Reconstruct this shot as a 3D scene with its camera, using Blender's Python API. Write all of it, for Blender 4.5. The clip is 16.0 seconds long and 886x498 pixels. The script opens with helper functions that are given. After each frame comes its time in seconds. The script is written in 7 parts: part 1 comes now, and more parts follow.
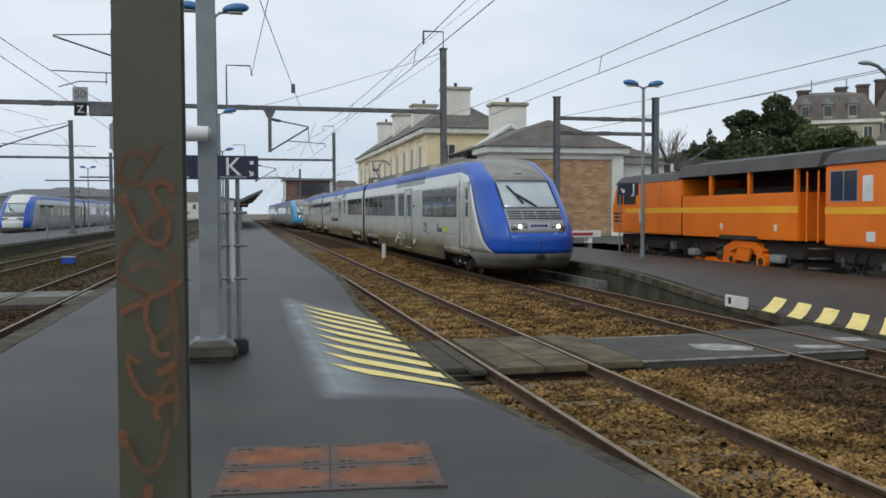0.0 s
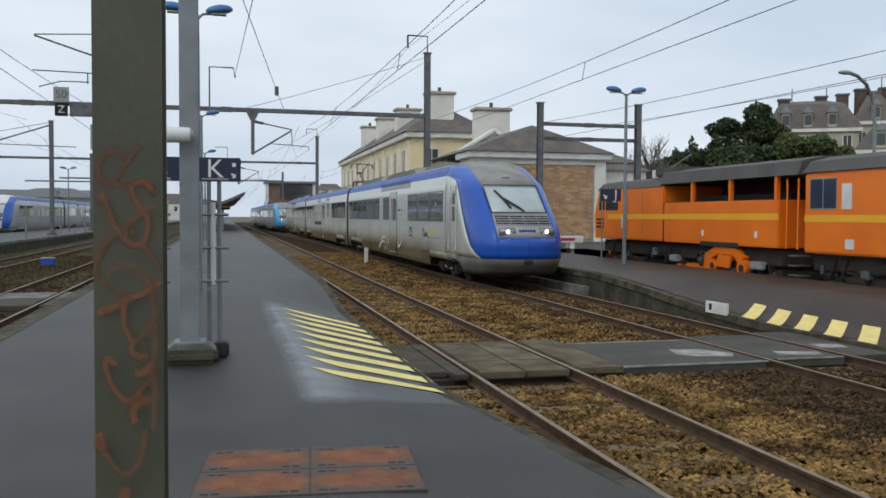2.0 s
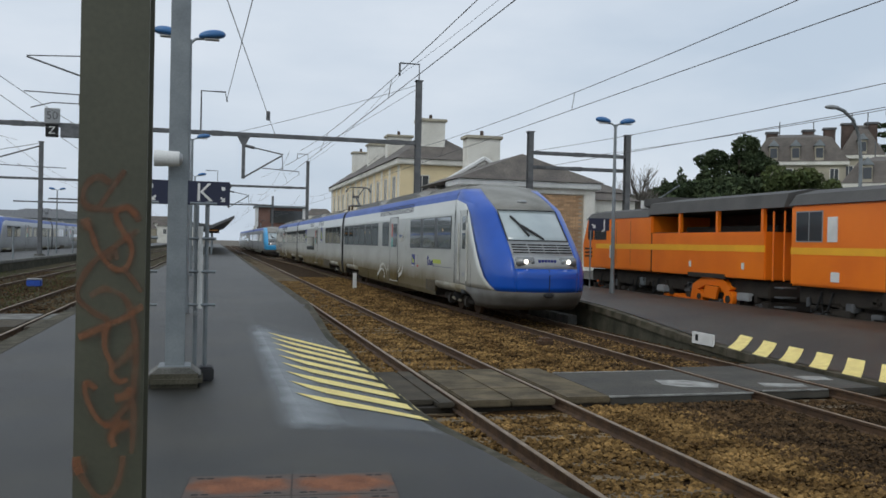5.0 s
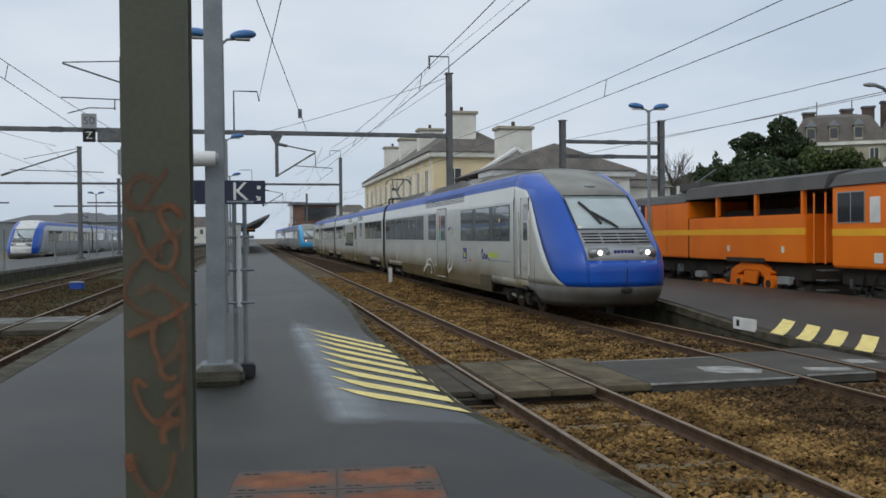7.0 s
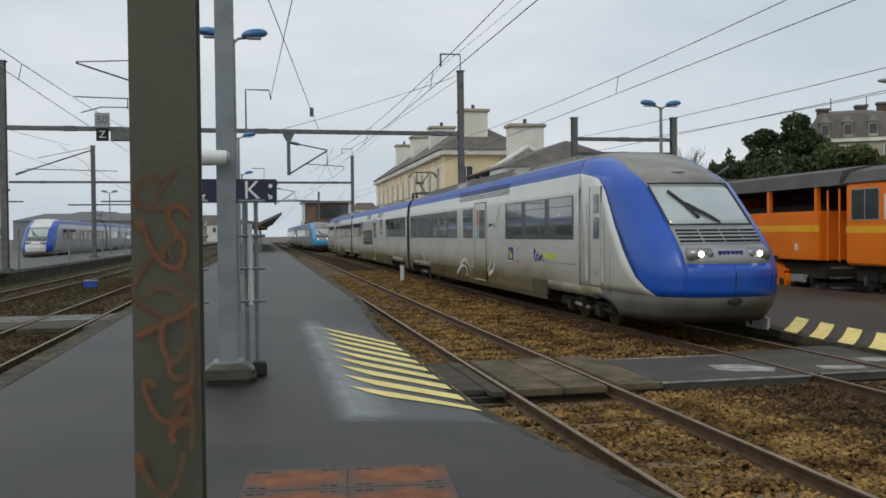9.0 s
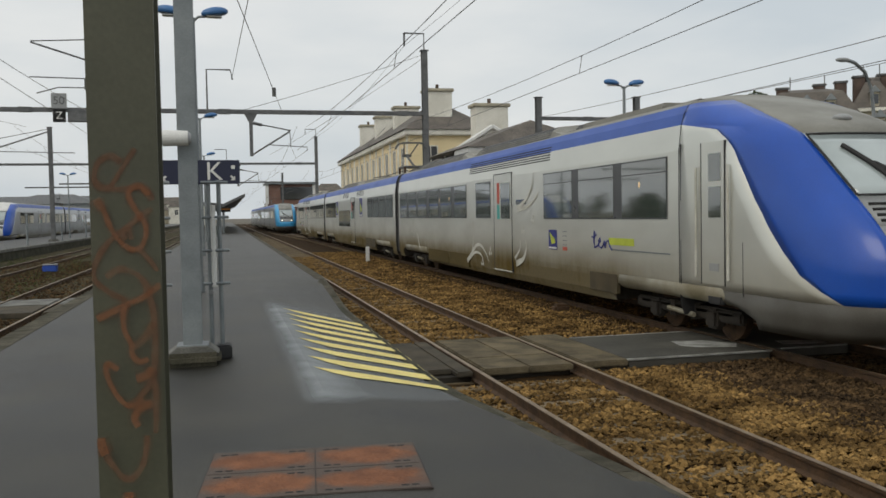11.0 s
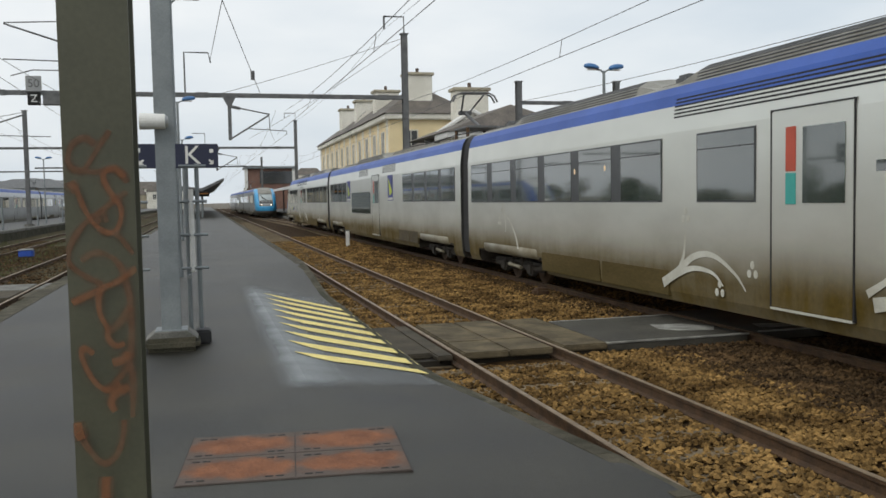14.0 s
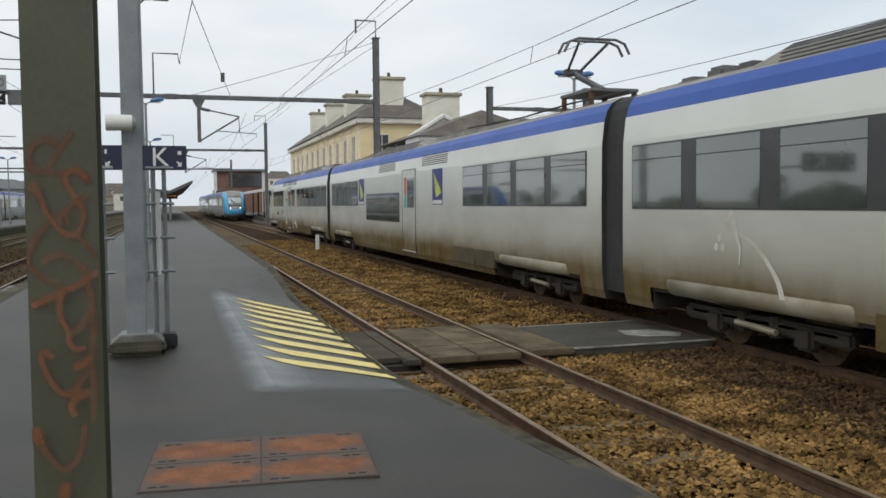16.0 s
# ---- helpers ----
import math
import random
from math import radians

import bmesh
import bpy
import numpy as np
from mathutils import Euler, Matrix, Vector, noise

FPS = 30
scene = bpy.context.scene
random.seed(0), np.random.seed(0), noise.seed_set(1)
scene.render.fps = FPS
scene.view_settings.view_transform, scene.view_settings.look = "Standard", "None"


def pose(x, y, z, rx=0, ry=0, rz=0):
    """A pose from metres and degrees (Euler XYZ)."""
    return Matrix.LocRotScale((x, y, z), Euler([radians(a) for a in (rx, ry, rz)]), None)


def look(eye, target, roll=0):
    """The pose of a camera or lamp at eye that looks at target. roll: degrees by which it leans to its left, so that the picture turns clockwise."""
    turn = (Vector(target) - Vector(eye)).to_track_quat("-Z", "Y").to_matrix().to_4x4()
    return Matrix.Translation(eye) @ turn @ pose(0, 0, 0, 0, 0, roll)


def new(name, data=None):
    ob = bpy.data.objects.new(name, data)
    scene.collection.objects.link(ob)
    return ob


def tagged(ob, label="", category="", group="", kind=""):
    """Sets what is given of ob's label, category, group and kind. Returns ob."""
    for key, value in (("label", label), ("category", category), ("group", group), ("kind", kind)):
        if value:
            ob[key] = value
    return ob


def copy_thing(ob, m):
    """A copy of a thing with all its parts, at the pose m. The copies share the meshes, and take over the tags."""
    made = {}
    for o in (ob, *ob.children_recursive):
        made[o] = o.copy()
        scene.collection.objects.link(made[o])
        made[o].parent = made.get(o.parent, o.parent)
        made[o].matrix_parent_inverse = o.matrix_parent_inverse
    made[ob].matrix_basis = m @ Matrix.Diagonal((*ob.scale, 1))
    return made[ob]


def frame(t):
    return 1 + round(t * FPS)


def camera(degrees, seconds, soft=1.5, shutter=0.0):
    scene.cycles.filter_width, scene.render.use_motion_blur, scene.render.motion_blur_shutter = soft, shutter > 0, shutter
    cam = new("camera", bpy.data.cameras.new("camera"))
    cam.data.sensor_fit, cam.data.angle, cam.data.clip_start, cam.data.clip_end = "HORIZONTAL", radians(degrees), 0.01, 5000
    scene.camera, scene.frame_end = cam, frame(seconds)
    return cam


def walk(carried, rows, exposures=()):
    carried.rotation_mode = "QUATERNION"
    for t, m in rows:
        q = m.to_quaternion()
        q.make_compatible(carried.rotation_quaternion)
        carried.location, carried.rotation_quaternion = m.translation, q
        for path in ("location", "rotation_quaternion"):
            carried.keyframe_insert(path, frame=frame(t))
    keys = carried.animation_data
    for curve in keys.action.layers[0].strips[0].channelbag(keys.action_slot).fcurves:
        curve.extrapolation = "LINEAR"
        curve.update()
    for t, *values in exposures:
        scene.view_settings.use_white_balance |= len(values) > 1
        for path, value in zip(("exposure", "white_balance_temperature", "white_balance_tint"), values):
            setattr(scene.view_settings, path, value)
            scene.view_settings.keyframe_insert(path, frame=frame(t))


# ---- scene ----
cam = camera(54.3, 16.0, 1.6)
walk(cam, [
    (0.0, pose(-0.000, 0.000, 1.610, 87.60, 0.20, -13.05)),
    (0.5, pose(-0.001, -0.002, 1.605, 87.11, 0.69, -13.06)),
    (1.0, pose(0.006, -0.001, 1.607, 87.38, 0.07, -14.08)),
    (1.5, pose(0.004, 0.003, 1.605, 87.50, -0.43, -13.94)),
    (2.0, pose(0.004, 0.006, 1.606, 87.89, -0.31, -14.18)),
    (2.5, pose(0.004, 0.022, 1.610, 88.37, -0.28, -14.68)),
    (3.0, pose(0.020, -0.010, 1.626, 88.22, -1.71, -12.75)),
    (3.5, pose(0.025, 0.007, 1.616, 87.51, -1.40, -15.47)),
    (4.0, pose(0.024, -0.018, 1.619, 88.74, -0.82, -15.87)),
    (4.5, pose(0.031, -0.033, 1.617, 88.87, 0.33, -15.91)),
    (5.0, pose(0.020, -0.031, 1.615, 89.67, -1.18, -14.87)),
    (5.2, pose(0.018, -0.012, 1.623, 90.68, -1.27, -14.20)),
    (7.3, pose(0.000, -0.005, 1.605, 89.08, 0.64, -12.56)),
    (7.5, pose(0.006, 0.003, 1.607, 89.10, 0.74, -12.51)),
    (8.0, pose(0.005, -0.013, 1.605, 89.17, 0.58, -11.75)),
    (10.3, pose(0.026, -0.001, 1.623, 88.55, 1.00, -12.80)),
    (10.5, pose(0.015, -0.002, 1.607, 88.34, 1.57, -13.65)),
    (11.0, pose(0.013, 0.008, 1.606, 87.70, 1.05, -14.14)),
    (11.5, pose(0.020, -0.003, 1.607, 87.63, 0.92, -14.69)),
    (12.0, pose(0.019, 0.003, 1.605, 87.06, 0.80, -15.01)),
    (12.5, pose(0.020, 0.000, 1.601, 86.43, 0.80, -15.14)),
    (13.0, pose(0.018, 0.002, 1.603, 86.49, 0.64, -15.09)),
    (13.5, pose(0.017, 0.010, 1.603, 86.50, 0.98, -15.20)),
    (14.0, pose(0.019, 0.009, 1.601, 86.65, 1.06, -15.44)),
    (14.5, pose(0.020, 0.005, 1.602, 86.87, 0.78, -15.94)),
    (15.0, pose(0.023, 0.005, 1.602, 86.88, 1.05, -15.90)),
    (15.5, pose(0.022, 0.003, 1.602, 86.64, 0.75, -16.23)),
    (16.0, pose(0.029, 0.006, 1.602, 86.94, 0.52, -17.38)),
], exposures=[(0.0, 0.06, 6450, 8), (2.5, 0.05, 6400, 8), (3.0, -0.10, 6350, 8), (3.5, 0.06, 6400, 8), (4.0, 0.08, 6400, 8), (5.0, -0.12, 6350, 8), (8.0, -0.12, 6450, 8), (10.5, -0.08, 7200, 8), (12.0, 0.02, 7200, 8), (12.5, 0.12, 7100, 8), (16.0, 0.16, 6950, 8)])

# ---- sky and light: an overcast winter day ----
RAIL = -0.55          # top of the rails below the platform
world = bpy.data.worlds.new("overcast_sky")
scene.world = world
world.use_nodes = True
wn, wl = world.node_tree.nodes, world.node_tree.links
wn.clear()
w_out = wn.new("ShaderNodeOutputWorld")
w_bg = wn.new("ShaderNodeBackground")
w_sky = wn.new("ShaderNodeTexSky")
w_sky.sky_type = "NISHITA"
w_sky.sun_disc = False
w_sky.sun_elevation, w_sky.sun_rotation = radians(35), radians(250)
w_sky.air_density, w_sky.dust_density = 1.0, 4.0
w_mul = wn.new("ShaderNodeMixRGB")
w_mul.blend_type = "MULTIPLY"
w_mul.inputs[0].default_value = 1.0
w_mul.inputs[2].default_value = (0.10, 0.10, 0.10, 1)
w_map = wn.new("ShaderNodeMapping")
w_map.inputs["Scale"].default_value = (1.0, 1.0, 3.2)
w_co = wn.new("ShaderNodeTexCoord")
w_noise = wn.new("ShaderNodeTexNoise")
w_noise.inputs["Scale"].default_value = 2.2
w_noise.inputs["Detail"].default_value = 6
w_ramp = wn.new("ShaderNodeValToRGB")
w_ramp.color_ramp.elements[0].position, w_ramp.color_ramp.elements[0].color = 0.32, (0.62, 0.71, 0.83, 1)
w_ramp.color_ramp.elements[1].position, w_ramp.color_ramp.elements[1].color = 0.68, (0.87, 0.92, 1.0, 1)
w_mix = wn.new("ShaderNodeMixRGB")
w_mix.inputs[0].default_value = 0.88
wl.new(w_co.outputs["Generated"], w_map.inputs["Vector"])
wl.new(w_map.outputs[0], w_noise.inputs["Vector"])
wl.new(w_noise.outputs["Fac"], w_ramp.inputs[0])
wl.new(w_sky.outputs[0], w_mul.inputs[1])
wl.new(w_mul.outputs[0], w_mix.inputs[1])
wl.new(w_ramp.outputs[0], w_mix.inputs[2])
wl.new(w_mix.outputs[0], w_bg.inputs["Color"])
w_bg.inputs["Strength"].default_value = 1.0
wl.new(w_bg.outputs[0], w_out.inputs["Surface"])
sun = new("sun", bpy.data.lights.new("sun", "SUN"))
sun.data.energy, sun.data.angle, sun.data.color = 0.7, radians(25), (1.0, 0.97, 0.92)
sun.matrix_world = look((0, 0, 60), (45, 42, 0))


# ---- materials ----
MATS = {}


def mat(name, col, col2=None, scale=3.0, rough=0.8, metal=0.0, bump=0.0, bscale=40.0, detail=5.0, spec=0.5, lo=0.35, hi=0.65, stretch=(1, 1, 1), piece=0.0, emit=0.0, coat=0.0, fine=0.25, fscale=60.0, blotch=0.0, alpha=1.0):
    """Two colours mixed by a broad noise, a fine grain over them, gloss that varies and a fine bump."""
    if name in MATS:
        return MATS[name]
    m = bpy.data.materials.new(name)
    m.use_nodes = True
    n, l = m.node_tree.nodes, m.node_tree.links
    b = n["Principled BSDF"]
    b.inputs["Roughness"].default_value = rough
    b.inputs["Metallic"].default_value = metal
    b.inputs["Specular IOR Level"].default_value = spec
    b.inputs["Coat Weight"].default_value = coat
    co = n.new("ShaderNodeTexCoord")
    mp = n.new("ShaderNodeMapping")
    mp.inputs["Scale"].default_value = stretch
    l.new(co.outputs["Object"], mp.inputs["Vector"])
    nz = n.new("ShaderNodeTexNoise")
    nz.inputs["Scale"].default_value, nz.inputs["Detail"].default_value = scale, detail
    l.new(mp.outputs[0], nz.inputs["Vector"])
    rp = n.new("ShaderNodeValToRGB")
    rp.color_ramp.elements[0].position, rp.color_ramp.elements[0].color = lo, (*col, 1)
    rp.color_ramp.elements[1].position, rp.color_ramp.elements[1].color = hi, (*(col2 or tuple(c * 0.8 for c in col)), 1)
    l.new(nz.outputs["Fac"], rp.inputs[0])
    last = rp.outputs[0]
    if fine:
        fz = n.new("ShaderNodeTexNoise")
        fz.inputs["Scale"].default_value, fz.inputs["Detail"].default_value = fscale, 3
        l.new(mp.outputs[0], fz.inputs["Vector"])
        mr = n.new("ShaderNodeMapRange")
        mr.inputs[1].default_value, mr.inputs[2].default_value = 0.3, 0.7
        mr.inputs[3].default_value, mr.inputs[4].default_value = 1 - fine, 1 + fine
        l.new(fz.outputs["Fac"], mr.inputs[0])
        mx = n.new("ShaderNodeMixRGB")
        mx.blend_type = "MULTIPLY"
        mx.inputs[0].default_value = 1
        l.new(last, mx.inputs[1])
        l.new(mr.outputs[0], mx.inputs[2])
        last = mx.outputs[0]
    if blotch:
        bz2 = n.new("ShaderNodeTexNoise")
        bz2.inputs["Scale"].default_value, bz2.inputs["Detail"].default_value = 0.33, 6
        bz2.inputs["Roughness"].default_value = 0.62
        l.new(co.outputs["Object"], bz2.inputs["Vector"])
        br = n.new("ShaderNodeMapRange")
        br.inputs[1].default_value, br.inputs[2].default_value = 0.3, 0.7
        br.inputs[3].default_value, br.inputs[4].default_value = 1 - blotch, 1 + blotch
        l.new(bz2.outputs["Fac"], br.inputs[0])
        bx2 = n.new("ShaderNodeMixRGB")
        bx2.blend_type = "MULTIPLY"
        bx2.inputs[0].default_value = 1
        l.new(last, bx2.inputs[1])
        l.new(br.outputs[0], bx2.inputs[2])
        last = bx2.outputs[0]
    if piece:
        ob = n.new("ShaderNodeObjectInfo")
        ge = n.new("ShaderNodeNewGeometry")
        ad = n.new("ShaderNodeMath")
        ad.operation = "ADD"
        l.new(ob.outputs["Random"], ad.inputs[0])
        l.new(ge.outputs["Random Per Island"], ad.inputs[1])
        fr = n.new("ShaderNodeMath")
        fr.operation = "FRACT"
        l.new(ad.outputs[0], fr.inputs[0])
        pr = n.new("ShaderNodeMapRange")
        pr.inputs[3].default_value, pr.inputs[4].default_value = 1 - piece, 1 + piece
        l.new(fr.outputs[0], pr.inputs[0])
        px = n.new("ShaderNodeMixRGB")
        px.blend_type = "MULTIPLY"
        px.inputs[0].default_value = 1
        l.new(last, px.inputs[1])
        l.new(pr.outputs[0], px.inputs[2])
        last = px.outputs[0]
    l.new(last, b.inputs["Base Color"])
    rr = n.new("ShaderNodeMapRange")
    rr.inputs[3].default_value, rr.inputs[4].default_value = max(0.0, rough - 0.08), min(1.0, rough + 0.08)
    l.new(nz.outputs["Fac"], rr.inputs[0])
    l.new(rr.outputs[0], b.inputs["Roughness"])
    if bump:
        bz = n.new("ShaderNodeTexNoise")
        bz.inputs["Scale"].default_value, bz.inputs["Detail"].default_value = bscale, 4
        l.new(mp.outputs[0], bz.inputs["Vector"])
        bp = n.new("ShaderNodeBump")
        bp.inputs["Strength"].default_value, bp.inputs["Distance"].default_value = bump, 0.02
        l.new(bz.outputs["Fac"], bp.inputs["Height"])
        l.new(bp.outputs[0], b.inputs["Normal"])
    if alpha < 1:
        az = n.new("ShaderNodeMapRange")
        az.inputs[1].default_value, az.inputs[2].default_value = 0.3, 0.7
        az.inputs[3].default_value, az.inputs[4].default_value = max(0.0, alpha - 0.22), min(1.0, alpha + 0.22)
        l.new(nz.outputs["Fac"], az.inputs[0])
        l.new(az.outputs[0], b.inputs["Alpha"])
    if emit:
        b.inputs["Emission Color"].default_value = (1.0, 0.93, 0.78, 1)
        b.inputs["Emission Strength"].default_value = emit
    MATS[name] = m
    return m


ASPHALT = mat("asphalt", (0.017, 0.016, 0.0115), (0.047, 0.043, 0.032), 0.9, 0.50, bump=0.35, bscale=160, detail=10, spec=0.42, fine=0.5, fscale=110, lo=0.32, hi=0.70, blotch=0.55)
ASPHALT_DARK = mat("asphalt_patch", (0.046, 0.043, 0.034), (0.088, 0.082, 0.066), 1.3, 0.75, bump=0.5, bscale=150, fine=0.3, fscale=200)
YELLOW = mat("yellow_road_paint", (0.92, 0.77, 0.27), (0.78, 0.63, 0.22), 5, 0.65, bump=0.3, bscale=150, fine=0.2, fscale=120)
WHITE_LINE = mat("white_road_paint", (0.40, 0.40, 0.37), (0.20, 0.20, 0.18), 4, 0.75, bump=0.3, bscale=120)
KERB = mat("kerb_stone", (0.105, 0.092, 0.066), (0.045, 0.042, 0.026), 3.5, 0.85, bump=0.6, bscale=40, piece=0.25, spec=0.2)
CONCRETE = mat("weathered_concrete", (0.20, 0.195, 0.175), (0.09, 0.09, 0.078), 2.2, 0.85, bump=0.5, bscale=45)
# near-black colour paints in the shadow beneath the crossing panels
UNDERSIDE = mat("shade_dark_bearer", (0.022, 0.018, 0.012), (0.035, 0.029, 0.02), 3, 0.9, bump=0.4)
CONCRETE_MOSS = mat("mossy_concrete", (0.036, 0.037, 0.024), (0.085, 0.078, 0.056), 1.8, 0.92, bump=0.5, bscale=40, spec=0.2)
PANEL = mat("crossing_panel", (0.17, 0.135, 0.082), (0.085, 0.070, 0.045), 2.6, 0.85, bump=0.4, bscale=70, piece=0.15, spec=0.2)
PANEL_DARK = mat("dark_crossing_panel", (0.062, 0.055, 0.042), (0.11, 0.092, 0.066), 2.2, 0.85, bump=0.4, bscale=70, piece=0.15, spec=0.2)
# brown bed taken near black to paint the shade in gaps between stones
BALLAST = mat("gap_shade_ballast_bed", (0.020, 0.011, 0.004), (0.052, 0.028, 0.009), 5, 0.95, bump=1.0, bscale=22, fine=0.5, fscale=26, spec=0.12)
STONE = mat("ballast_stone", (0.27, 0.165, 0.060), (0.080, 0.046, 0.016), 2.0, 0.9, bump=0.3, bscale=90, piece=0.62, spec=0.12)
DARK_STONE = mat("sooty_ballast_stone", (0.092, 0.056, 0.026), (0.036, 0.023, 0.012), 2.0, 0.9, bump=0.3, bscale=90, piece=0.7, spec=0.12)
NOSE_SKIRT = mat("grimy_nose_skirt", (0.115, 0.11, 0.098), (0.075, 0.07, 0.058), 1.4, 0.6, 0.1, fine=0.15)
DARK_DIRT = mat("caked_underfloor_dirt", (0.050, 0.038, 0.018), (0.078, 0.060, 0.030), 2, 0.8, bump=0.3, fine=0.2)
GREY_STONE = mat("grey_ballast_bed", (0.05, 0.042, 0.034), (0.09, 0.075, 0.058), 4, 0.9, bump=1.0, bscale=22, fine=0.45, fscale=28)
WEEDS = mat("weedy_ground", (0.030, 0.029, 0.014), (0.078, 0.060, 0.030), 1.6, 0.95, bump=1.0, bscale=18, fine=0.5, fscale=30, spec=0.12, blotch=0.4)
GROUND = mat("ground_soil", (0.10, 0.085, 0.06), (0.15, 0.13, 0.10), 0.3, 0.95, bump=0.6, bscale=12)
RUST = mat("rusty_rail", (0.115, 0.066, 0.034), (0.066, 0.040, 0.024), 6, 0.75, 0.3, bump=0.3)
RAILTOP = mat("worn_rail_head", (0.30, 0.225, 0.145), (0.20, 0.145, 0.09), 5, 0.48, 0.4)
SLEEPER = mat("sleeper", (0.22, 0.165, 0.095), (0.12, 0.09, 0.055), 3, 0.9, bump=0.5, bscale=50, piece=0.2)
HATCH_FRAME = mat("hatch_frame_steel", (0.085, 0.065, 0.055), (0.05, 0.042, 0.038), 6, 0.7, 0.4, bump=0.3)
BLACK = mat("black_slot", (0.012, 0.012, 0.012), None, 4, 0.8)
POLE = mat("olive_painted_steel", (0.088, 0.087, 0.054), (0.064, 0.064, 0.040), 2.0, 0.5, bump=0.08, bscale=20, fine=0.08)
SPRAY = mat("orange_spray_paint", (0.33, 0.12, 0.045), (0.22, 0.092, 0.040), 14, 0.55, fine=0.1, alpha=0.52)
SPRAY_FAINT = mat("faded_spray_paint", (0.24, 0.105, 0.050), (0.17, 0.085, 0.045), 14, 0.55, fine=0.1, alpha=0.34)
SPRAY_HALO = mat("spray_mist", (0.22, 0.10, 0.05), (0.17, 0.085, 0.045), 18, 0.55, fine=0.1, alpha=0.20)
FAR_BRICK = mat("weathered_red_brick", (0.115, 0.080, 0.064), (0.075, 0.056, 0.048), 1.2, 0.9)
GALV = mat("galvanised_steel", (0.25, 0.275, 0.28), (0.19, 0.21, 0.22), 3, 0.5, 0.35, bump=0.08, fine=0.08)
GALV_DARK = mat("dark_mast_steel", (0.165, 0.168, 0.168), (0.11, 0.114, 0.117), 3, 0.6, 0.4, fine=0.1)
WIRE = mat("catenary_wire", (0.14, 0.135, 0.135), None, 3, 0.6, 0.4)
LAMPBLUE = mat("blue_lamp_enamel", (0.055, 0.19, 0.42), (0.045, 0.15, 0.35), 3, 0.35, fine=0.05)
WHITE = mat("white_paint", (0.74, 0.74, 0.71), (0.62, 0.62, 0.59), 2, 0.5, fine=0.08)
OFFWHITE = mat("off_white_render", (0.80, 0.78, 0.70), (0.66, 0.64, 0.56), 0.7, 0.9, bump=0.2, bscale=30)
NAVY = mat("navy_sign_enamel", (0.012, 0.016, 0.045), (0.018, 0.022, 0.05), 2, 0.4, fine=0.05)
SLATE = mat("slate_roof", (0.10, 0.088, 0.076), (0.155, 0.135, 0.115), 0.8, 0.75, bump=0.5, bscale=9, fine=0.3, fscale=12)
OCHRE = mat("ochre_render", (0.84, 0.70, 0.43), (0.74, 0.61, 0.37), 0.4, 0.9, bump=0.15, bscale=20)
BRICK = mat("tan_brick", (0.56, 0.355, 0.195), (0.43, 0.265, 0.15), 0.8, 0.9, bump=0.3, bscale=30, piece=0.25)
MORTAR = mat("mortar", (0.48, 0.40, 0.29), (0.38, 0.31, 0.23), 2, 0.95, bump=0.3)
STONEWALL = mat("pale_stone_wall", (0.46, 0.42, 0.32), (0.35, 0.32, 0.25), 0.6, 0.9, bump=0.2, bscale=15)
WIN = mat("dark_window_glass", (0.03, 0.035, 0.04), (0.045, 0.05, 0.055), 0.4, 0.08, fine=0, spec=0.7)
DIRT = mat("brake_dust_on_paint", (0.075, 0.055, 0.018), (0.115, 0.086, 0.036), 1.1, 0.8, 0.0, bump=0.1, fine=0.15, fscale=20, stretch=(1, 0.35, 1.4), spec=0.15)
TRAINBLUE = mat("blue_train_paint", (0.004, 0.082, 0.46), (0.004, 0.068, 0.39), 0.9, 0.33, 0.0, fine=0.06, coat=0.2)
STRIPEBLUE = mat("roof_stripe_blue", (0.025, 0.095, 0.42), (0.022, 0.08, 0.35), 0.9, 0.45, 0.05, fine=0.1)
ROOFGREY = mat("train_roof_grey", (0.29, 0.285, 0.255), (0.20, 0.195, 0.17), 1.2, 0.6, 0.1, bump=0.15, fine=0.18)
LIGHTGREY = mat("light_grey_panel", (0.34, 0.35, 0.35), (0.28, 0.29, 0.29), 1.5, 0.45, 0.1, fine=0.06)
GLASS = mat("train_glass", (0.044, 0.058, 0.051), (0.066, 0.082, 0.073), 0.9, 0.035, spec=0.9, fine=0, coat=0.7)
GLASS.node_tree.nodes["Principled BSDF"].inputs["IOR"].default_value = 1.75
# pale base colour paints the bright sky reflection into the windscreen
SCREEN = mat("sky_pale_windscreen_glass", (0.42, 0.48, 0.48), (0.32, 0.37, 0.37), 0.8, 0.04, spec=0.9, fine=0, coat=0.8)
PILLAR = mat("window_pillar_black", (0.05, 0.053, 0.055), None, 2, 0.3, fine=0.05)
RUBBER = mat("black_rubber", (0.018, 0.018, 0.019), (0.03, 0.03, 0.03), 3, 0.75)
UNDER = mat("underframe_grime", (0.020, 0.016, 0.012), (0.036, 0.029, 0.021), 3, 0.85, bump=0.3)
POD = mat("pale_bogie_fairing", (0.32, 0.30, 0.235), (0.19, 0.165, 0.105), 1.6, 0.5, 0.1, fine=0.12)
HEADLAMP = mat("lit_headlamp", (0.9, 0.9, 0.85), None, 2, 0.2, emit=3.0, fine=0)
LAMPGLASS = mat("headlamp_unit", (0.30, 0.31, 0.31), (0.22, 0.23, 0.23), 4, 0.15, 0.3, fine=0.05)
CABINLAMP = mat("lit_saloon_lamp", (0.60, 0.30, 0.05), None, 2, 0.4, emit=0.35, fine=0)
LIVERY = mat("pale_livery_print", (0.62, 0.62, 0.56), (0.46, 0.45, 0.38), 2.2, 0.5, fine=0.12)
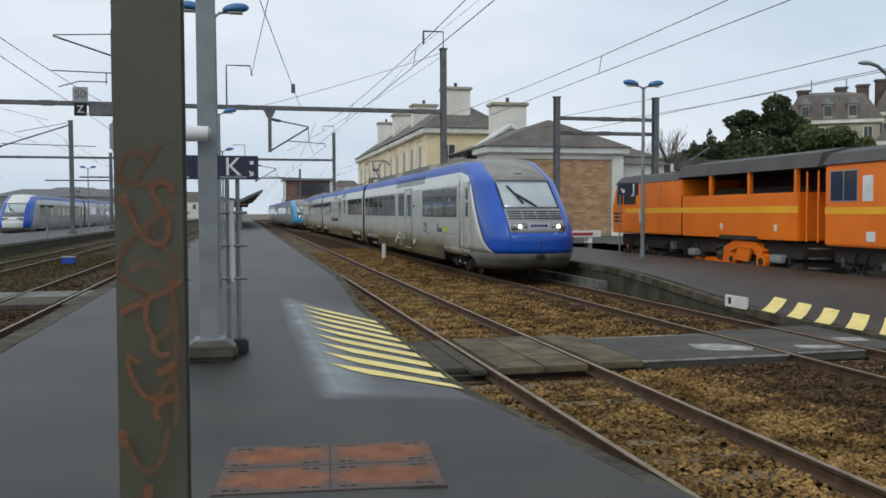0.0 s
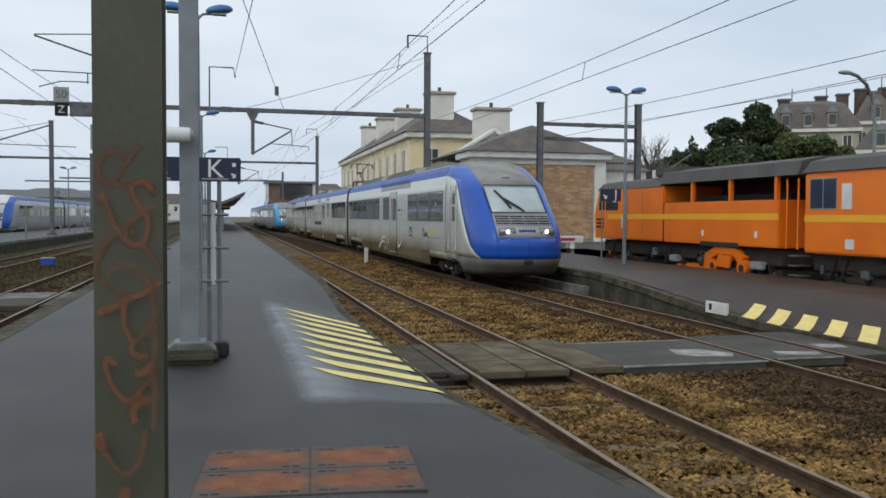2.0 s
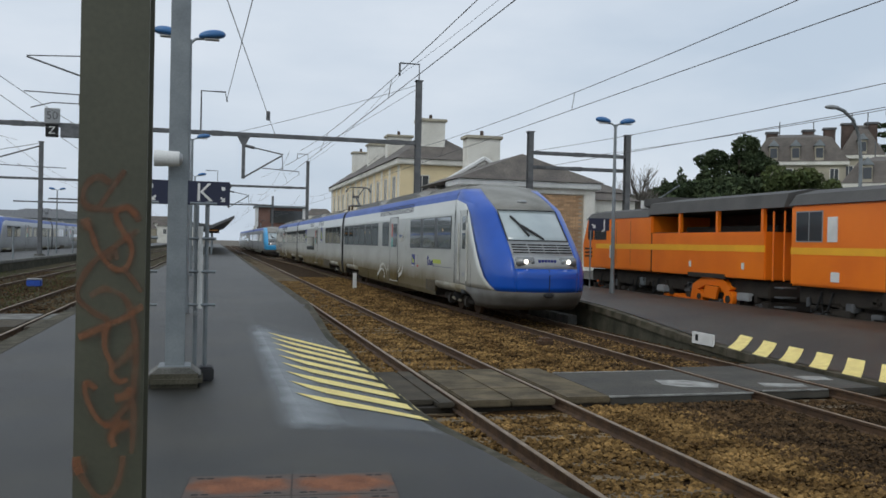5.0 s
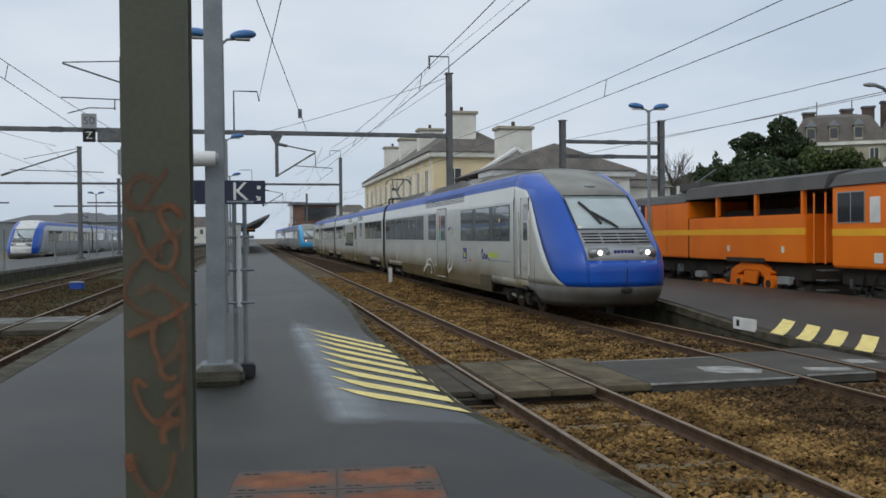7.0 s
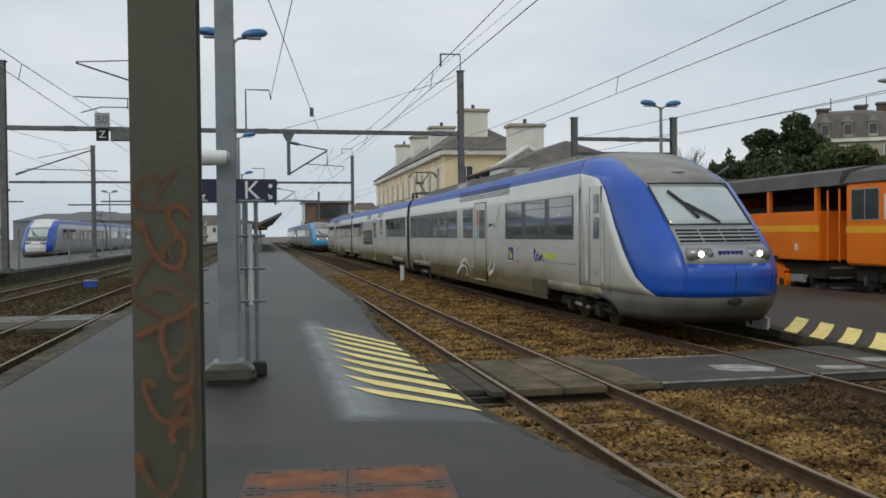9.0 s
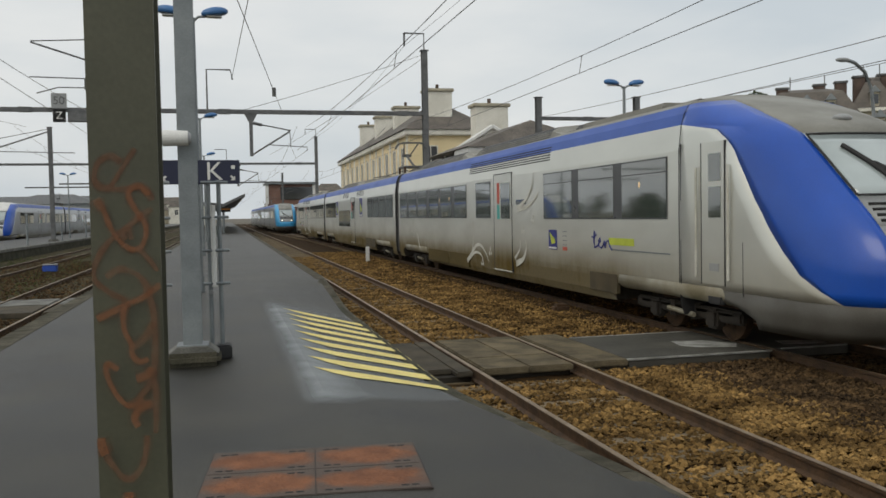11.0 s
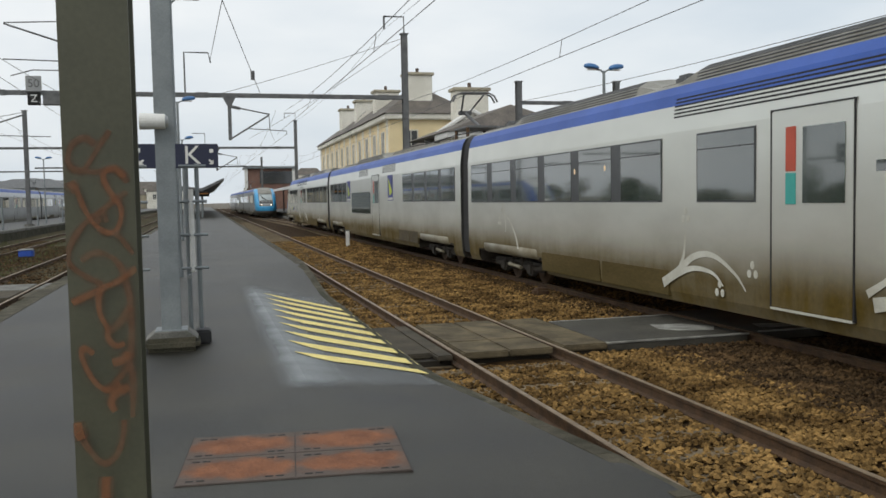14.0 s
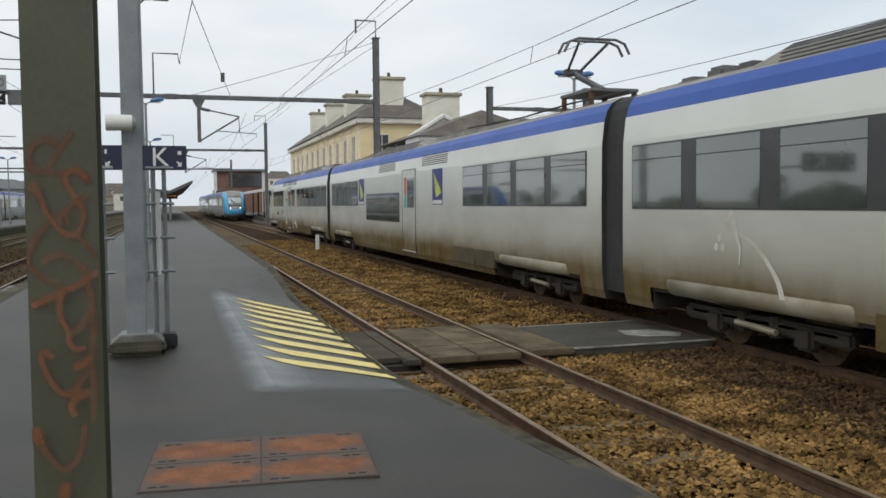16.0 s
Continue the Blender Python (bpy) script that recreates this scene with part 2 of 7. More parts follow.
INK = mat("ink_blue_print", (0.02, 0.03, 0.22), None, 3, 0.45, fine=0.05)
LIME = mat("lime_print", (0.52, 0.60, 0.06), None, 3, 0.45, fine=0.05)
TEAL = mat("teal_print", (0.05, 0.42, 0.38), None, 3, 0.45, fine=0.05)
RED = mat("red_print", (0.55, 0.09, 0.05), None, 3, 0.5, fine=0.05)
SKYBLUE = mat("sky_blue_train_paint", (0.05, 0.38, 0.72), (0.045, 0.33, 0.62), 1, 0.35, fine=0.05, coat=0.3)
ORANGE = mat("orange_vehicle_paint", (0.88, 0.205, 0.006), (0.78, 0.165, 0.005), 0.6, 0.42, bump=0.05, bscale=10, fine=0.06)
ORANGE_STRIPE = mat("yellow_vehicle_stripe", (0.90, 0.46, 0.02), (0.84, 0.41, 0.02), 1, 0.42, fine=0.06)
VEHROOF = mat("vehicle_roof_grey", (0.060, 0.057, 0.052), (0.09, 0.085, 0.078), 1.2, 0.7, bump=0.2, fine=0.12)
BARK = mat("bark", (0.10, 0.085, 0.065), (0.06, 0.05, 0.04), 4, 0.95, bump=0.6)
LEAF_DARK = mat("dark_evergreen_leaf", (0.036, 0.055, 0.026), (0.066, 0.086, 0.040), 0.5, 0.85, piece=0.45, spec=0.2)
LEAF_MID = mat("mid_green_leaf", (0.065, 0.090, 0.030), (0.095, 0.11, 0.042), 0.5, 0.85, piece=0.4, spec=0.2)
LEAF_DUN = mat("dun_winter_leaf", (0.10, 0.088, 0.052), (0.065, 0.062, 0.038), 0.5, 0.85, piece=0.4, spec=0.2)
TWIG = mat("bare_twigs", (0.16, 0.14, 0.12), (0.11, 0.10, 0.085), 2, 0.9)
GRASS = mat("hill_grass", (0.045, 0.06, 0.022), (0.07, 0.075, 0.035), 0.3, 0.95, bump=0.6, bscale=6)
BUFFERRED = mat("buffer_red", (0.42, 0.03, 0.025), None, 2, 0.6)
BLUEPLASTIC = mat("blue_plastic", (0.02, 0.08, 0.42), (0.018, 0.07, 0.35), 3, 0.5)


# ---- mesh helpers ----
def box(bm, x0, x1, y0, y1, z0, z1, bevel=0.0):
    r = bmesh.ops.create_cube(bm, size=1.0)
    for v in r["verts"]:
        v.co = Vector(((x0 + x1) / 2 + v.co.x * (x1 - x0), (y0 + y1) / 2 + v.co.y * (y1 - y0), (z0 + z1) / 2 + v.co.z * (z1 - z0)))
    if bevel:
        es = list({e for v in r["verts"] for e in v.link_edges})
        bmesh.ops.bevel(bm, geom=es, offset=bevel, segments=2, affect="EDGES")
    return bm


def rod(bm, a, b, r, r2=None, seg=8):
    a, b = Vector(a), Vector(b)
    d = b - a
    m = Matrix.Translation((a + b) / 2) @ d.to_track_quat("Z", "Y").to_matrix().to_4x4()
    bmesh.ops.create_cone(bm, cap_ends=True, segments=seg, radius1=r, radius2=r if r2 is None else r2, depth=d.length, matrix=m)
    return bm


def ball(bm, c, rx, ry, rz, u=12, v=8):
    bmesh.ops.create_uvsphere(bm, u_segments=u, v_segments=v, radius=1.0, matrix=Matrix.Translation(c) @ Matrix.Diagonal((rx, ry, rz, 1)))
    return bm


def prism(bm, pts, axis, a, b):
    """Extrudes a polygon along an axis from a to b; pts in the two other axes in their order."""
    def put(p, w):
        return {"x": (w, p[0], p[1]), "y": (p[0], w, p[1]), "z": (p[0], p[1], w)}[axis]
    v0 = [bm.verts.new(put(p, a)) for p in pts]
    v1 = [bm.verts.new(put(p, b)) for p in pts]
    n = len(pts)
    bm.faces.new(v0)
    bm.faces.new(v1[::-1])
    for i in range(n):
        bm.faces.new((v0[i], v1[i], v1[(i + 1) % n], v0[(i + 1) % n]))
    bmesh.ops.recalc_face_normals(bm, faces=bm.faces)
    return bm


def tube(bm, pts, r, seg=6):
    """A bent tube, swept as one connected piece along its points."""
    pts = [Vector(p) for p in pts]
    rings = []
    for i, p in enumerate(pts):
        d = (pts[min(i + 1, len(pts) - 1)] - pts[max(i - 1, 0)]).normalized()
        up = Vector((0, 0, 1)) if abs(d.z) < 0.9 else Vector((0, 1, 0))
        s = d.cross(up).normalized()
        u = s.cross(d)
        rings.append([bm.verts.new(p + (s * math.cos(k * math.tau / seg) + u * math.sin(k * math.tau / seg)) * r) for k in range(seg)])
    for q, w in zip(rings, rings[1:]):
        for k in range(seg):
            bm.faces.new((q[k], q[(k + 1) % seg], w[(k + 1) % seg], w[k]))
    bm.faces.new(rings[0][::-1])
    bm.faces.new(rings[-1])
    return bm


def B():
    return bmesh.new()


def mesh_of(bm, name, material, smooth=False):
    me = bpy.data.meshes.new(name)
    bm.to_mesh(me)
    bm.free()
    me.materials.append(material)
    if smooth:
        for p in me.polygons:
            p.use_smooth = True
    return me


def part(name, bm, material, parent=None, label="", smooth=False):
    ob = new(name, mesh_of(bm, name, material, smooth))
    if parent is not None:
        ob.parent = parent
    if label:
        ob["label"] = label
    return ob


def thing(name, at, label, category, group="", kind=""):
    ob = new(name)
    ob.empty_display_size = 0.2
    ob.location = at
    return tagged(ob, label, category, group, kind)


def solid(name, bm, material, label, category, kind="", group="", smooth=False):
    return tagged(part(name, bm, material, None, "", smooth), label, category, group, kind)


def arrays(name, verts, faces, material, parent=None):
    me = bpy.data.meshes.new(name)
    me.from_pydata(verts, [], faces)
    me.materials.append(material)
    ob = new(name, me)
    if parent is not None:
        ob.parent = parent
    return ob


def sheet(name, xs, ys, zf, material, label, category):
    vs = [(x, y, zf(x, y)) for y in ys for x in xs]
    n = len(xs)
    fs = [(j * n + i, j * n + i + 1, (j + 1) * n + i + 1, (j + 1) * n + i) for j in range(len(ys) - 1) for i in range(n - 1)]
    ob = arrays(name, vs, fs, material)
    for p in ob.data.polygons:
        p.use_smooth = True
    return tagged(ob, label, category, "", "structure")


def steps(a, b, d):
    n = max(1, round((b - a) / d))
    return [a + (b - a) * i / n for i in range(n + 1)]


def smooth01(t):
    t = min(1.0, max(0.0, t))
    return t * t * (3 - 2 * t)


# ---- ground, platforms, tracks ----
EDGE_R, EDGE_L = 2.5, -3.05
T1, T2, T3 = 4.08, 8.87, 17.0          # track centres to the east
L1, L2 = -5.15, -9.65                  # track centres to the west
P2L, P2R = 10.5, 15.1
P3R, P3L = -12.6, -18.9


def ramp(y):
    """How far the platform edge is let down for the level crossing."""
    return min(1.0, max(0.0, (y - 4.3) / 5.4)) if y < 12 else smooth01((23.5 - y) / 6.0)


def plat_z(x, y):
    return -0.43 * ramp(y) * min(1.0, max(0.0, (x - 0.85) / 1.6))


def plat2_z(x, y):
    return -0.50 * smooth01((24.5 - y) / 10.0) * smooth01((13.6 - x) / 2.8)


gz = RAIL - 0.42
sheet("ground", [-1500, -400, -120, -60, -30, 0, 30, 60, 120, 400, 1500], [-400, -100, -30, 0, 30, 60, 120, 250, 500, 1200, 3000], lambda x, y: gz - 0.05, GROUND, "brown soil and weeds beyond the station", "ground")

xs = steps(EDGE_L + 0.3, 0.7, 0.8) + steps(0.85, EDGE_R - 0.05, 0.2)
ys = steps(-14, 3, 2.0) + steps(3.4, 26, 0.4) + steps(28, 330, 6.0)
sheet("platform", xs, ys, plat_z, ASPHALT, "dark grey asphalt railway platform with worn patches", "platform")
for nm, x0, x1, zf in (("platform_wall_east", EDGE_R - 0.3, EDGE_R - 0.06, plat_z), ("platform_wall_west", EDGE_L + 0.04, EDGE_L + 0.3, plat_z)):
    vs, fs = [], []
    for y in ys:
        z = zf(x0, y) - 0.03
        k = len(vs)
        vs += [(x0, y, z), (x1, y, z), (x1, y, gz), (x0, y, gz)]
        if k:
            for a in range(4):
                fs.append((k - 4 + a, k - 4 + (a + 1) % 4, k + (a + 1) % 4, k + a))
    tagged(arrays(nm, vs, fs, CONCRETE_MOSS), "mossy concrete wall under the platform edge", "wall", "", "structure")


def kerb_line(name, x0, x1, y0, y1, step, zf, material, label, near=120):
    """Edge stones laid end to end; the near ones are pieces of their own."""
    root = thing(name, (0, 0, 0), label, "kerb", "", "structure")
    stuff = B()
    y = y0
    while y < y1:
        e = y + step - 0.012
        if x1 == EDGE_R:
            x0 = x1 - (0.13 if y < 15 else 0.26)
        za, zb = zf((x0 + x1) / 2, y), zf((x0 + x1) / 2, e)
        bm = stuff if y > near else B()
        v = [bm.verts.new(p) for p in ((x0, y, za - 0.16), (x1, y, za - 0.16), (x1, e, zb - 0.16), (x0, e, zb - 0.16), (x0, y, za + 0.006), (x1, y, za + 0.006), (x1, e, zb + 0.006), (x0, e, zb + 0.006))]
        for f in ((0, 3, 2, 1), (4, 5, 6, 7), (0, 1, 5, 4), (1, 2, 6, 5), (2, 3, 7, 6), (3, 0, 4, 7)):
            bm.faces.new([v[i] for i in f])
        if bm is not stuff:
            part("kerb_stone", bm, material, root)
        y += step
    part("far_kerb_stones", stuff, material, root)["kind"] = "stuff"


kerb_line("platform_kerb", EDGE_R - 0.30, EDGE_R, -10, 320, 1.0, plat_z, KERB, "worn pale concrete coping along the platform edge", 60)
kerb_line("platform_kerb_west", EDGE_L, EDGE_L + 0.30, -10, 320, 1.0, plat_z, KERB, "pale concrete coping along the western platform edge", 60)

ys2 = steps(-14, 8, 2) + steps(9, 27, 0.6) + steps(29, 300, 8)
sheet("platform_two", steps(P2L + 0.3, P2R, 0.35), ys2, plat2_z, ASPHALT, "asphalt island platform sloping down to the crossing", "platform")
vs, fs = [], []
for y in ys2:
    k = len(vs)
    vs += [(P2L + 0.04, y, gz), (P2L + 0.04, y, plat2_z(P2L, y) - 0.03), (P2L + 0.3, y, plat2_z(P2L, y) - 0.03), (P2R, y, plat2_z(P2R, y) - 0.01), (P2R, y, gz)]
    if k:
        fs += [(k - 5 + a, k - 4 + a, k + 1 + a, k + a) for a in (0, 1, 3)]
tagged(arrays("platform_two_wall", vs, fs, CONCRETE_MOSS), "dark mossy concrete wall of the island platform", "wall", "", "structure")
kerb_line("platform_two_kerb", P2L, P2L + 0.22, 2, 290, 1.0, plat2_z, KERB, "weathered concrete coping of the island platform", 60)
# the recessed lower wall under the island platform
solid("platform_two_plinth", box(B(), P2L - 0.25, P2L + 0.02, 23.8, 200, gz, RAIL + 0.12), CONCRETE, "low concrete plinth along the island platform", "wall", "structure")
sheet("station_yard", [P2R + 3.4, 25, 40], [38, 60, 120, 300], lambda x, y: -0.02, ASPHALT_DARK, "dark asphalt yard before the station", "ground")
sheet("station_platform", [P2R - 0.05, P2R + 3.5], [42, 60, 120, 300], lambda x, y: 0.0, ASPHALT, "asphalt platform beside the station building", "platform")

sheet("platform_three", [P3L, P3R - 0.3], [-10, 30, 80, 160, 330], lambda x, y: 0.0, ASPHALT, "grey asphalt platform beside far tracks", "platform")
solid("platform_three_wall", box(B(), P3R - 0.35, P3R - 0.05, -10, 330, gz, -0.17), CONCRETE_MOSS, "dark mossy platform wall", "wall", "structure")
kerb_line("platform_three_kerb", P3R - 0.30, P3R, 10, 300, 2.0, lambda x, y: 0.0, CONCRETE, "concrete coping of the far platform", 120)


def t2_x(y):
    return T2 - 1.15 * smooth01((y - 80) / 45)


def bed(name, cx, half, y0, y1, material, label, base=-0.17, crown=0.0):
    xs_ = steps(cx - half, cx + half, 0.3)
    ys_ = steps(y0, 30, 0.5) + steps(33, y1, 5.0)
    return sheet(name, xs_, ys_, lambda x, y: RAIL + base + crown * (1 - abs(x - cx) / half) + 0.035 * noise.noise((x * 1.7, y * 1.7, cx)), material, label, "ballast")


bed("ballast_bed_east", 6.5, 4.2, 0, 330, BALLAST, "brown ballast bed darkened for the shade between its stones")
bed("ballast_bed_west", L1 - 2.25, 5.6, 0, 330, WEEDS, "weedy brown and green ballast", -0.13)
bed("siding_bed", T3 + 0.05, 1.9, -10, 46, GREY_STONE, "grey dirty ballast of the siding")


def track(name, cx, y0, y1, label, xf=None, near=40, sleeper_mat=SLEEPER):
    """Two rails with head, web and foot, on cross sleepers."""
    xf = xf or (lambda y: cx)
    root = thing(name, (0, 0, 0), label, "railway track", "", "structure")
    ys_ = [y0, y1] if xf(y1) == cx and xf(y0) == cx else steps(y0, y1, 6.0)
    prof = [(-0.07, -0.15), (0.07, -0.15), (0.07, -0.135), (0.012, -0.115), (0.012, -0.045), (0.034, -0.03), (0.034, -0.004), (-0.034, -0.004), (-0.034, -0.03), (-0.012, -0.045), (-0.012, -0.115), (-0.07, -0.135)]
    for s in (-1, 1):
        vs_, fs_, n = [], [], len(prof)
        for y in ys_:
            k = len(vs_)
            vs_ += [(xf(y) + s * 0.752 + p[0], y, RAIL + p[1]) for p in prof]
            if k:
                fs_ += [(k - n + a, k - n + (a + 1) % n, k + (a + 1) % n, k + a) for a in range(n)]
        rail = arrays("rail", vs_, fs_, RUST, root)
        vs_, fs_ = [], []
        for y in ys_:
            k = len(vs_)
            vs_ += [(xf(y) + s * 0.752 - 0.03, y, RAIL), (xf(y) + s * 0.752 + 0.03, y, RAIL)]
            if k:
                fs_.append((k - 2, k - 1, k + 1, k))
        arrays("rail_head", vs_, fs_, RAILTOP, rail)
    me = mesh_of(box(B(), -1.25, 1.25, -0.12, 0.12, -0.30, -0.142, 0.012), "sleeper", sleeper_mat)
    far = B()
    y = y0 + 0.3
    while y < y1:
        if y < near:
            o = new("sleeper", me)
            o.parent = root
            o.location = (xf(y) + random.uniform(-0.02, 0.02), y, RAIL + random.uniform(-0.03, 0.004))
            o.rotation_euler = (0, 0, random.uniform(-0.01, 0.01))
        elif y < 140:
            box(far, xf(y) - 1.25, xf(y) + 1.25, y - 0.12, y + 0.12, RAIL - 0.3, RAIL - 0.145)
        y += 0.6
    if len(far.verts):
        part("far_sleepers", far, sleeper_mat, root)["kind"] = "stuff"
    else:
        far.free()
    return root


track("track_east", T1, -8, 330, "rusty rails on brown sleepers beside the platform")
track("track_middle", T2, -8, 330, "rusty rails on sleepers beside the island platform", t2_x)
track("track_siding", T3, -8, 44, "siding rails behind the island platform", None, 0)
track("track_west", L1, 5, 330, "rails in weedy ballast along the western platform edge", None, 60)
track("track_far_west", L2, 15, 330, "dark rails before the far platform", None, 60)
track("track_far_platform", -20.8, 20, 330, "rails behind the far platform", None, 0)


def scatter(name, areas, material, label):
    """Loose angular ballast stones, lying on the bed."""
    rng = np.random.default_rng(7)
    base = np.array([(1, 0, 0), (0.3, 0.95, 0), (-0.8, 0.6, 0), (-0.8, -0.6, 0), (0.3, -0.95, 0), (0.1, 0.1, 0.8), (-0.1, 0, -0.6)], float)
    tri = [(0, 1, 5), (1, 2, 5), (2, 3, 5), (3, 4, 5), (4, 0, 5), (1, 0, 6), (2, 1, 6), (3, 2, 6), (4, 3, 6), (0, 4, 6)]
    V, F, off = [], [], 0
    for x0, x1, y0, y1, n, r0, r1, zb in areas:
        X, Y = rng.uniform(x0, x1, n), rng.uniform(y0, y1, n)
        for x, y in zip(X, Y):
            r = rng.uniform(r0, r1)
            p = base * r * rng.uniform(0.75, 1.3, base.shape)
            a, b = rng.uniform(0, 6.283), rng.uniform(-0.6, 0.6)
            ca, sa, cb, sb = np.cos(a), np.sin(a), np.cos(b), np.sin(b)
            m = np.array([[ca, -sa * cb, sa * sb], [sa, ca * cb, -ca * sb], [0, sb, cb]])
            V.append(p @ m.T + (x, y, zb + rng.uniform(-0.3, 0.6) * r))
            F.append(np.array(tri) + off)
            off += 7
    V, F = np.concatenate(V), np.concatenate(F)
    ob = arrays(name, V.tolist(), F.tolist(), material)
    return tagged(ob, label, "ballast stones", "", "stuff")


zb = RAIL - 0.15
scatter("ballast_stones", [(2.62, 3.28, 3.5, 11.0, 1959, 0.019, 0.036, zb - 0.006), (3.4, 4.76, 3.5, 11.1, 5320, 0.019, 0.040, zb - 0.006), (4.92, 6.6, 4.0, 11.4, 8680, 0.019, 0.042, zb + 0.02),
                           (2.62, 3.28, 14.4, 24, 1680, 0.021, 0.036, zb - 0.006), (3.4, 4.76, 14.4, 26, 4200, 0.021, 0.040, zb - 0.006), (4.92, 8.02, 14.4, 27, 9800, 0.021, 0.044, zb + 0.02),
                           (8.2, 9.55, 14.4, 27, 3080, 0.021, 0.040, zb), (4.92, 8.0, 27, 55, 8400, 0.025, 0.048, zb + 0.02), (3.4, 4.76, 26, 50, 3080, 0.025, 0.048, zb - 0.006)], STONE, "loose rust-brown ballast stones between the tracks")

scatter("sooty_ballast_stones", [(6.2, 8.02, 4.0, 11.4, 9520, 0.019, 0.040, zb + 0.025), (8.2, 9.55, 4.0, 11.4, 5040, 0.019, 0.040, zb), (9.7, 10.4, 4.0, 11.4, 2100, 0.019, 0.040, zb), (7.3, 8.02, 14.4, 40, 4200, 0.021, 0.040, zb + 0.03), (8.2, 9.55, 14.4, 40, 5320, 0.021, 0.040, zb + 0.01), (9.7, 10.4, 14.4, 40, 2520, 0.021, 0.040, zb + 0.01)], DARK_STONE, "sooty brown ballast stones by the middle track")

scatter("western_ballast_stones", [(-6.6, -3.3, 11.0, 22.0, 5200, 0.022, 0.045, RAIL - 0.13), (-8.8, -3.3, 26.2, 52.0, 7600, 0.025, 0.052, RAIL - 0.13), (-10.9, -8.4, 26.2, 60.0, 3600, 0.025, 0.052, RAIL - 0.13)], DARK_STONE, "dirty brown ballast stones among weeds")


def tufts(name, areas, material, label):
    """Low weeds: small fans of blades rooted in the ballast."""
    rng = np.random.default_rng(11)
    V, F = [], []
    for x0, x1, y0, y1, n, h in areas:
        for _ in range(n):
            x, y = rng.uniform(x0, x1), rng.uniform(y0, y1)
            for _b in range(7):
                a, ln = rng.uniform(0, 6.283), h * rng.uniform(0.4, 1.2)
                dx, dy = np.cos(a) * ln * 0.6, np.sin(a) * ln * 0.6
                k = len(V)
                V += [(x - dy * 0.12, y + dx * 0.12, RAIL - 0.16), (x + dy * 0.12, y - dx * 0.12, RAIL - 0.16), (x + dx, y + dy, RAIL - 0.14 + ln)]
                F.append((k, k + 1, k + 2))
    tagged(arrays(name, V, F, material), label, "weeds", "", "stuff")


tufts("trackside_weeds", [(-4.2, -3.1, 10.0, 60.0, 420, 0.13), (-8.8, -6.2, 14.0, 60.0, 900, 0.12), (-12.5, -10.8, 20.0, 60.0, 400, 0.14), (2.55, 2.9, 3.0, 11.0, 90, 0.05)], LEAF_MID, "low green weeds along the tracks")

# the level crossing
cross = thing("level_crossing", (0, 0, 0), "foot crossing of worn concrete and asphalt panels between the rails", "level crossing", "", "structure")
CY0, CY1 = 11.35, 14.25
for x0, x1, m_, dy in ((2.52, 3.02, PANEL_DARK, 0.25), (3.03, 3.26, PANEL_DARK, 0.0), (4.93, 5.62, PANEL, 0.06)):
    part("panel", box(B(), x0, x1, CY0 + dy, CY1, RAIL - 0.085, RAIL - 0.005 + 0.015 * (m_ is PANEL), 0.018), m_, cross)
for x0, x1 in ((3.42, 4.075), (4.085, 4.74)):
    for ya, yb in ((CY0, 12.30), (12.31, CY1)):
        part("panel", box(B(), x0, x1, ya, yb, RAIL - 0.085, RAIL + 0.012, 0.018), PANEL, cross)
for x0, x1 in ((2.56, 3.25), (3.44, 4.72), (4.95, 5.60)):
    part("bearer", box(B(), x0, x1, CY0 + 0.10, CY1 - 0.1, RAIL - 0.2, RAIL - 0.09), UNDERSIDE, cross, "bearers coloured dark for the shade under the panels")
part("asphalt_strip", box(B(), 5.64, 8.05, CY0 + 0.17, CY1 - 0.42, RAIL - 0.16, RAIL - 0.01, 0.03), ASPHALT_DARK, cross, "dark asphalt strip between the tracks")
part("asphalt_strip", box(B(), 8.21, 9.54, CY0 + 0.3, CY1, RAIL - 0.16, RAIL - 0.015, 0.02), ASPHALT_DARK, cross, "dark asphalt strip between the rails")
part("asphalt_strip", box(B(), 9.70, 10.55, CY0 + 0.3, CY1 + 0.2, RAIL - 0.16, RAIL - 0.01, 0.02), ASPHALT_DARK, cross, "dark asphalt strip beside the island platform")
part("white_edge", box(B(), 5.62, 8.06, CY0 + 0.15, CY0 + 0.175, RAIL - 0.03, RAIL + 0.002, 0.008), WHITE_LINE, cross, "worn white edge line")
part("white_edge", box(B(), 8.3, 9.5, CY0 + 0.28, CY0 + 0.305, RAIL - 0.03, RAIL - 0.004, 0.008), WHITE_LINE, cross, "worn white edge line")
part("white_edge", box(B(), 5.7, 8.0, CY1 - 0.44, CY1 - 0.405, RAIL - 0.05, RAIL - 0.002, 0.008), WHITE_LINE, cross, "worn white edge line")
part("white_patch", prism(B(), [(7.0, 12.4), (7.2, 12.15), (7.75, 12.0), (7.95, 12.3), (7.6, 12.75), (7.1, 12.85)], "z", RAIL - 0.02, RAIL - 0.004), WHITE_LINE, cross, "worn white painted mark")
part("white_patch", prism(B(), [(9.75, 12.5), (10.25, 12.45), (10.3, 12.8), (9.8, 12.9)], "z", RAIL - 0.02, RAIL - 0.004), WHITE_LINE, cross, "worn white painted mark")
part("white_patch", prism(B(), [(8.6, 12.0), (9.3, 11.85), (9.4, 12.15), (8.7, 12.35)], "z", RAIL - 0.02, RAIL - 0.008), WHITE_LINE, cross, "worn white painted mark")


